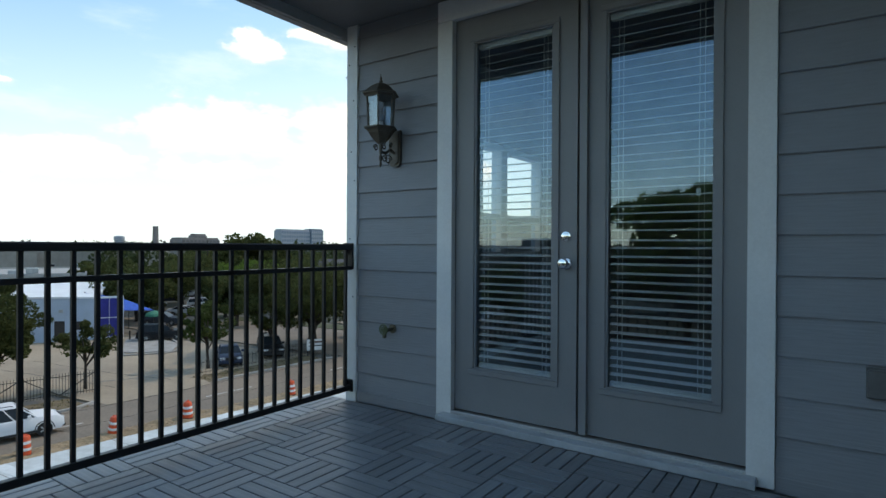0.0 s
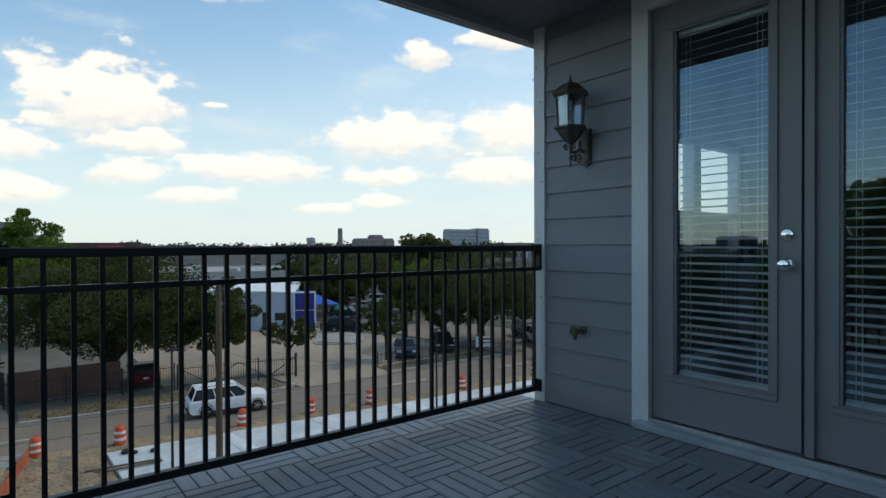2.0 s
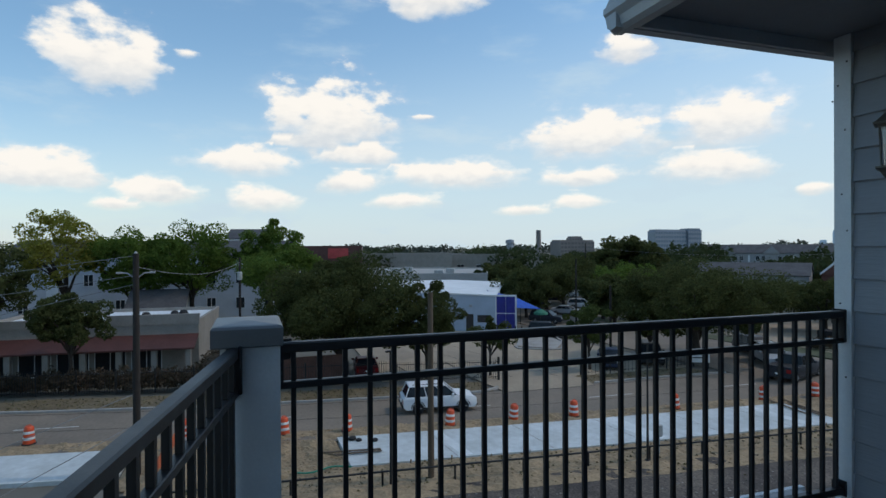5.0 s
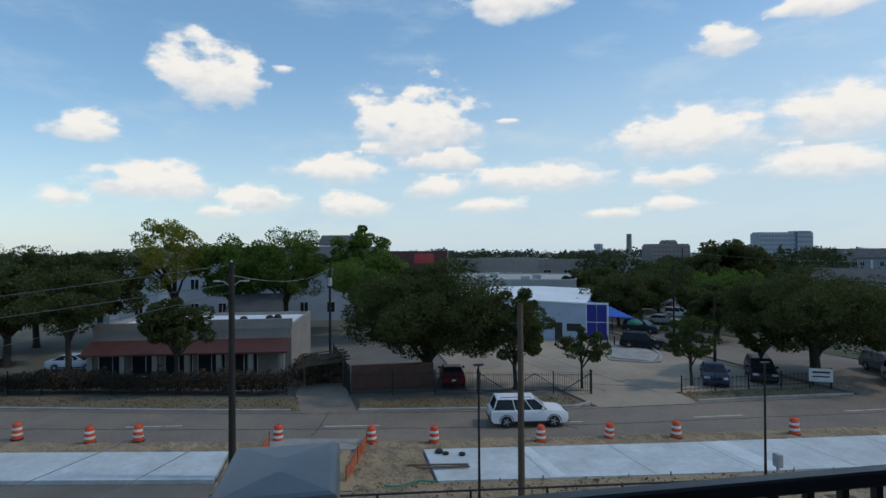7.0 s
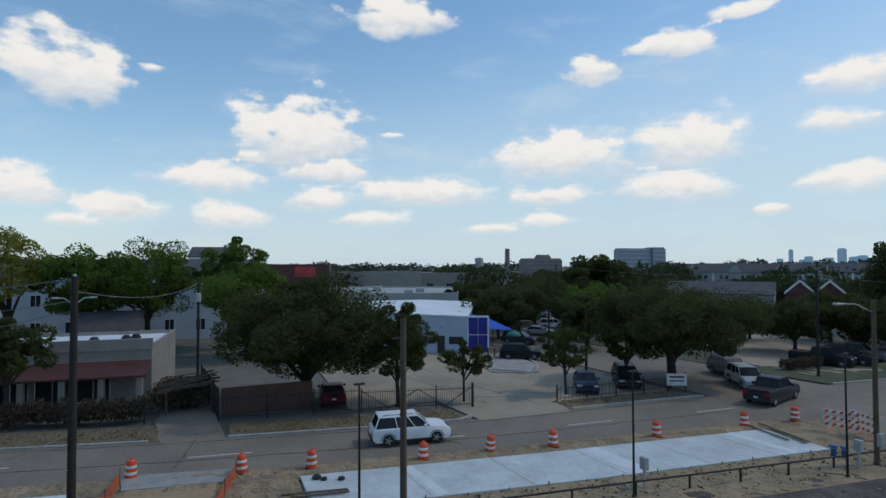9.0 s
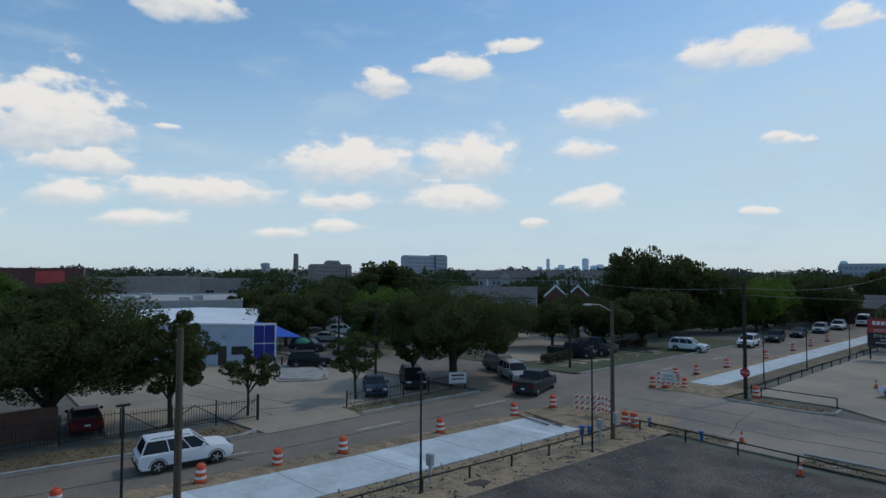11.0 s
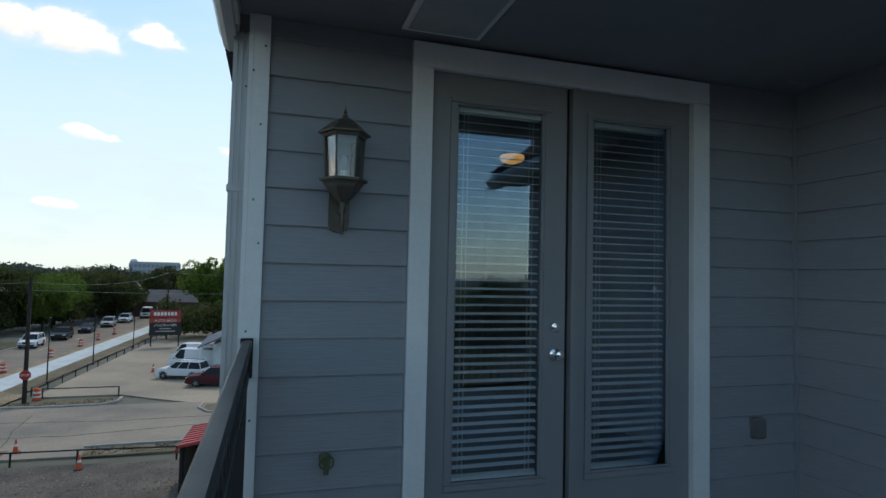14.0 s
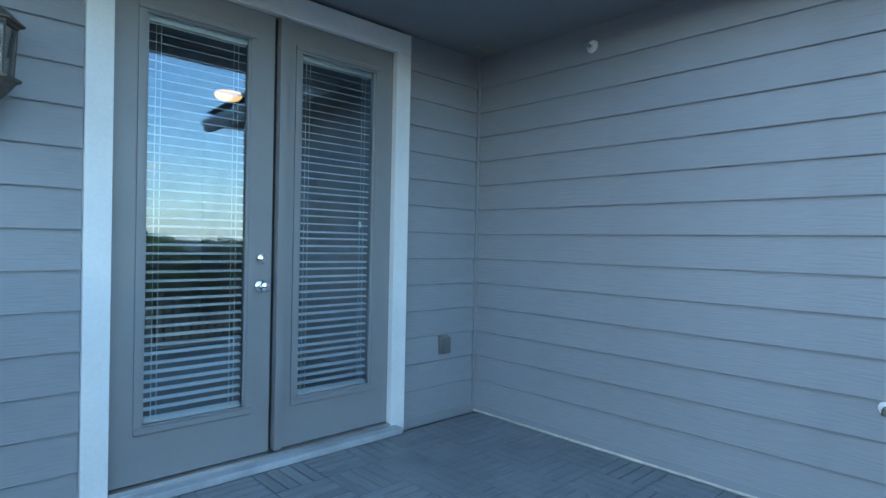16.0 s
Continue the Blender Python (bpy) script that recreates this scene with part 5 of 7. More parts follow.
wire((-16.8, 48.1, -0.4), (30, 80, 0.6), 0.9)
wire((-16.8, 48.1, 0.2), (-35.5, 50.5, 0.6), 0.5)
wire((-35.5, 50.5, 0.6), (-96, 62, 1.5), 0.8)
wire((-13.5, 92, 1.0), (40, 85, 1.5), 0.8)


def pipe_rail(points, label):
    r = thing("yard_rail", label, "rail", pose(0, 0, 0), "low pipe rails")
    for (x0, y0), (x1, y1) in zip(points, points[1:]):
        ln = math.hypot(x1 - x0, y1 - y0)
        part("top_pipe", Mesh().tube([(x0, y0, G + 0.68), (x1, y1, G + 0.68)], 0.045, 6), M_IRON, r)
        n = max(1, int(ln / 2.9))
        for k in range(n + 1):
            x, y = x0 + (x1 - x0) * k / n, y0 + (y1 - y0) * k / n
            part("post", Mesh().tube([(x, y, G - 0.05), (x, y, G + 0.70)], 0.055, 6), M_IRON, r)


pipe_rail([(-23.0, -9), (-21.8, 2.5), (-20.35, 15.4), (-18.3, 32.85), (-9, 32.3), (-4.1, 31.8)], "low black pipe rail round the asphalt yard")
pipe_rail([(-16.3, 50.3), (-10.9, 50.3)], "low black pipe rail of the sales lot")
pipe_rail([(-17.3, 51), (-15.6, 75), (-14.6, 95)], "low black pipe rail along the footpath")
pipe_rail([(-14.5, 97), (0, 99)], "low black pipe rail behind the sales lot")

# ---- fences across the street ----
def iron_fence(points, height, label, step=0.17, brick=False):
    f = thing("iron_fence", label, "fence", pose(0, 0, 0), "iron fences")
    bars = Mesh()
    for (x0, y0), (x1, y1) in zip(points, points[1:]):
        d = Vector((x1 - x0, y1 - y0, 0))
        ln = d.length
        for z in (0.25, height - 0.2):
            part("rail", Mesh().tube([(x0, y0, G + z), (x1, y1, G + z)], 0.025, 4), M_IRON, f)
        n = max(1, int(ln / 2.4))
        for k in range(n + 1):
            x, y = x0 + d.x * k / n, y0 + d.y * k / n
            part("post", Mesh().box(x - 0.04, y - 0.04, G, x + 0.04, y + 0.04, G + height + 0.1), M_IRON, f)
        for k in range(int(ln / step)):
            x, y = x0 + d.x * k * step / ln, y0 + d.y * k * step / ln
            bars.box(x - 0.011, y - 0.011, G + 0.1, x + 0.011, y + 0.011, G + height)
    o = part("infill", bars, M_IRON, f)
    o["kind"] = "stuff"
    return f


iron_fence([(-56, -50), (-47.3, -27.5), (-42.6, -6.6)], 1.7, "tall black iron fence grown over with shrubs")
iron_fence([(-41.4, -2.0), (-39.9, 7.4)], 1.75, "black iron fence in front of the oak")
iron_fence([(-41.4, -2.0), (-52, -3.2)], 2.2, "black iron side fence along the driveway")
gate = iron_fence([(-39.9, 7.6), (-38.1, 15.6)], 1.6, "black iron sliding gate with diagonal braces")
for k in range(4):
    y0, y1 = 7.6 + k * 2.0, 9.6 + k * 2.0
    xa, xb = -39.9 + 1.8 * k / 4, -39.9 + 1.8 * (k + 1) / 4
    za, zb = (0.2, 1.5) if k % 2 else (1.5, 0.2)
    part("brace", Mesh().tube([(xa, y0, G + za), (xb, y1, G + zb)], 0.035, 4), M_IRON, gate)
part("gate_post", Mesh().box(-38.16, 15.56, G, -38.02, 15.7, G + 1.8), M_IRON, gate)
iron_fence([(-36.9, 22.3), (-36.6, 33.4)], 1.2, "low black fence along the oak lot", 0.35)
M_HEDGE = mat("red brick", (0.15, 0.075, 0.055), 0.9, vary=0.25, grain=9, bump=0.3, stains=1)
solid("low_wall", Mesh().box(-43.2, -1.8, G, -42.9, 4.6, G + 1.9, 0.03), M_HEDGE, "long low red brick wall behind the fence", "wall", "structure")
wire((-38.1, 15.6, G + 0.75), (-36.9, 22.3, G + 0.75), 0.15, "thin chain across the driveway")


# ---- trees ----
def crown_mesh(name, r, h, leaves, size, seed, material, lumps=22, flat=0.75):
    """A crown of many leaf clumps: lumps of leaves scattered over an uneven ellipsoid."""
    rng = np.random.default_rng(seed)
    lumps = int(lumps * 1.7)
    d = rng.normal(size=(lumps, 3))
    d /= np.linalg.norm(d, axis=1)[:, None]
    rad = rng.uniform(0.45, 0.92, size=(lumps, 1))
    centre = d * rad * np.array([r, r, h / 2])
    centre[:, 2] = np.maximum(centre[:, 2], -h / 2 * flat)
    lr = rng.uniform(0.11, 0.29, size=lumps) * r
    which = rng.integers(0, lumps, size=leaves)
    e = rng.normal(size=(leaves, 3))
    e /= np.linalg.norm(e, axis=1)[:, None]
    p = centre[which] + e * (lr[which] * rng.uniform(0.5, 1.08, size=leaves) ** 0.6)[:, None] * np.array([1, 1, 0.75])
    a = rng.normal(size=(leaves, 3))
    a /= np.linalg.norm(a, axis=1)[:, None]
    b = np.cross(a, rng.normal(size=(leaves, 3)))
    b /= np.linalg.norm(b, axis=1)[:, None]
    s = (size * rng.uniform(0.5, 1.3, size=leaves))[:, None]
    v = np.empty((leaves, 4, 3))
    v[:, 0], v[:, 1], v[:, 2], v[:, 3] = p - a * s, p - b * s * 0.55, p + a * s, p + b * s * 0.55
    me = bpy.data.meshes.new(name)
    me.vertices.add(leaves * 4)
    me.vertices.foreach_set("co", v.reshape(-1))
    me.loops.add(leaves * 4)
    me.loops.foreach_set("vertex_index", np.arange(leaves * 4, dtype=np.int32))
    me.polygons.add(leaves)
    me.polygons.foreach_set("loop_start", np.arange(0, leaves * 4, 4, dtype=np.int32))
    me.polygons.foreach_set("loop_total", np.full(leaves, 4, dtype=np.int32))
    me.update(calc_edges=True)
    me.materials.append(material)
    return me, centre


def tree(x, y, height, r, label, material, leaves=5000, size=0.26, seed=1, trunk=0.28, clear=0.28, z=G, lumps=24, stems=1):
    t = thing("tree", label, "tree", pose(x, y, z, 0, 0, seed * 47), "trees")
    ch = height * (1 - clear)
    cz = height - ch / 2
    me, centres = crown_mesh("crown", r, ch, leaves, size, seed, material, lumps)
    part("crown", me, material, t).matrix_basis = pose(0, 0, cz)
    rng = random.Random(seed)
    for s in range(stems):
        ox, oy = (0, 0) if stems == 1 else (0.35 * math.cos(s * 2.4), 0.35 * math.sin(s * 2.4))
        top = (ox * 5 + rng.uniform(-0.3, 0.3), oy * 5 + rng.uniform(-0.3, 0.3), cz)
        part("trunk", Mesh().tube([(ox, oy, -0.15), (ox * 1.1, oy * 1.1, 0.3), (ox * 2 + rng.uniform(-0.15, 0.15), oy * 2, height * clear), top], [trunk * 1.35, trunk, trunk * 0.8, trunk * 0.35], 9), M_BARK, t, "", True)
    picks = sorted(range(len(centres)), key=lambda i: -abs(centres[i][0]) - abs(centres[i][1]))[:9]
    for i in picks:
        c = centres[i]
        z0 = height * clear * rng.uniform(0.75, 1.1)
        end = (c[0] * 0.95, c[1] * 0.95, cz + c[2])
        mid = (c[0] * 0.4, c[1] * 0.4, z0 + (end[2] - z0) * 0.62)
        part("limb", Mesh().tube([(0, 0, z0), mid, end], [trunk * 0.55, trunk * 0.33, trunk * 0.1], 6), M_BARK, t, "", True)
    return t


tree(-44.3, 4.4, 9.8, 6.8, "large dark live oak over the brick wall", M_OAK, 92000, 0.105, 3, 0.42, 0.19, lumps=64)
tree(-40.9, 10.7, 7.7, 3.0, "slender dark oak behind the iron gate", M_OAK, 26000, 0.105, 5, 0.17, 0.27, lumps=38)
tree(-39.8, 15.7, 4.9, 2.1, "small leafy young tree at the gate", M_OAK, 4800, 0.11, 7, 0.10, 0.4, lumps=16)
tree(-38.8, 24.45, 5.7, 2.4, "thin young oak beside the car park", M_MIDLEAF, 6500, 0.11, 9, 0.12, 0.36, lumps=18)
tree(-38.8, 36.0, 8.8, 7.6, "broad spreading live oak at the street corner", M_OAK, 84000, 0.105, 11, 0.42, 0.27, lumps=48, stems=2)
tree(-39.4, 31.2, 5.4, 2.4, "small leaning oak next to the parked cars", M_OAK, 2600, 0.18, 12, 0.12, 0.36, lumps=16)
tree(-45.5, -15.0, 7.5, 2.9, "dark round tree in front of the shop", M_OAK, 11000, 0.14, 13, 0.16, 0.42)
tree(-49.5, -24.2, 9.6, 4.6, "dark spreading tree at the shop car park", M_OAK, 20000, 0.12, 14, 0.25, 0.44, lumps=26)
BIG = ((-78, -9.5, 14.0, 6.6, M_GREEN, 21), (-79, -16.5, 13.6, 6.2, M_GREEN, 22), (-78, -23.6, 16.2, 5.4, M_YELLOW, 23), (-78, 0.2, 14.8, 4.4, M_GREEN, 24), (-68, 1.5, 10.8, 5.5, M_GREEN, 25), (-70, -29.5, 10.8, 6.0, M_OAK, 35), (-72, -37.0, 11.3, 7.0, M_OAK, 36),
       (-64, -42, 10.5, 7.0, M_OAK, 26), (-80, -54, 11.5, 7.0, M_OAK, 27), (-98, -60, 12.5, 8.0, M_OAK, 28), (-66, -58, 9.5, 7.0, M_OAK, 29), (-60, -34, 9.5, 5.5, M_OAK, 30))
for x, y, h, r, m, s in BIG:
    tree(x, y, h, r, "tall broad tree behind the shop" if m is not M_YELLOW else "tall thinning yellow-green tree", m, 22000 if m is not M_YELLOW else 12000, 0.17, s, 0.36, 0.32, lumps=40)
for x, y, h, r, s in ((-6.5, -40, 15.8, 5.6, 61), (1, -44, 12.5, 6.5, 62), (-22, -48, 9.0, 6.5, 63), (8, -40, 12.5, 6, 64)):
    tree(x, y, h, r, "tall leafy tree beyond the yard", M_GREEN, 7000, 0.3, s, 0.34, 0.3, lumps=30)
MID = ((-72, 36, 7.2, 5.0), (-80, 44, 7.5, 5.5), (-66, 45, 6.6, 4.5), (-58, 41, 5.8, 3.8), (-88, 52, 8, 6), (-78, 58, 7.5, 6), (-98, 60, 9, 6), (-96, 44, 8, 6), (-104, 78, 12, 9),
       (-64, 55, 6.2, 5.0), (-52, 57, 6.0, 4.4), (-46, 62, 6.4, 4.8), (-41, 66, 6.8, 4.4), (-38.5, 73, 7.0, 4.8), (-57, 68, 5.8, 4.8), (-51, 76, 6.8, 5), (-52, 96, 15.2, 6.5), (-45, 98, 13.8, 6.8), (-55, 106, 11.8, 7),
       (-39, 103, 10.8, 5.5), (-34, 106, 8.8, 5), (-35, 113, 8.6, 5.5), (-42, 86, 8, 5.5), (-36, 118, 9.5, 6.5), (-33, 136, 10, 6.5), (-28, 128, 9.5, 6), (-8, 112, 13.2, 6.5), (0, 118, 12.5, 7), (4, 100, 10, 6), (-2, 128, 11, 6), (14, 110, 11, 7), (-24, 160, 11.5, 7), (-40, 150, 10, 7), (-14, 150, 10, 6))
kinds = {}
for k, (x, y, h, r) in enumerate(MID):
    m = M_GREEN if k in (5, 20, 21, 23, 26) else M_OAK
    key = (k % 5, m.name)
    if key not in kinds:
        kinds[key] = (tree(x, y, h, r, "broad dark tree among the car parks" if m is M_OAK else "broad leafy green tree", m, 16000, 0.18, 40 + k, 0.26, 0.22, lumps=40), h, r)
    else:
        t0, h0, r0 = kinds[key]
        o = copy_thing(t0, pose(x, y, G, 0, 0, k * 77))
        o.scale = (r / r0, r / r0, h / h0)


def woods(name, label, spots, leaves, size, seed, material):
    """Far tree belts: many crowns joined in one."""
    rng = np.random.default_rng(seed)
    vs = []
    for x, y, r, h in spots:
        n = leaves
        e = rng.normal(size=(n, 3))
        e /= np.linalg.norm(e, axis=1)[:, None]
        e[:, 2] = np.abs(e[:, 2]) * np.where(rng.random(n) < 0.35, -0.6, 1)
        lump = 1 + 0.28 * np.sin(e[:, 0] * 5 + x) * np.cos(e[:, 1] * 4 + y)
        p = e * lump[:, None] * np.array([r, r, h * 0.55]) * rng.uniform(0.7, 1.05, size=(n, 1)) + np.array([x, y, G + h * 0.5])
        a = rng.normal(size=(n, 3))
        a /= np.linalg.norm(a, axis=1)[:, None]
        b = np.cross(a, rng.normal(size=(n, 3)))
        b /= np.linalg.norm(b, axis=1)[:, None]
        s = (size * rng.uniform(0.5, 1.3, size=n))[:, None]
        q = np.stack([p - a * s, p - b * s * 0.6, p + a * s, p + b * s * 0.6], axis=1)
        vs.append(q.reshape(-1, 3))
    v = np.concatenate(vs)
    n = len(v) // 4
    me = bpy.data.meshes.new(name)
    me.vertices.add(n * 4)
    me.vertices.foreach_set("co", v.reshape(-1))
    me.loops.add(n * 4)
    me.loops.foreach_set("vertex_index", np.arange(n * 4, dtype=np.int32))
    me.polygons.add(n)
    me.polygons.foreach_set("loop_start", np.arange(0, n * 4, 4, dtype=np.int32))
    me.polygons.foreach_set("loop_total", np.full(n, 4, dtype=np.int32))
    me.update(calc_edges=True)
    me.materials.append(material)
    return tagged(new(name, me), label, "trees", "", "stuff")


rr = random.Random(4)
belt = []
for k in range(150):
    az = radians(rr.uniform(-140, 12))
    d = rr.uniform(190, 420)
    belt.append((d * math.sin(az), d * math.cos(az), rr.uniform(5, 10), rr.uniform(6.5, 10.5)))
for k in range(44):
    az = radians(rr.uniform(-56, -22))
    d = rr.uniform(145, 195)
    belt.append((d * math.sin(az), d * math.cos(az), rr.uniform(4.5, 6.5), rr.uniform(4.6, 6.2)))
woods("far_woods", "dark belt of trees beyond the car parks", belt, 420, 0.75, 6, M_FARLEAF)
belt = []
for k in range(170):
    az = radians(rr.uniform(-140, 15))
    d = rr.uniform(480, 1100)
    belt.append((d * math.sin(az), d * math.cos(az), rr.uniform(12, 24), rr.uniform(9, 13)))
# Leaf colours of this belt are paled and greyed for distance haze.
woods("horizon_woods", "hazy line of trees on the horizon", belt, 240, 1.8, 8, leafy("hazy leaves", (0.06, 0.075, 0.06), (0.11, 0.125, 0.10), 0.2))
shrubs = []
for k in range(46):
    f = k / 46
    shrubs.append((-43.6 - 5.0 * f + rr.uniform(-0.5, 0.3), -6.8 - 22 * f, rr.uniform(0.5, 0.9), rr.uniform(0.8, 1.7)))
for k in range(20):
    shrubs.append((-45 - rr.uniform(0, 5), -5.6 + rr.uniform(-0.6, 2.8), 0.8, 1.6))
for k in range(26):
    shrubs.append((-38.2 - rr.uniform(0, 1.5), 50.5 + k * 0.9, 0.7, 1.0))
hedge = []
for k in range(34):
    f = k / 34
    hedge.append((-45 + 17 * f + rr.uniform(-1.5, 1.5), 82 + 60 * f, rr.uniform(2.4, 3.6), rr.uniform(3.4, 5.2)))
for k in range(10):
    hedge.append((-13.5 + 1.6 * k, 93 + rr.uniform(-2, 4), rr.uniform(2.2, 3.2), rr.uniform(4.0, 6.0)))
woods("street_hedge", "dark undergrowth below the street trees", hedge, 1100, 0.24, 10, M_OAK)
belt = []
for k in range(80):
    az = radians(rr.uniform(95, 205))
    d = rr.uniform(75, 170)
    belt.append((d * math.sin(az), d * math.cos(az), rr.uniform(5, 8), rr.uniform(6.5, 10.0)))
woods("south_woods", "dark trees beyond the yard", belt, 500, 0.6, 12, M_FARLEAF)
woods("fence_shrubs", "dry shrubs grown through the iron fence", shrubs, 280, 0.13, 9, leafy("shrub leaves", (0.05, 0.046, 0.028), (0.15, 0.105, 0.075), 0.3))

# ---- buildings ----
M_CREAM = mat("cream stucco", (0.31, 0.285, 0.25), 0.85, vary=0.08, grain=6, bump=0.2, stains=0.5, amount=0.2)
M_CREAMWALL = mat("pale rendered wall", (0.42, 0.395, 0.36), 0.85, vary=0.06, grain=3, bump=0.1, stains=0.25, amount=0.2)
M_PALEWALL = mat("pale lap siding", (0.50, 0.53, 0.57), 0.7, vary=0.05, grain=5, bump=0.1, stains=0.3, amount=0.12)
# Far brown offices and stack: distance haze is greyed into both colours.
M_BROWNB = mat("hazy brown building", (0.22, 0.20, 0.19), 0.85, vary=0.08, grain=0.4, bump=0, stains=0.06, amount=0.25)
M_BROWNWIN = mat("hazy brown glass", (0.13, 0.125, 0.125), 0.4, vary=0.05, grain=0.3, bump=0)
M_WHITEWALL = mat("pale blue metal wall", (0.42, 0.50, 0.60), 0.6, vary=0.05, grain=8, bump=0.1, stains=0.4, amount=0.15)
M_WHITEROOF = mat("white membrane roof", (0.75, 0.77, 0.78), 0.6, vary=0.06, grain=3, bump=0.05, stains=0.3, amount=0.15)
M_REDROOF = mat("rust red metal roof", (0.10, 0.036, 0.03), 0.6, vary=0.12, grain=8, bump=0.1, stains=0.7)
M_REDMETAL = mat("bright red metal roof", (0.48, 0.05, 0.05), 0.45, vary=0.08, grain=8, bump=0.05, stains=0.7)
M_BLUEP = mat("deep blue panel", (0.022, 0.03, 0.27), 0.4, vary=0.05, grain=8, bump=0.03)
M_BLUESAIL = mat("blue shade cloth", (0.01, 0.10, 0.50), 0.7, vary=0.06, grain=8, bump=0.05)
M_WIN = mat("dark window glass", (0.03, 0.035, 0.04), 0.12, vary=0.05, grain=2, bump=0)
M_GREYB = mat("grey building", (0.34, 0.34, 0.34), 0.8, vary=0.06, grain=2, bump=0.05, stains=0.1, amount=0.15)
M_BRICK = mat("dark red brick", (0.16, 0.07, 0.055), 0.9, vary=0.15, grain=4, bump=0.2, stains=0.5)
M_SHINGLE = mat("grey shingles", (0.085, 0.085, 0.09), 0.9, vary=0.2, grain=5, bump=0.3, stains=0.5)
# Distance haze is mixed into these office and tank colours.
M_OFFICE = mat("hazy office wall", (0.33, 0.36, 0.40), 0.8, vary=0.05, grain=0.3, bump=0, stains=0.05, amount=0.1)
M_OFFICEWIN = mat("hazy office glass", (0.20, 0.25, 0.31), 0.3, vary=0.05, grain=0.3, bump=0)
# Pale blue carries the haze that lies over the far towers.
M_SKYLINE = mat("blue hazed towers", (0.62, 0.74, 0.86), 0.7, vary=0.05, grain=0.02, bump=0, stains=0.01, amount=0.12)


def house(name, label, x, y, turn, w, d, h, wall, roof, roof_h=0.0, wins=(), over=0.3, z=G):
    """A building, its front along local x on the side -y; wins: (x, z, width, height) on the front."""
    b = thing(name, label, "building", pose(x, y, z, 0, 0, turn))
    part("wall", Mesh().box(-w / 2, 0, -0.2, w / 2, d, h), wall, b)
    if roof_h > 0:
        part("roof", Mesh().prism([(-over, h - 0.1), (d / 2, h + roof_h), (d + over, h - 0.1), (d + over, h + 0.05), (d / 2, h + roof_h + 0.18), (-over, h + 0.05)], -w / 2 - over, w / 2 + over, "x"), roof, b)
        for s in (-w / 2, w / 2):
            part("gable", Mesh().prism([(0, h), (d / 2, h + roof_h - 0.08), (d, h)], s - 0.02, s + 0.02, "x"), wall, b)
    else:
        part("roof", Mesh().box(-w / 2 + 0.2, 0.2, h + 0.003, w / 2 - 0.2, d - 0.2, h + 0.05), roof, b)
        part("parapet", Mesh().box(-w / 2 - 0.05, -0.05, h, w / 2 + 0.05, 0.2, h + 0.35).box(-w / 2 - 0.05, d - 0.2, h, w / 2 + 0.05, d, h + 0.35).box(-w / 2 - 0.05, 0.2, h, -w / 2 + 0.2, d - 0.2, h + 0.35).box(w / 2 - 0.2, 0.2, h, w / 2 + 0.05, d - 0.2, h + 0.35), wall, b)
    for wx, wz, ww, wh in wins:
        win = part("window", Mesh().box(wx - ww / 2, -0.03, wz, wx + ww / 2, 0.05, wz + wh), M_WIN, b)
        fr = Mesh().box(wx - ww / 2 - 0.06, -0.06, wz - 0.06, wx + ww / 2 + 0.06, -0.031, wz).box(wx - ww / 2 - 0.06, -0.06, wz + wh, wx + ww / 2 + 0.06, -0.031, wz + wh + 0.06)
        fr.box(wx - ww / 2 - 0.06, -0.06, wz, wx - ww / 2, -0.031, wz + wh).box(wx + ww / 2, -0.06, wz, wx + ww / 2 + 0.06, -0.031, wz + wh).box(wx - 0.03, -0.06, wz, wx + 0.03, -0.031, wz + wh)
        part("window_frame", fr, M_TRIM, win)
    return b


# the shop with the long rust red awning
shop = house("shop", "low cream shop with a rust red awning", -50.3, -14.9, 84, 16.4, 11, 4.1, M_CREAM, M_WHITEROOF, 0, [(-6.6 + k * 2.7, 0.3, 2.2, 2.1) for k in range(5)])
part("awning", Mesh().prism([(-2.0, 2.45), (-0.02, 3.3), (-0.02, 3.15), (-2.0, 2.3)], -8.3, 8.2, "x"), M_REDROOF, shop, "long rust red awning")
for k in range(7):
    part("column", Mesh().box(-7.8 + k * 2.55, -1.8, 0, -7.4 + k * 2.55, -1.4, 2.42), M_CREAM, shop)
part("stepped_parapet", Mesh().box(1.2, -0.065, 4.1, 8.27, 0.22, 4.95), M_CREAM, shop)
part("stepped_parapet", Mesh().box(-8.27, -0.065, 4.1, -4.2, 0.22, 4.75), M_CREAM, shop)
for x, y in ((3.4, 3.0), (6.2, 4.2), (5.6, 3.6), (-6.0, 5)):
    part("roof_unit", Mesh().lathe([(0.3, 4.16), (0.3, 4.5), (0.42, 4.55), (0.25, 4.85), (0.05, 4.9)], 12, (x, y, 0)), M_RUBBER, shop)
perg = thing("pergola", "collapsing bare timber pergola beside the shop", "pergola", pose(-46.5, -4.0, G))
rng = random.Random(8)
for x in (-2, 2):
    for y in (-1.4, 1.6):
        part("post", Mesh().box(x - 0.06, y - 0.06, 0, x + 0.06, y + 0.06, 1.75 + 0.15 * y), M_WOODPOLE, perg)
for k in range(18):
    o = part("slat", Mesh().box(-0.035, -1.9, 0, 0.035, 2.0, 0.07), M_WOODPOLE, perg)
    o.matrix_basis = pose(-2.4 + k * 0.28, rng.uniform(-0.3, 0.3), 1.78 + rng.uniform(-0.12, 0.22), 8.5 + rng.uniform(-5, 5), 0, rng.uniform(-14, 14))
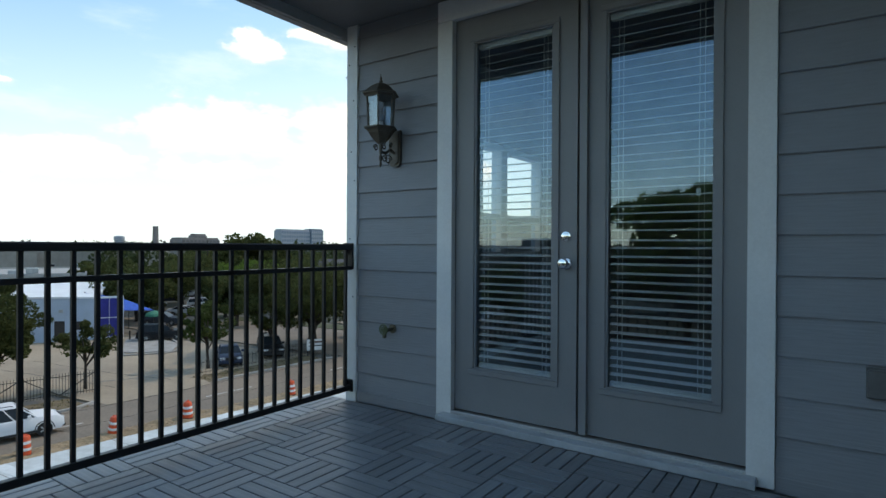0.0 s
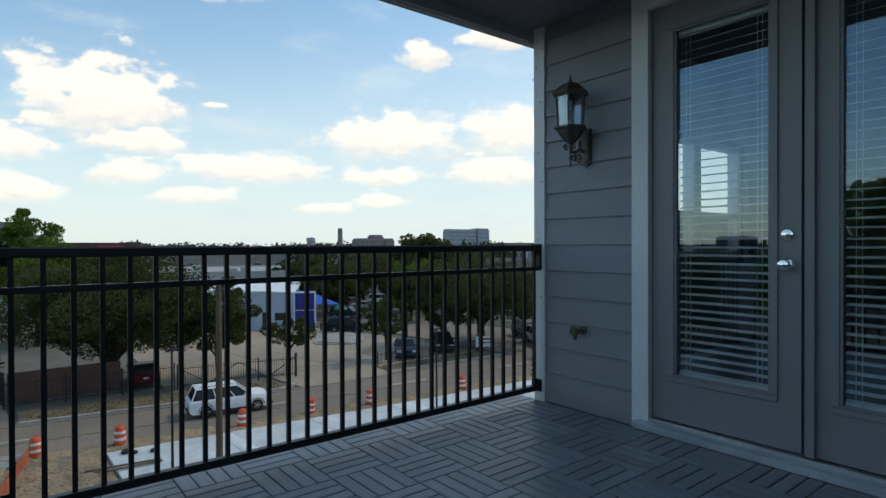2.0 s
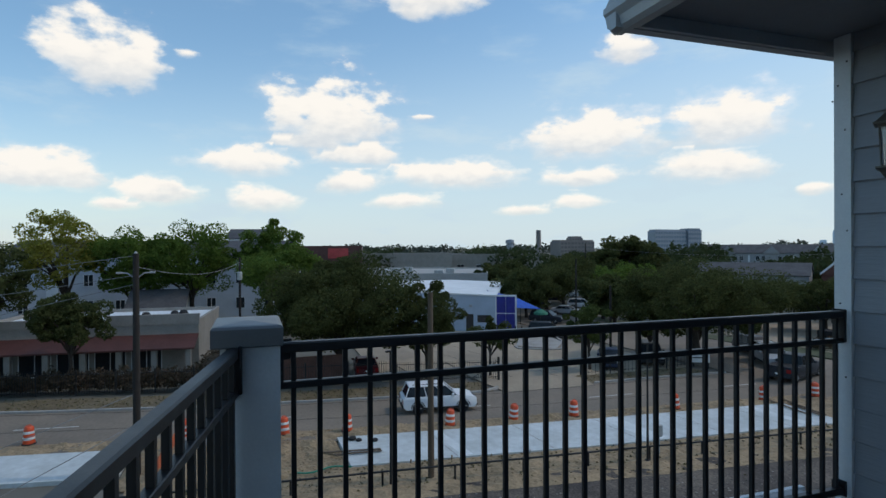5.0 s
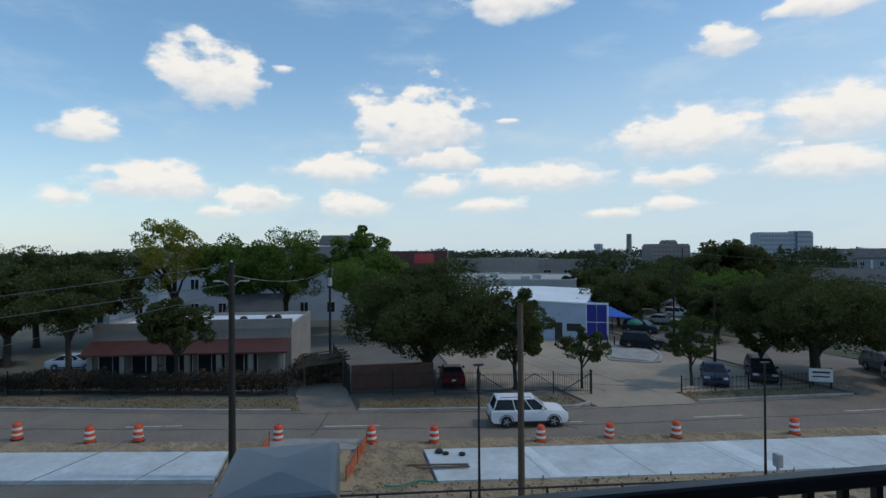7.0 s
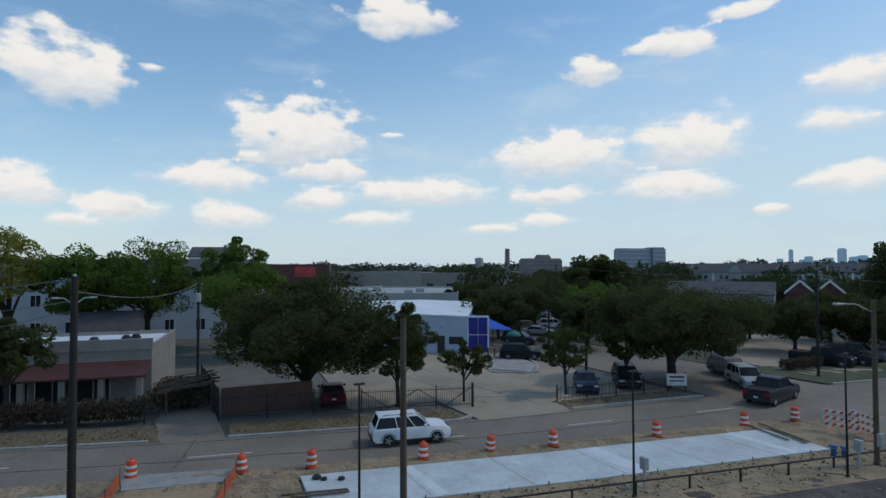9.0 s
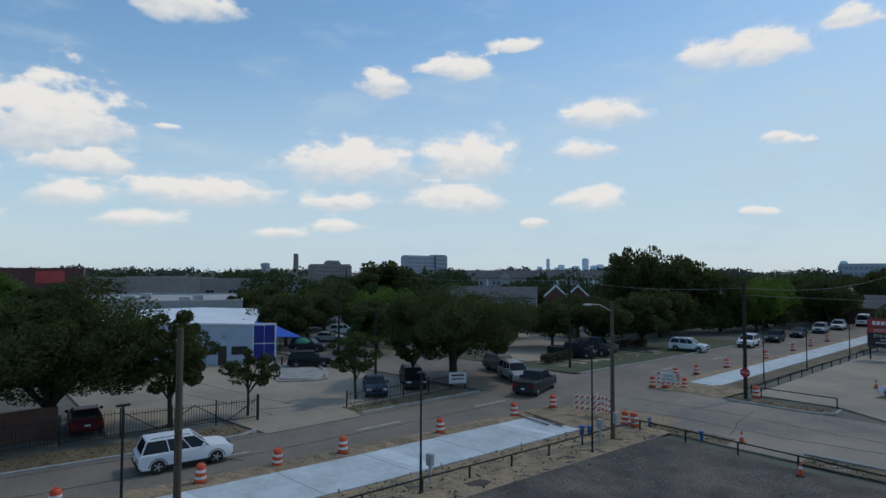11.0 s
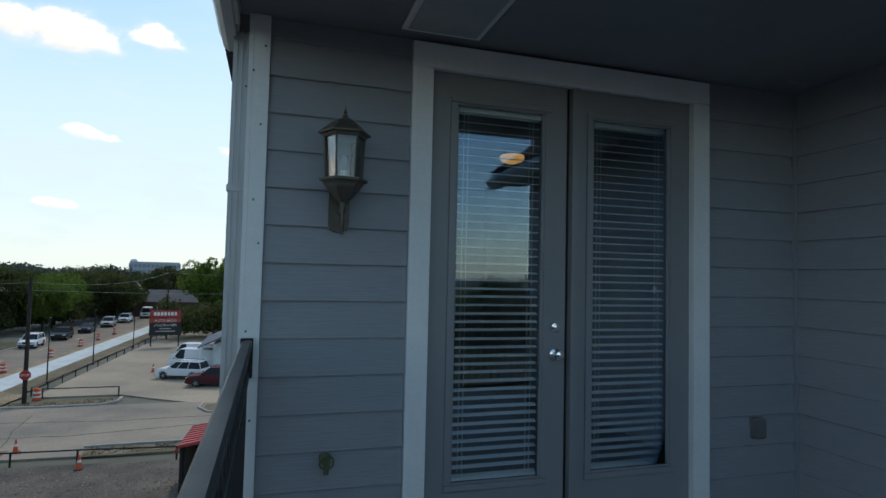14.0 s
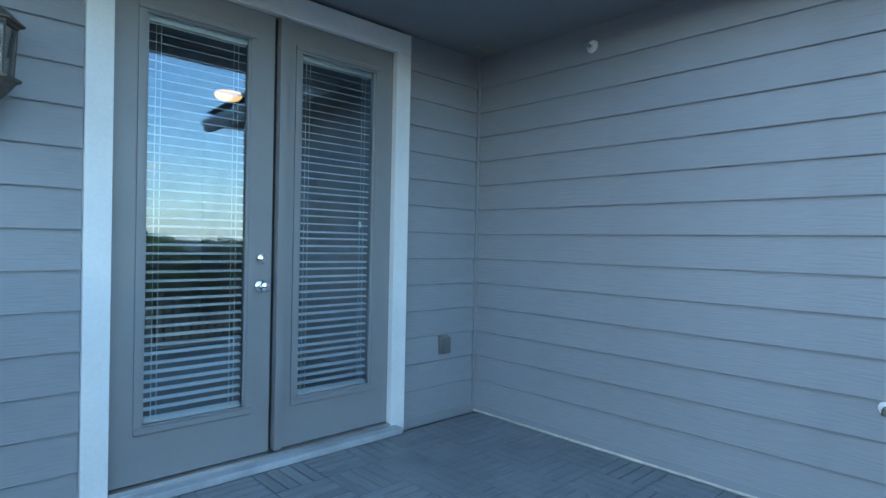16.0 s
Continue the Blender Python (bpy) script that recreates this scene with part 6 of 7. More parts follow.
for y in (-1.4, 1.6):
    part("beam", Mesh().box(-2.4, y - 0.05, 1.66 + 0.15 * y, 2.4, y + 0.05, 1.8 + 0.15 * y), M_WOODPOLE, perg)

# the blue and white building
bb = thing("play_centre", "pale blue metal building with deep blue panels", "building", pose(-61.2, 26.0, G, 0, 0, 62))
part("wall", Mesh().prism([(-22, 0), (0, 0), (0, 4.3), (-9, 4.6), (-22, 4.3)], 0.0, 26, "y"), M_WHITEWALL, bb)
part("roof", Mesh().prism([(0.1, 4.32), (-9, 4.65), (-22, 4.35), (-22, 4.5), (-9, 4.82), (0.1, 4.5)], -0.15, 26.2, "y"), M_WHITEROOF, bb, "white sloped metal roof")
for k in range(2):
    for j in range(2):
        part("blue_panel", Mesh().box(0.15 + k * 1.15, -0.06, 0.2 + j * 2.1, 1.25 + k * 1.15, 0.04, 2.2 + j * 2.1, 0.02), M_BLUEP, bb, "deep blue square panel")
part("panel_frame", Mesh().box(0.0, -0.02, 0, 2.6, 0.3, 4.5), M_TRIM, bb)
for x, z, w, h in ((-3.6, 0.0, 0.9, 2.1), (-2.2, 1.1, 1.7, 0.9), (-7, 1.1, 1.4, 1.0)):
    part("window", Mesh().box(x, -0.04, z, x + w, 0.04, z + h), M_WIN, bb)
part("wall_lamp", Mesh().box(-3.2, -0.25, 3.0, -2.85, 0, 3.3, 0.03), M_PLASTIC, bb)
sail = thing("shade_sail", "blue cloth shade sail on posts in the yard", "shade sail", pose(-62.8, 28.8, G, 0, 0, 0) @ Matrix.Diagonal((0.75, 0.6, 1, 1)))
part("cloth", Mesh().add([(-5, -2.5, 4.6), (3.5, -1.5, 3.0), (4.0, 4.5, 2.7), (-4, 5, 3.2), (0, 1.2, 4.0), (-5, -2.5, 4.55), (3.5, -1.5, 2.95), (4.0, 4.5, 2.65), (-4, 5, 3.15), (0, 1.2, 3.95)], [(0, 1, 4), (1, 2, 4), (2, 3, 4), (3, 0, 4), (6, 5, 9), (7, 6, 9), (8, 7, 9), (5, 8, 9), (0, 5, 6, 1), (1, 6, 7, 2), (2, 7, 8, 3), (3, 8, 5, 0)]), M_BLUESAIL, sail)
for x, y, z in ((-5, -2.5, 4.7), (3.5, -1.5, 3.1), (4, 4.5, 2.8), (-4, 5, 3.3)):
    part("post", Mesh().tube([(x, y, 0), (x, y, z)], 0.06, 6), M_IRON, sail)
umb = thing("parasol", "green round parasol over a play table", "parasol", pose(-59.4, 31.3, G))
part("pole", Mesh().tube([(0, 0, 0), (0, 0, 2.4)], 0.04, 6), M_IRON, umb)
part("canopy", Mesh().lathe([(0.9, 2.1), (0.8, 2.35), (0.4, 2.6), (0.03, 2.7)], 12), mat("green canopy", (0.03, 0.20, 0.12), 0.7), umb)
for k in range(9):
    solid("bollard", Mesh().lathe([(0.09, 0), (0.09, 1.0), (0.05, 1.06)], 8, (-58.6 + k * 0.55, 26.6 + k * 0.55, G)), M_IRON, "black steel bollard in front of the building", "bollard", group="bollards")

# blocks beyond
house("warehouse", "long cream flat-roofed warehouse behind the blue building", -98.4, 17.4, 66, 44, 30, 5.4, M_CREAMWALL, mat("pale gravel roof", (0.40, 0.39, 0.37), 0.9, vary=0.12, grain=3, bump=0.2, stains=0.1, amount=0.25), 0, [(17 - k * 6, 3.4, 1.2, 0.8) for k in range(6)])
for k in range(8):
    solid("roof_vent", Mesh().box(-0.8, -0.6, 0, 0.8, 0.6, 0.7 + 0.15 * (k % 3), 0.1), M_PLASTIC, "grey roof ventilation unit", "vent", group="roof units").matrix_world = pose(-106 - 4 * (k % 3) + 1.4 * k, 12 + k * 3.2, G + 5.455, 0, 0, 66)
house("storage_building", "pale low storage building", -190, 66, 70, 70, 30, 7.5, M_CREAM, M_GREYB, 0, [(-30 + k * 7, 1, 2.5, 3) for k in range(9)])
red = house("red_store", "low store with a dark roof and red front", -172, 8, 78, 46, 30, 10.6, M_REDROOF, M_SHINGLE, 0, [(-12 + k * 5, 1, 3.5, 3) for k in range(4)])
part("red_band", Mesh().box(13, -0.3, 7.2, 19, 0, 10.2), M_REDMETAL, red)
house("low_shops", "row of pale low shops", -185, 45, 75, 40, 20, 8.0, M_CREAM, M_GREYB, 0, [(-16 + k * 4.5, 1, 3, 2.5) for k in range(8)])
house("apartment_block", "grey apartment building behind the trees", -92, -16, 84, 40, 14, 9.3, M_PALEWALL, M_SHINGLE, 2.2, [(-17 + k * 4.2, z, 1.2, 1.6) for k in range(9) for z in (1.2, 5.0)])
house("white_house", "white two-storey house far behind the trees", -128, -2, 80, 9, 9, 12.5, M_WHITEROOF, M_SHINGLE, 2, [(-2.5, 9, 1, 1.4), (1.5, 9, 1, 1.4)])
house("garage", "small gabled garage behind the shop", -72, -13, 88, 6, 7, 3.4, M_GREYB, M_SHINGLE, 1.8, [(2.5, 1.2, 1.2, 1.2)])
house("side_house", "pale house behind dark trees", -94, -33, 80, 9, 9, 8.4, M_WHITEROOF, M_SHINGLE, 2.0, [(-4, 1.2, 1.4, 1.4), (3, 1.2, 1.4, 1.4)])
# townhouses
for k in range(5):
    a = -44 + k * 3.5
    d = 232.0
    t = house("townhouse", "grey townhouse with a steep dark gabled roof", d * math.sin(radians(a)), d * math.cos(radians(a)), -a - 0 + 0, 14.4, 11, 7.6, M_GREYB, M_SHINGLE, 3.0, [(-4.5, 4.9, 1.1, 1.6), (-2.6, 4.9, 1.1, 1.6), (2.6, 4.9, 1.1, 1.6), (4.5, 4.9, 1.1, 1.6)])
    part("dormer", Mesh().prism([(-2.6, 7.5), (0, 10.2), (2.6, 7.5)], -0.5, 5.0, "y"), M_GREYB, t)
    part("downpipe", Mesh().box(6.7, -0.15, 3.0, 7.3, 0.0, 7.0), M_TRIM, t)
for a, w in ((-35.74, 4.9), (-33.57, 4.9)):
    d = 128.0
    c = house("brick_hall", "brick hall with white edged zigzag gables", d * math.sin(radians(a)), d * math.cos(radians(a)), -a, w, 16, 4.6, M_BRICK, M_SHINGLE, 0)
    part("gable", Mesh().prism([(-w / 2, 4.6), (0, 7.0), (w / 2, 4.6)], -0.2, 12, "y"), M_BRICK, c)
    part("white_edge", Mesh().prism([(-w / 2 - 0.2, 4.55), (0, 7.05), (w / 2 + 0.2, 4.55), (w / 2 + 0.2, 5.0), (0, 7.55), (-w / 2 - 0.2, 5.0)], -0.5, 0.3, "y"), M_TRIM, c)
house("white_villa", "white square villa with arched windows", -154, 182, 41, 9.2, 10, 6.4, M_WHITEROOF, M_WHITEROOF, 1.0, [(-3.6 + k * 1.45, 4.0, 0.7, 1.5) for k in range(6)])
house("long_bungalow", "low dark roofed bungalow along the street", -24, 138, -8, 22, 12, 3.2, M_BRICK, M_SHINGLE, 2.4, [(-6, 1, 2, 1.3), (3, 1, 2, 1.3)])
house("side_bungalow", "low grey house with a shingle roof", -92, 101, 35, 22, 14, 4.0, M_GREYB, M_SHINGLE, 2.4, [(-6, 1, 2, 1.3), (3, 1, 2, 1.3)])
office = thing("sales_office", "small white cottage with a blue grey porch roof", "building", pose(-5.2, 58.6, G))
part("wall", Mesh().box(0.8, 0.5, 0, 9, 8, 3.0), M_WHITEROOF, office)
part("roof", Mesh().prism([(-0.6, 2.75), (-0.5, 2.9), (3.2, 4.7), (9.5, 5.2), (9.5, 4.9), (3.2, 4.4)], -1.0, 8.5, "y"), mat("blue grey shingles", (0.12, 0.145, 0.18), 0.85, vary=0.2, grain=6, bump=0.3), office)
part("gable", Mesh().prism([(1.0, 2.95), (3.2, 4.35), (9, 4.85), (9, 2.95)], 0.5, 0.62, "y"), M_WHITEROOF, office)
for y in (-0.8, 2.5, 5.5):
    part("porch_post", Mesh().box(-0.4, y - 0.06, 0, -0.28, y + 0.06, 2.8), M_TRIM, office)
for z in (0.35, 1.0):
    part("porch_rail", Mesh().box(-0.37, -0.8, z, -0.31, 5.5, z + 0.07), M_TRIM, office)
bal = Mesh().box(-0.36, -0.7, 0.4, -0.32, -0.66, 1.0).data("baluster", M_TRIM)
for k in range(24):
    part("baluster", bal, M_TRIM, office).matrix_basis = pose(0, k * 0.26, 0)
part("window", Mesh().box(0.75, 2, 1.0, 0.8, 3.2, 2.2), M_WIN, office)
house("pale_shed", "plain white shed behind the cottage", 3, 75, 0, 8, 8, 5.5, M_WHITEROOF, M_GREYB, 1.6)
# sign of the sales lot
sg = thing("lot_sign", "tall black and red sign of the car sales lot", "sign", pose(-12.3, 82.5, G, 0, 0, 8))
for x in (-1.7, 1.7):
    part("post", Mesh().box(x - 0.09, -0.05, 0, x + 0.09, 0.09, 5.0), M_IRON, sg)
part("board", Mesh().box(-1.95, -0.14, 1.5, 1.95, -0.051, 4.95, 0.02), mat("black sign board", (0.012, 0.012, 0.014), 0.5), sg)
part("red_panel", Mesh().box(-1.9, -0.165, 3.95, 1.9, -0.141, 4.9), mat("sign red", (0.40, 0.03, 0.025), 0.5), sg)
part("red_panel", Mesh().box(-1.9, -0.165, 3.25, 1.9, -0.141, 3.85), mat("sign orange red", (0.42, 0.055, 0.03), 0.5), sg)
for k in range(7):
    part("name_bar", Mesh().box(-1.45 + k * 0.42, -0.175, 4.2, -1.14 + k * 0.42, -0.166, 4.65), M_WHITEBAND, sg)
text("AUTO SALES", 0.46, M_WHITEBAND, sg, pose(0, -0.17, 3.38, 90))
text("(713) 862-9500", 0.44, M_WHITEBAND, sg, pose(0, -0.15, 2.75, 90))
for z, w in ((2.35, 1.4), (2.0, 2.4)):
    part("small_print", Mesh().box(-w / 2, -0.15, z, w / 2, -0.141, z + 0.14), M_PLASTIC, sg)
sg2 = thing("lot_notice", "white notice board on two posts by the oak", "sign", pose(-35.9, 33.4, G, 0, 0, 62))
for x in (-0.7, 0.7):
    part("post", Mesh().box(x - 0.05, -0.05, 0, x + 0.05, 0.05, 1.6), M_IRON, sg2)
nb = part("board", Mesh().box(-0.8, -0.09, 0.5, 0.8, -0.051, 1.5, 0.01), M_WHITEBAND, sg2)
part("text_bar", Mesh().box(-0.6, -0.097, 1.15, 0.6, -0.091, 1.3), M_REDROOF, nb)
part("text_bar", Mesh().box(-0.6, -0.097, 0.85, 0.6, -0.091, 0.95), M_IRON, nb)
shed = thing("red_roof_shelter", "small dark shelter with a red ribbed metal roof", "shelter", pose(-3.3, 26.2, G, 0, 0, -4))
rf = Mesh().prism([(-0.2, 2.05), (0.0, 2.35), (1.6, 2.6), (3.4, 2.6), (3.4, 2.5), (1.6, 2.5), (0.0, 2.25), (-0.12, 2.0)], -0.3, 3.2, "y")
part("roof", rf, M_REDMETAL, shed)
for k in range(9):
    part("rib", Mesh().prism([(-0.2, 2.09), (0.0, 2.39), (1.6, 2.64), (3.4, 2.64), (3.4, 2.6), (1.6, 2.6), (0.0, 2.35), (-0.2, 2.05)], -0.28 + k * 0.42, -0.23 + k * 0.42, "y"), M_REDMETAL, shed)
part("wall", Mesh().box(0.1, 0.1, 0, 0.25, 2.9, 2.2).box(0.25, 2.75, 0, 3.2, 2.9, 2.2), M_DARKPOLE, shed)
for y in (0.0, 2.9):
    part("post", Mesh().box(0.0, y, 0, 0.12, y + 0.12, 2.25), M_IRON, shed)

# far offices and skyline
def tower_block(name, label, x, y, turn, w, d, h, wall, glass_mat, nx, nz, z=G):
    b = thing(name, label, "building", pose(x, y, z, 0, 0, turn))
    part("wall", Mesh().box(-w / 2, 0, 0, w / 2, d, h), wall, b)
    part("roof", Mesh().box(-w / 2 + 1, 1, h + 0.01, w / 2 - 1, d - 1, h + 1.5), wall, b)
    win = Mesh().box(-0.36 * w / nx, -0.15, -0.28 * h / nz, 0.36 * w / nx, 0.1, 0.28 * h / nz).data("window", glass_mat)
    for i in range(nx):
        for j in range(nz):
            part("window", win, glass_mat, b).matrix_basis = pose(-w / 2 + (i + 0.5) * w / nx, 0, (j + 0.5) * h / nz)
    return b


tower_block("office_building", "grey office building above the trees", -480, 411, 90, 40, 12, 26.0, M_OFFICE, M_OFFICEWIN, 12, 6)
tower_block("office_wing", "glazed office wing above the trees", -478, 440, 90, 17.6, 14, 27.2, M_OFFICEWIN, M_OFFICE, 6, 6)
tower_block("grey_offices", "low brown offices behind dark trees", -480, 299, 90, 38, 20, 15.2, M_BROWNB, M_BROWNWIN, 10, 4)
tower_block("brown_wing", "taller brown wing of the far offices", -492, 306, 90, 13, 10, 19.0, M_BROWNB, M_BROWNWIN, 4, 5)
solid("chimney_stack", Mesh().tube([(-450, 240, G), (-450, 240, 16)], [2.6, 2.1], 12), M_BROWNB, "tall thin dark chimney stack", "chimney")
solid("water_tower", Mesh().lathe([(3.4, 0), (3.4, 13), (4, 13.5), (4, 16.5), (1.5, 17.3)], 12, (-480, 226, G)), M_OFFICE, "pale water tank on the horizon", "tank")
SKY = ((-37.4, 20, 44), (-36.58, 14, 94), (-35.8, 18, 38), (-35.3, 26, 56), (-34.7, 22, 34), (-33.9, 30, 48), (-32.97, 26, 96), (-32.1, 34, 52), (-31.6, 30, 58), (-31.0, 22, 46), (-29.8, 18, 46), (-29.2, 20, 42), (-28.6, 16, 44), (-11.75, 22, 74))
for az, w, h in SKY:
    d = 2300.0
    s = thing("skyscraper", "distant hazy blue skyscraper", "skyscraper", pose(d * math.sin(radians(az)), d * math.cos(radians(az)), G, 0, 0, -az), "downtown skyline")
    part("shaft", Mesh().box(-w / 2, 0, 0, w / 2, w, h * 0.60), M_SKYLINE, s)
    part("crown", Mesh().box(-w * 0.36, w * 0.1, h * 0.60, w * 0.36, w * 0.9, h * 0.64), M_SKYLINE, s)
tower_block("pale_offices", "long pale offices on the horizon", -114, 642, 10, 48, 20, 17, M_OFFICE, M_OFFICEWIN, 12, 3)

# ---- vehicles ----
def paint(name, color):
    return mat(name, color, 0.42, 0.0, spec=0.2, vary=0.02, grain=30, bump=0, stains=1.5, amount=0.08, coat=0.05)


M_CARGLASS = mat("car glass", (0.02, 0.024, 0.028), 0.1, spec=0.2, vary=0.02, grain=3, bump=0)
M_HEADL = mat("headlight glass", (0.7, 0.72, 0.74), 0.1, vary=0.02, grain=10, bump=0)
M_TAILL = mat("tail light red", (0.35, 0.01, 0.01), 0.2, vary=0.02, grain=10, bump=0)
SHAPES = {
    "suv": (4.75, 1.92, 1.72, 1.02, [(-2.36, 0.45), (-2.38, 0.95), (-2.25, 1.06), (0.95, 1.06), (2.0, 0.98), (2.32, 0.82), (2.37, 0.45), (2.2, 0.28), (-2.2, 0.28)], (-2.22, 1.15, -1.95, 0.35)),
    "sedan": (4.75, 1.82, 1.45, 0.92, [(-2.36, 0.42), (-2.36, 0.85), (-2.2, 0.98), (-1.5, 1.0), (0.95, 0.98), (2.05, 0.86), (2.32, 0.70), (2.37, 0.40), (2.2, 0.24), (-2.2, 0.24)], (-1.75, 1.15, -1.0, 0.25)),
    "pickup": (5.75, 1.98, 1.88, 1.14, [(-2.86, 0.55), (-2.88, 1.12), (-2.8, 1.18), (1.2, 1.18), (2.45, 1.12), (2.82, 0.95), (2.87, 0.5), (2.7, 0.38), (-2.7, 0.38)], (-0.85, 1.4, -0.7, 0.75)),
    "van": (5.5, 2.0, 2.25, 1.18, [(-2.74, 0.45), (-2.76, 1.2), (-2.7, 1.25), (1.9, 1.25), (2.4, 1.12), (2.7, 0.9), (2.75, 0.45), (2.6, 0.3), (-2.6, 0.3)], (-2.72, 2.1, -2.66, 1.45)),
}


def vehicle(shape, color, label, x, y, heading, name):
    """A road vehicle; local x points forward."""
    L0, W, H, belt, outline, (a0, a1, b0, b1) = SHAPES[shape]
    v = thing(name, label, "car", pose(x, y, G + 0.015, 0, 0, heading), "vehicles")
    pm = paint(label, color)
    sh = lambda f, dz: [(u * f, z if z < 0.5 else z - dz) for u, z in outline]
    rings = []
    for yy, f, dz in ((-W / 2, 0.975, 0.06), (-W / 2 + 0.05, 0.995, 0.0), (W / 2 - 0.05, 0.995, 0.0), (W / 2, 0.975, 0.06)):
        rings.append([(u, yy, z) for u, z in sh(f, dz)])
    part("body", Mesh().loft(rings), pm, v, "", True)
    zb = max(z for u, z in outline) - 0.03
    wi, wt = W / 2 - 0.06, W / 2 - 0.24
    gh = Mesh().loft([[(a0, -wi, zb), (a1, -wi, zb), (a1, wi, zb), (a0, wi, zb)], [(b0, -wt, H - 0.06), (b1, -wt, H - 0.06), (b1, wt, H - 0.06), (b0, wt, H - 0.06)]])
    if shape == "van":
        part("cargo_body", Mesh().loft([[(a0, -wi - 0.02, zb), (0.9, -wi - 0.02, zb), (0.9, wi + 0.02, zb), (a0, wi + 0.02, zb)], [(b0, -wt - 0.05, H - 0.03), (0.85, -wt - 0.05, H - 0.03), (0.85, wt + 0.05, H - 0.03), (b0, wt + 0.05, H - 0.03)]]), pm, v)
    part("greenhouse", gh, M_CARGLASS, v, "dark tinted windows")
    part("roof", Mesh().loft([[(b0 - 0.03, -wt - 0.03, H - 0.07), (b1 + 0.03, -wt - 0.03, H - 0.07), (b1 + 0.03, wt + 0.03, H - 0.07), (b0 - 0.03, wt + 0.03, H - 0.07)], [(b0 + 0.02, -wt, H - 0.02), (b1 - 0.05, -wt, H - 0.02), (b1 - 0.05, wt, H - 0.02), (b0 + 0.02, wt, H - 0.02)], [(b0 + 0.2, -wt + 0.15, H), (b1 - 0.2, -wt + 0.15, H), (b1 - 0.2, wt - 0.15, H), (b0 + 0.2, wt - 0.15, H)]]), pm, v)
    for s in (-1, 1):
        for f in (0.0, 0.40, 0.72, 1.0):
            xb, xt = a0 + (a1 - a0) * f, b0 + (b1 - b0) * f
            part("pillar", Mesh().tube([(xb, s * (wi + 0.006), zb - 0.02), (xt, s * (wt + 0.006), H - 0.05)], 0.035 if f in (0.0, 1.0) else 0.028, 5), pm, v)
        part("mirror", Mesh().box(a1 - 0.45, min(s * (wi + 0.05), s * (wi + 0.25)), zb + 0.02, a1 - 0.3, max(s * (wi + 0.05), s * (wi + 0.25)), zb + 0.2, 0.03), pm, v)
        part("headlight", Mesh().box(L0 / 2 - 0.30, min(s * 0.45, s * (W / 2 - 0.06)), zb - 0.34, L0 / 2 - 0.03, max(s * 0.45, s * (W / 2 - 0.06)), zb - 0.17, 0.03), M_HEADL, v)
        part("tail_light", Mesh().box(-L0 / 2 - 0.0, min(s * 0.62, s * (W / 2 - 0.05)), zb - 0.36, -L0 / 2 + 0.14, max(s * 0.62, s * (W / 2 - 0.05)), zb - 0.08, 0.02), M_TAILL, v)
        part("sill", Mesh().box(-L0 / 2 + 1.2, min(s * (W / 2 - 0.04), s * (W / 2 + 0.012)), 0.28, L0 / 2 - 1.25, max(s * (W / 2 - 0.04), s * (W / 2 + 0.012)), 0.40), M_RUBBER, v)
        for wx in (-L0 / 2 + 0.95, L0 / 2 - 0.92):
            rad = 0.37 if shape != "sedan" else 0.33
            ty = part("wheel", Mesh().lathe([(rad * 0.62, -0.11), (rad * 0.95, -0.11), (rad, -0.08), (rad, 0.08), (rad * 0.95, 0.11), (rad * 0.62, 0.11)], 20), M_RUBBER, v, "", True)
            ty.matrix_basis = pose(wx, s * (W / 2 - 0.10), rad, 90, 0, 0)
            rim = Mesh().lathe([(rad * 0.60, -0.09), (rad * 0.63, 0.09)], 16)
            for k in range(5):
                a = k * 2 * math.pi / 5
                rim.box(-0.03, -0.03, -0.115, 0.03, 0.03, 0.115)
                rim.tube([(0, 0, -0.10), (rad * 0.6 * math.cos(a), rad * 0.6 * math.sin(a), -0.10)], 0.035, 4)
                rim.tube([(0, 0, 0.10), (rad * 0.6 * math.cos(a), rad * 0.6 * math.sin(a), 0.10)], 0.035, 4)
            part("rim", rim, M_PLASTIC, ty)
            part("wheel_arch", Mesh().tube([(wx + (rad + 0.06) * math.cos(k * math.pi / 10), s * (W / 2 - 0.012), rad + (rad + 0.05) * math.sin(k * math.pi / 10)) for k in range(11)], 0.03, 5), M_RUBBER, v)
    part("grille", Mesh().box(L0 / 2 - 0.09, -0.42, zb - 0.40, L0 / 2 - 0.01, 0.42, zb - 0.16, 0.02), M_IRON, v)
    part("bumper", Mesh().box(L0 / 2 - 0.25, -W / 2 + 0.08, 0.34, L0 / 2 + 0.03, W / 2 - 0.08, 0.52, 0.04), M_RUBBER if shape in ("suv", "van") else pm, v)
    part("bumper", Mesh().box(-L0 / 2 - 0.05, -W / 2 + 0.08, 0.38, -L0 / 2 + 0.2, W / 2 - 0.08, 0.56, 0.04), M_RUBBER if shape in ("suv", "van") else pm, v)
    part("number_plate", Mesh().box(-L0 / 2 - 0.065, -0.16, 0.62, -L0 / 2 - 0.02, 0.16, 0.74), M_WHITEBAND, v)
    if shape == "pickup":
        part("bed_liner", Mesh().box(-L0 / 2 + 0.12, -W / 2 + 0.14, 1.10, -0.92, W / 2 - 0.14, 1.187), M_RUBBER, v, "black open load bed")
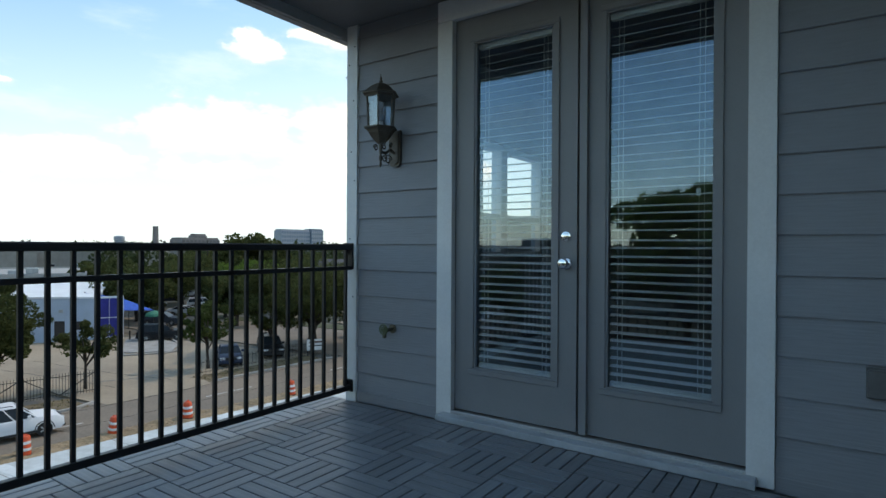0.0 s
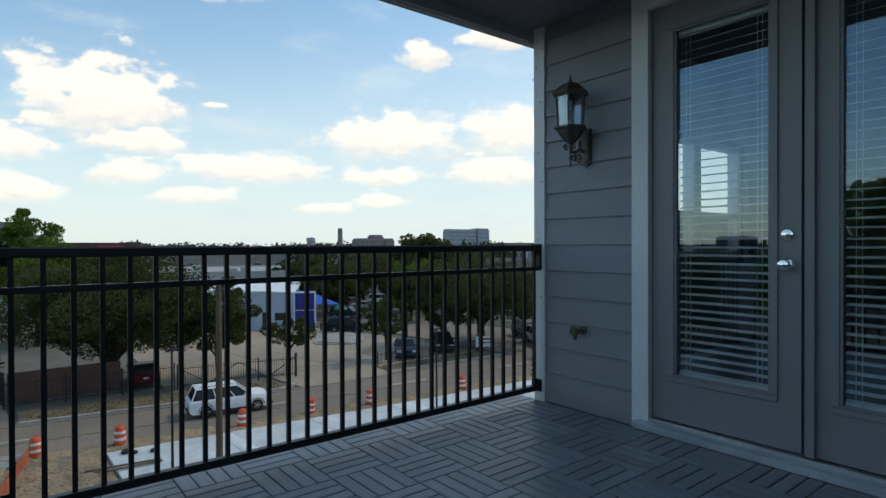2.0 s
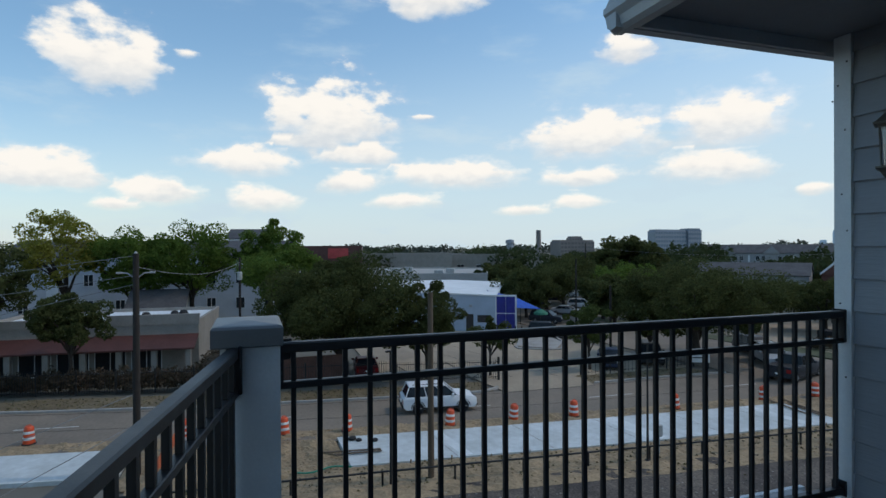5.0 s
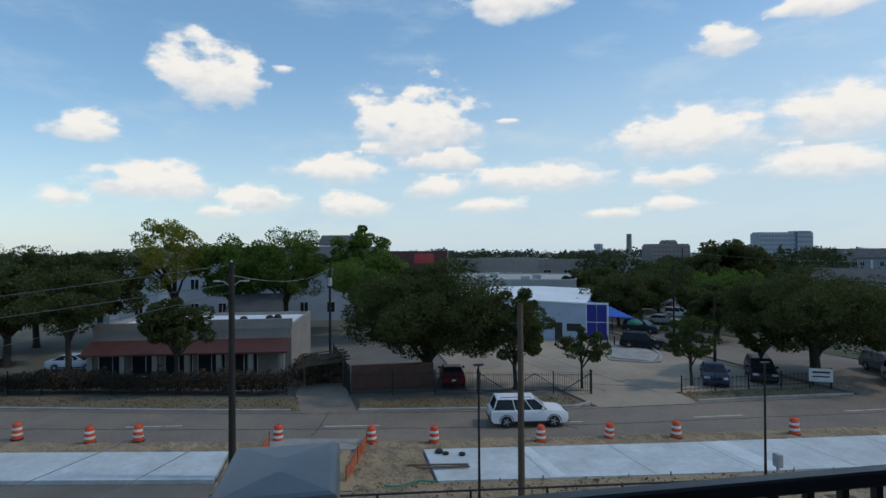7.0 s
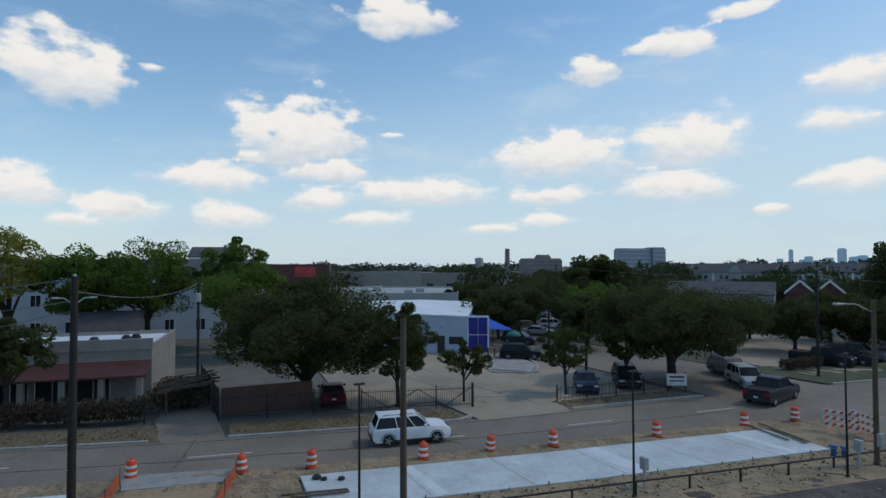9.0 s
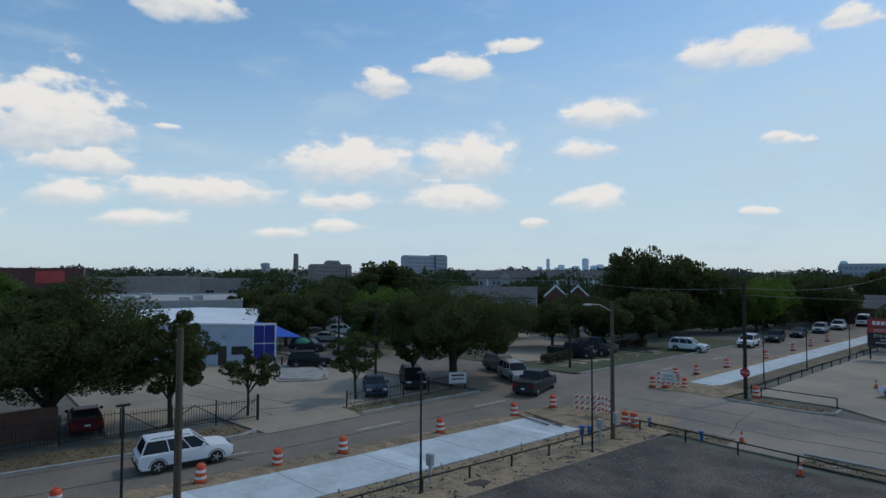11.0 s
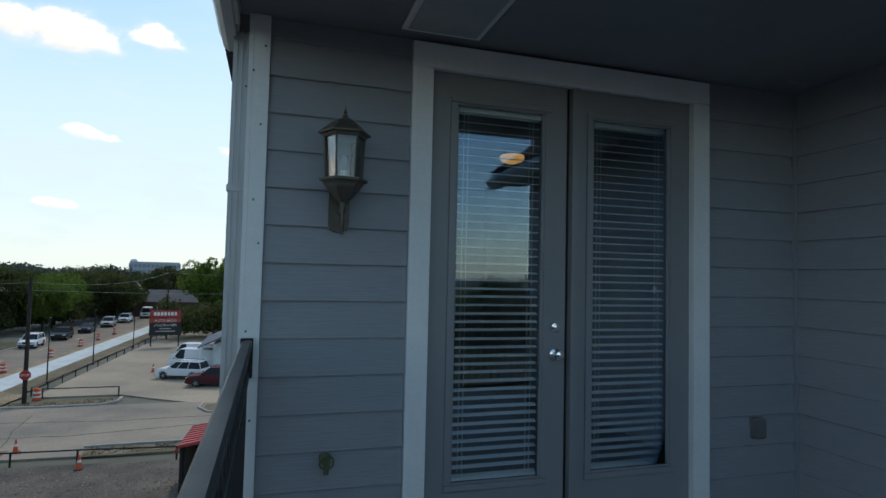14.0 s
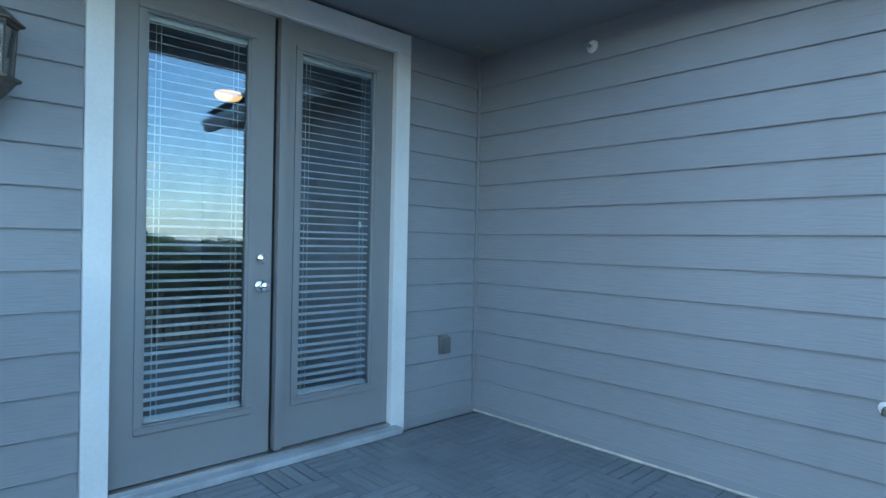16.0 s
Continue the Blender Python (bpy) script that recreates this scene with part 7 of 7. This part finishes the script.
        part("bed_rail", Mesh().box(-L0 / 2 + 0.02, -W / 2 + 0.02, 1.16, -0.9, -W / 2 + 0.13, 1.24, 0.02).box(-L0 / 2 + 0.02, W / 2 - 0.13, 1.16, -0.9, W / 2 - 0.02, 1.24, 0.02).box(-L0 / 2, -W / 2 + 0.13, 1.16, -L0 / 2 + 0.1, W / 2 - 0.13, 1.24, 0.02), pm, v)
    if shape == "suv":
        for s in (-1, 1):
            part("roof_rack", Mesh().tube([(b0 + 0.2, s * (wt - 0.1), H + 0.01), (b0 + 0.3, s * (wt - 0.1), H + 0.05), (b1 - 0.3, s * (wt - 0.1), H + 0.05), (b1 - 0.2, s * (wt - 0.1), H + 0.01)], 0.018, 5), M_RUBBER, v)
    return v


WHITE, SILVER, DARK, BLACK, RED, GREYC = (0.72, 0.73, 0.74), (0.38, 0.40, 0.42), (0.03, 0.034, 0.042), (0.012, 0.013, 0.015), (0.10, 0.012, 0.015), (0.10, 0.105, 0.11)
vehicle("pickup", DARK, "dark grey crew cab pickup on the street", -30.6, 37.8, 106, "pickup_truck")
vehicle("suv", WHITE, "white sport utility car on the street", -32.2, 8.6, 82, "suv")
vehicle("suv", SILVER, "silver sport utility car waiting at the corner", -35.2, 40.6, -30, "suv")
vehicle("suv", GREYC, "grey sport utility car behind the silver one", -39.0, 43.2, -14, "suv")
vehicle("sedan", (0.03, 0.045, 0.085), "dark blue sedan parked beside the fence", -39.6, 27.0, -32, "sedan")
vehicle("suv", BLACK, "black car parked below the oak", -39.6, 31.3, -32, "suv")
vehicle("suv", BLACK, "black sport utility car outside the blue building", -55.3, 29.9, 60, "suv")
vehicle("sedan", RED, "dark red car parked behind the fence", -44.0, 6.3, 172, "sedan")
vehicle("sedan", (0.45, 0.52, 0.60), "pale blue sedan beside the shop", -56.5, -26.5, 80, "sedan")
vehicle("suv", (0.14, 0.03, 0.025), "dark red wagon beside the shop", -60, -37, 80, "suv")
vehicle("suv", WHITE, "white sport utility car turning out of a lot", -32.0, 73.0, 8, "suv")
vehicle("suv", WHITE, "white sport utility car parked on the lot", -6.9, 57.2, 158, "suv")
vehicle("van", WHITE, "white van parked on the sales lot", -6.2, 62.0, 158, "van")
vehicle("van", WHITE, "white work van parked on the sales lot", -6.6, 66.6, 158, "van")
vehicle("suv", (0.085, 0.01, 0.015), "dark red wagon beside the cottage", -3.7, 53.0, 172, "suv")
vehicle("pickup", BLACK, "black pickup parked behind the hedge", -39.5, 57.0, 20, "pickup_truck")
vehicle("suv", BLACK, "black car parked behind the hedge", -38.8, 60.2, 20, "suv")
vehicle("pickup", GREYC, "grey pickup parked behind the hedge", -40.2, 63.5, 20, "pickup_truck")
for k, (x, y, s, c, nm) in enumerate(((-28.2, 84, "suv", WHITE, "white car in the far queue"), (-27.4, 93, "suv", BLACK, "black car in the far queue"), (-26.8, 103, "sedan", DARK, "dark car in the far queue"), (-26.0, 113, "suv", SILVER, "silver car in the far queue"), (-25.2, 122, "suv", WHITE, "white car further along the queue"), (-23.5, 134, "van", WHITE, "white lorry at the end of the queue"))):
    vehicle(s, c, nm, x, y, -86, "car")
for k in range(8):
    vehicle("sedan" if k % 2 else "suv", (DARK, SILVER, WHITE, BLACK)[k % 4], "car parked far off among the trees", -66 - 6.5 * k, 36 + 3.0 * k + (k % 3) * 4, 40 + 9 * k, "car")

# ---- siding boards ----
def lap_board(ln, h):
    """One lapped board along x, thicker at its lower edge, with an eased lip."""
    return Mesh().prism([(0.011, 0.009), (-0.004, 0.009), (-0.006, 0.0), (-0.0105, 0.0), (-0.0125, 0.004), (0.0035, h), (0.011, h)], 0, ln, "x")


def boards(wall, start, length, turn, cuts, lines):
    for k, z in enumerate([lines[0] - 0.1755] + lines):
        top = z + 0.186
        if CEIL - z < 0.07:
            continue
        if CEIL - top < 0.06:
            top = CEIL - 0.002
        edges = [0.0] + [c for c in cuts(k) if 0.2 < c < length - 0.2] + [length]
        for a, b in zip(edges, edges[1:]):
            key = (round(b - a, 3), round(top - z, 3))
            if key not in BOARD:
                BOARD[key] = lap_board(b - a - 0.002, top - z).data("siding_board", M_SIDING)
            o = part("siding_board", BOARD[key], M_SIDING, wall)
            o.matrix_basis = pose(start[0], start[1], z, 0, 0, turn) @ pose(a + 0.001, 0, 0)


BOARD = {}
boards(wall_n, (0.001, 0), 0.683, 0, lambda k: [], LINES)
boards(wall_n, (2.493, 0), EAST - 0.023 - 2.493, 0, lambda k: [], EAST_LINES)
boards(wall_e, (EAST, -0.023), 3.72, -90, lambda k: [], EAST_LINES)

# ---- deck tiles ----
TILE, SL = 0.285, 0.285 / 4
slat_mesh = Mesh().box(-0.1405, -SL / 2 + 0.003, -0.022, 0.1405, SL / 2 - 0.003, 0.0, 0.0022).data("deck_slat", M_TILE)
floor_ob = bpy.data.objects["floor"]
rest = Mesh()
count = 0
for i in range(13):
    for j in range(14):
        cx, cy = -0.285 + TILE * (i + 0.5), -0.08 - TILE * (j - 0.5)
        edge = -3.30 - 0.172 * (cx - 0.0) + 0.02
        if cx > EAST - 0.05 or cy - TILE / 2 < edge or cy > 0:
            continue
        if cx < 0.03 and cy < -2.86:
            continue
        across = (i + j) % 2
        for k in range(4):
            off = -TILE / 2 + SL * (k + 0.5)
            at = pose(cx, cy, 0, 0, 0, 90) @ pose(0, off, 0) if across else pose(cx, cy + off, 0)
            if cx + TILE / 2 > EAST - 0.03 and not across:
                continue
            if cy + TILE / 2 > -0.005 and across:
                continue
            if 0.70 < cx < 2.48 and (at.translation.y > -0.10):
                continue
            if cy + TILE / 2 > 0 and at.translation.y + SL / 2 > -0.016:
                continue
            if count < 300 and cx < 2.0 and cy > -2.45:
                part("deck_slat", slat_mesh, M_TILE, floor_ob).matrix_basis = at
                count += 1
            else:
                n0 = [at @ v.co for v in slat_mesh.vertices]
                rest.add(n0, [tuple(p.vertices) for p in slat_mesh.polygons])
o = part("deck_slats", rest, M_TILE, floor_ob)
o["kind"] = "stuff"

# ---- loose stones, clods and tufts ----
def scatter(name, label, spots, sizes, material, seed, tall=0.6):
    """Many small broken lumps, joined in one."""
    rng = np.random.default_rng(seed)
    base = np.array([(1, 0, 0), (-0.5, 0.87, 0), (-0.5, -0.87, 0), (0.1, 0.1, 1), (-0.3, 0.2, -0.4)], dtype=float)
    tri = np.array([(0, 1, 3), (1, 2, 3), (2, 0, 3), (1, 0, 4), (2, 1, 4), (0, 2, 4)])
    vs, fs = [], []
    for n, (x, y, z) in enumerate(spots):
        size = rng.uniform(*sizes)
        a = rng.uniform(0, 6.28)
        p = base * rng.uniform(0.6, 1.3, size=(5, 3)) * np.array([size, size, size * tall])
        vs.append(np.column_stack([p[:, 0] * math.cos(a) - p[:, 1] * math.sin(a) + x, p[:, 0] * math.sin(a) + p[:, 1] * math.cos(a) + y, p[:, 2] + z]))
        fs.append(tri + n * 5)
    me = bpy.data.meshes.new(name)
    me.from_pydata(np.concatenate(vs).tolist(), [], np.concatenate(fs).tolist())
    me.materials.append(material)
    return tagged(new(name, me), label, name.replace("_", " "), "", "stuff")


rg = random.Random(31)
M_PEBBLE = mat("pale gravel", (0.26, 0.235, 0.205), 0.9, vary=0.3, grain=20, bump=0.2, island=0.6)
M_CLOD = mat("dry earth clods", (0.31, 0.225, 0.135), 0.95, vary=0.3, grain=20, bump=0.4, island=0.55)
M_TUFT = mat("dry grass tufts", (0.135, 0.112, 0.052), 0.95, vary=0.3, grain=20, bump=0.3, island=0.6)
spots = []
while len(spots) < 4200:
    x, y = rg.uniform(-21, 8), rg.uniform(4, 32)
    if x > -20.6 + (y - 4) * 0.075 and noise.noise(Vector((x * 0.23, y * 0.23, 2))) + rg.uniform(-0.35, 0.35) > 0.12:
        spots.append((x, y, G + 0.018))
scatter("loose_gravel", "pale loose gravel strewn over the asphalt yard", spots, (0.025, 0.075), M_PEBBLE, 1)
spots = []
for k in range(2600):
    y = rg.uniform(-22, 34)
    spots.append((near_x(y) + rg.uniform(-1.75, -0.05), y, G + 0.06))
for k in range(1500):
    y = rg.uniform(-8.3, 1.4)
    x = near_x(y) + rg.uniform(0, 5.0)
    if not -6.6 < y < -1.9:
        spots.append((x, y, G + 0.07))
for k in range(1600):
    y = rg.uniform(-6, 34)
    spots.append((near_x(y) + rg.uniform(4.3, 8.0), y, G + 0.07))
for k in range(900):
    spots.append((rg.gauss(-21.5, 2.6), rg.gauss(35.0, 1.1), G + 0.04))
scatter("earth_clods", "crumbled dry earth clods along the roadworks", spots, (0.02, 0.085), M_CLOD, 2, 0.35)
spots = []
for k in range(900):
    y = rg.uniform(-6, 34)
    spots.append((near_x(y) + 4.4 + abs(rg.gauss(0, 1.5)), y, G + 0.08))
for y0, y1, w in ((-40, -5.6, 3.2), (-1.3, 13.6, 3.0), (22, 32.6, 2.4)):
    for k in range(int((y1 - y0) * 38)):
        y = rg.uniform(y0, y1)
        spots.append((far_x(y) - rg.uniform(0.2, w), y, G + 0.06))
for x0, y0, x1, y1 in ((-17.6, 47.0, -10.8, 48.7), (-9.0, 33.5, -3.6, 34.9), (-18.4, 34.0, -13.4, 35.2)):
    for k in range(260):
        spots.append((rg.uniform(x0, x1), rg.uniform(y0, y1), G + 0.05))
scatter("grass_tufts", "dry brown grass tufts on the verges", spots, (0.035, 0.095), M_TUFT, 3, 0.8)

# ---- the street lies turned a little against the house ----
TURN = pose(0.3, -2.8, 0, 0, 0, 0.75) @ pose(-0.3, 2.8, 0)
FAR = ("backdrop_clouds", "office_building", "office_wing", "grey_offices", "brown_wing", "chimney_stack", "water_tower", "skyscraper", "pale_offices")
for ob in SITE + [ob for ob in scene.objects if ob not in HOUSE]:
    if ob.parent is None and not ob.name.startswith(FAR):
        ob.matrix_basis = TURN @ ob.matrix_basis
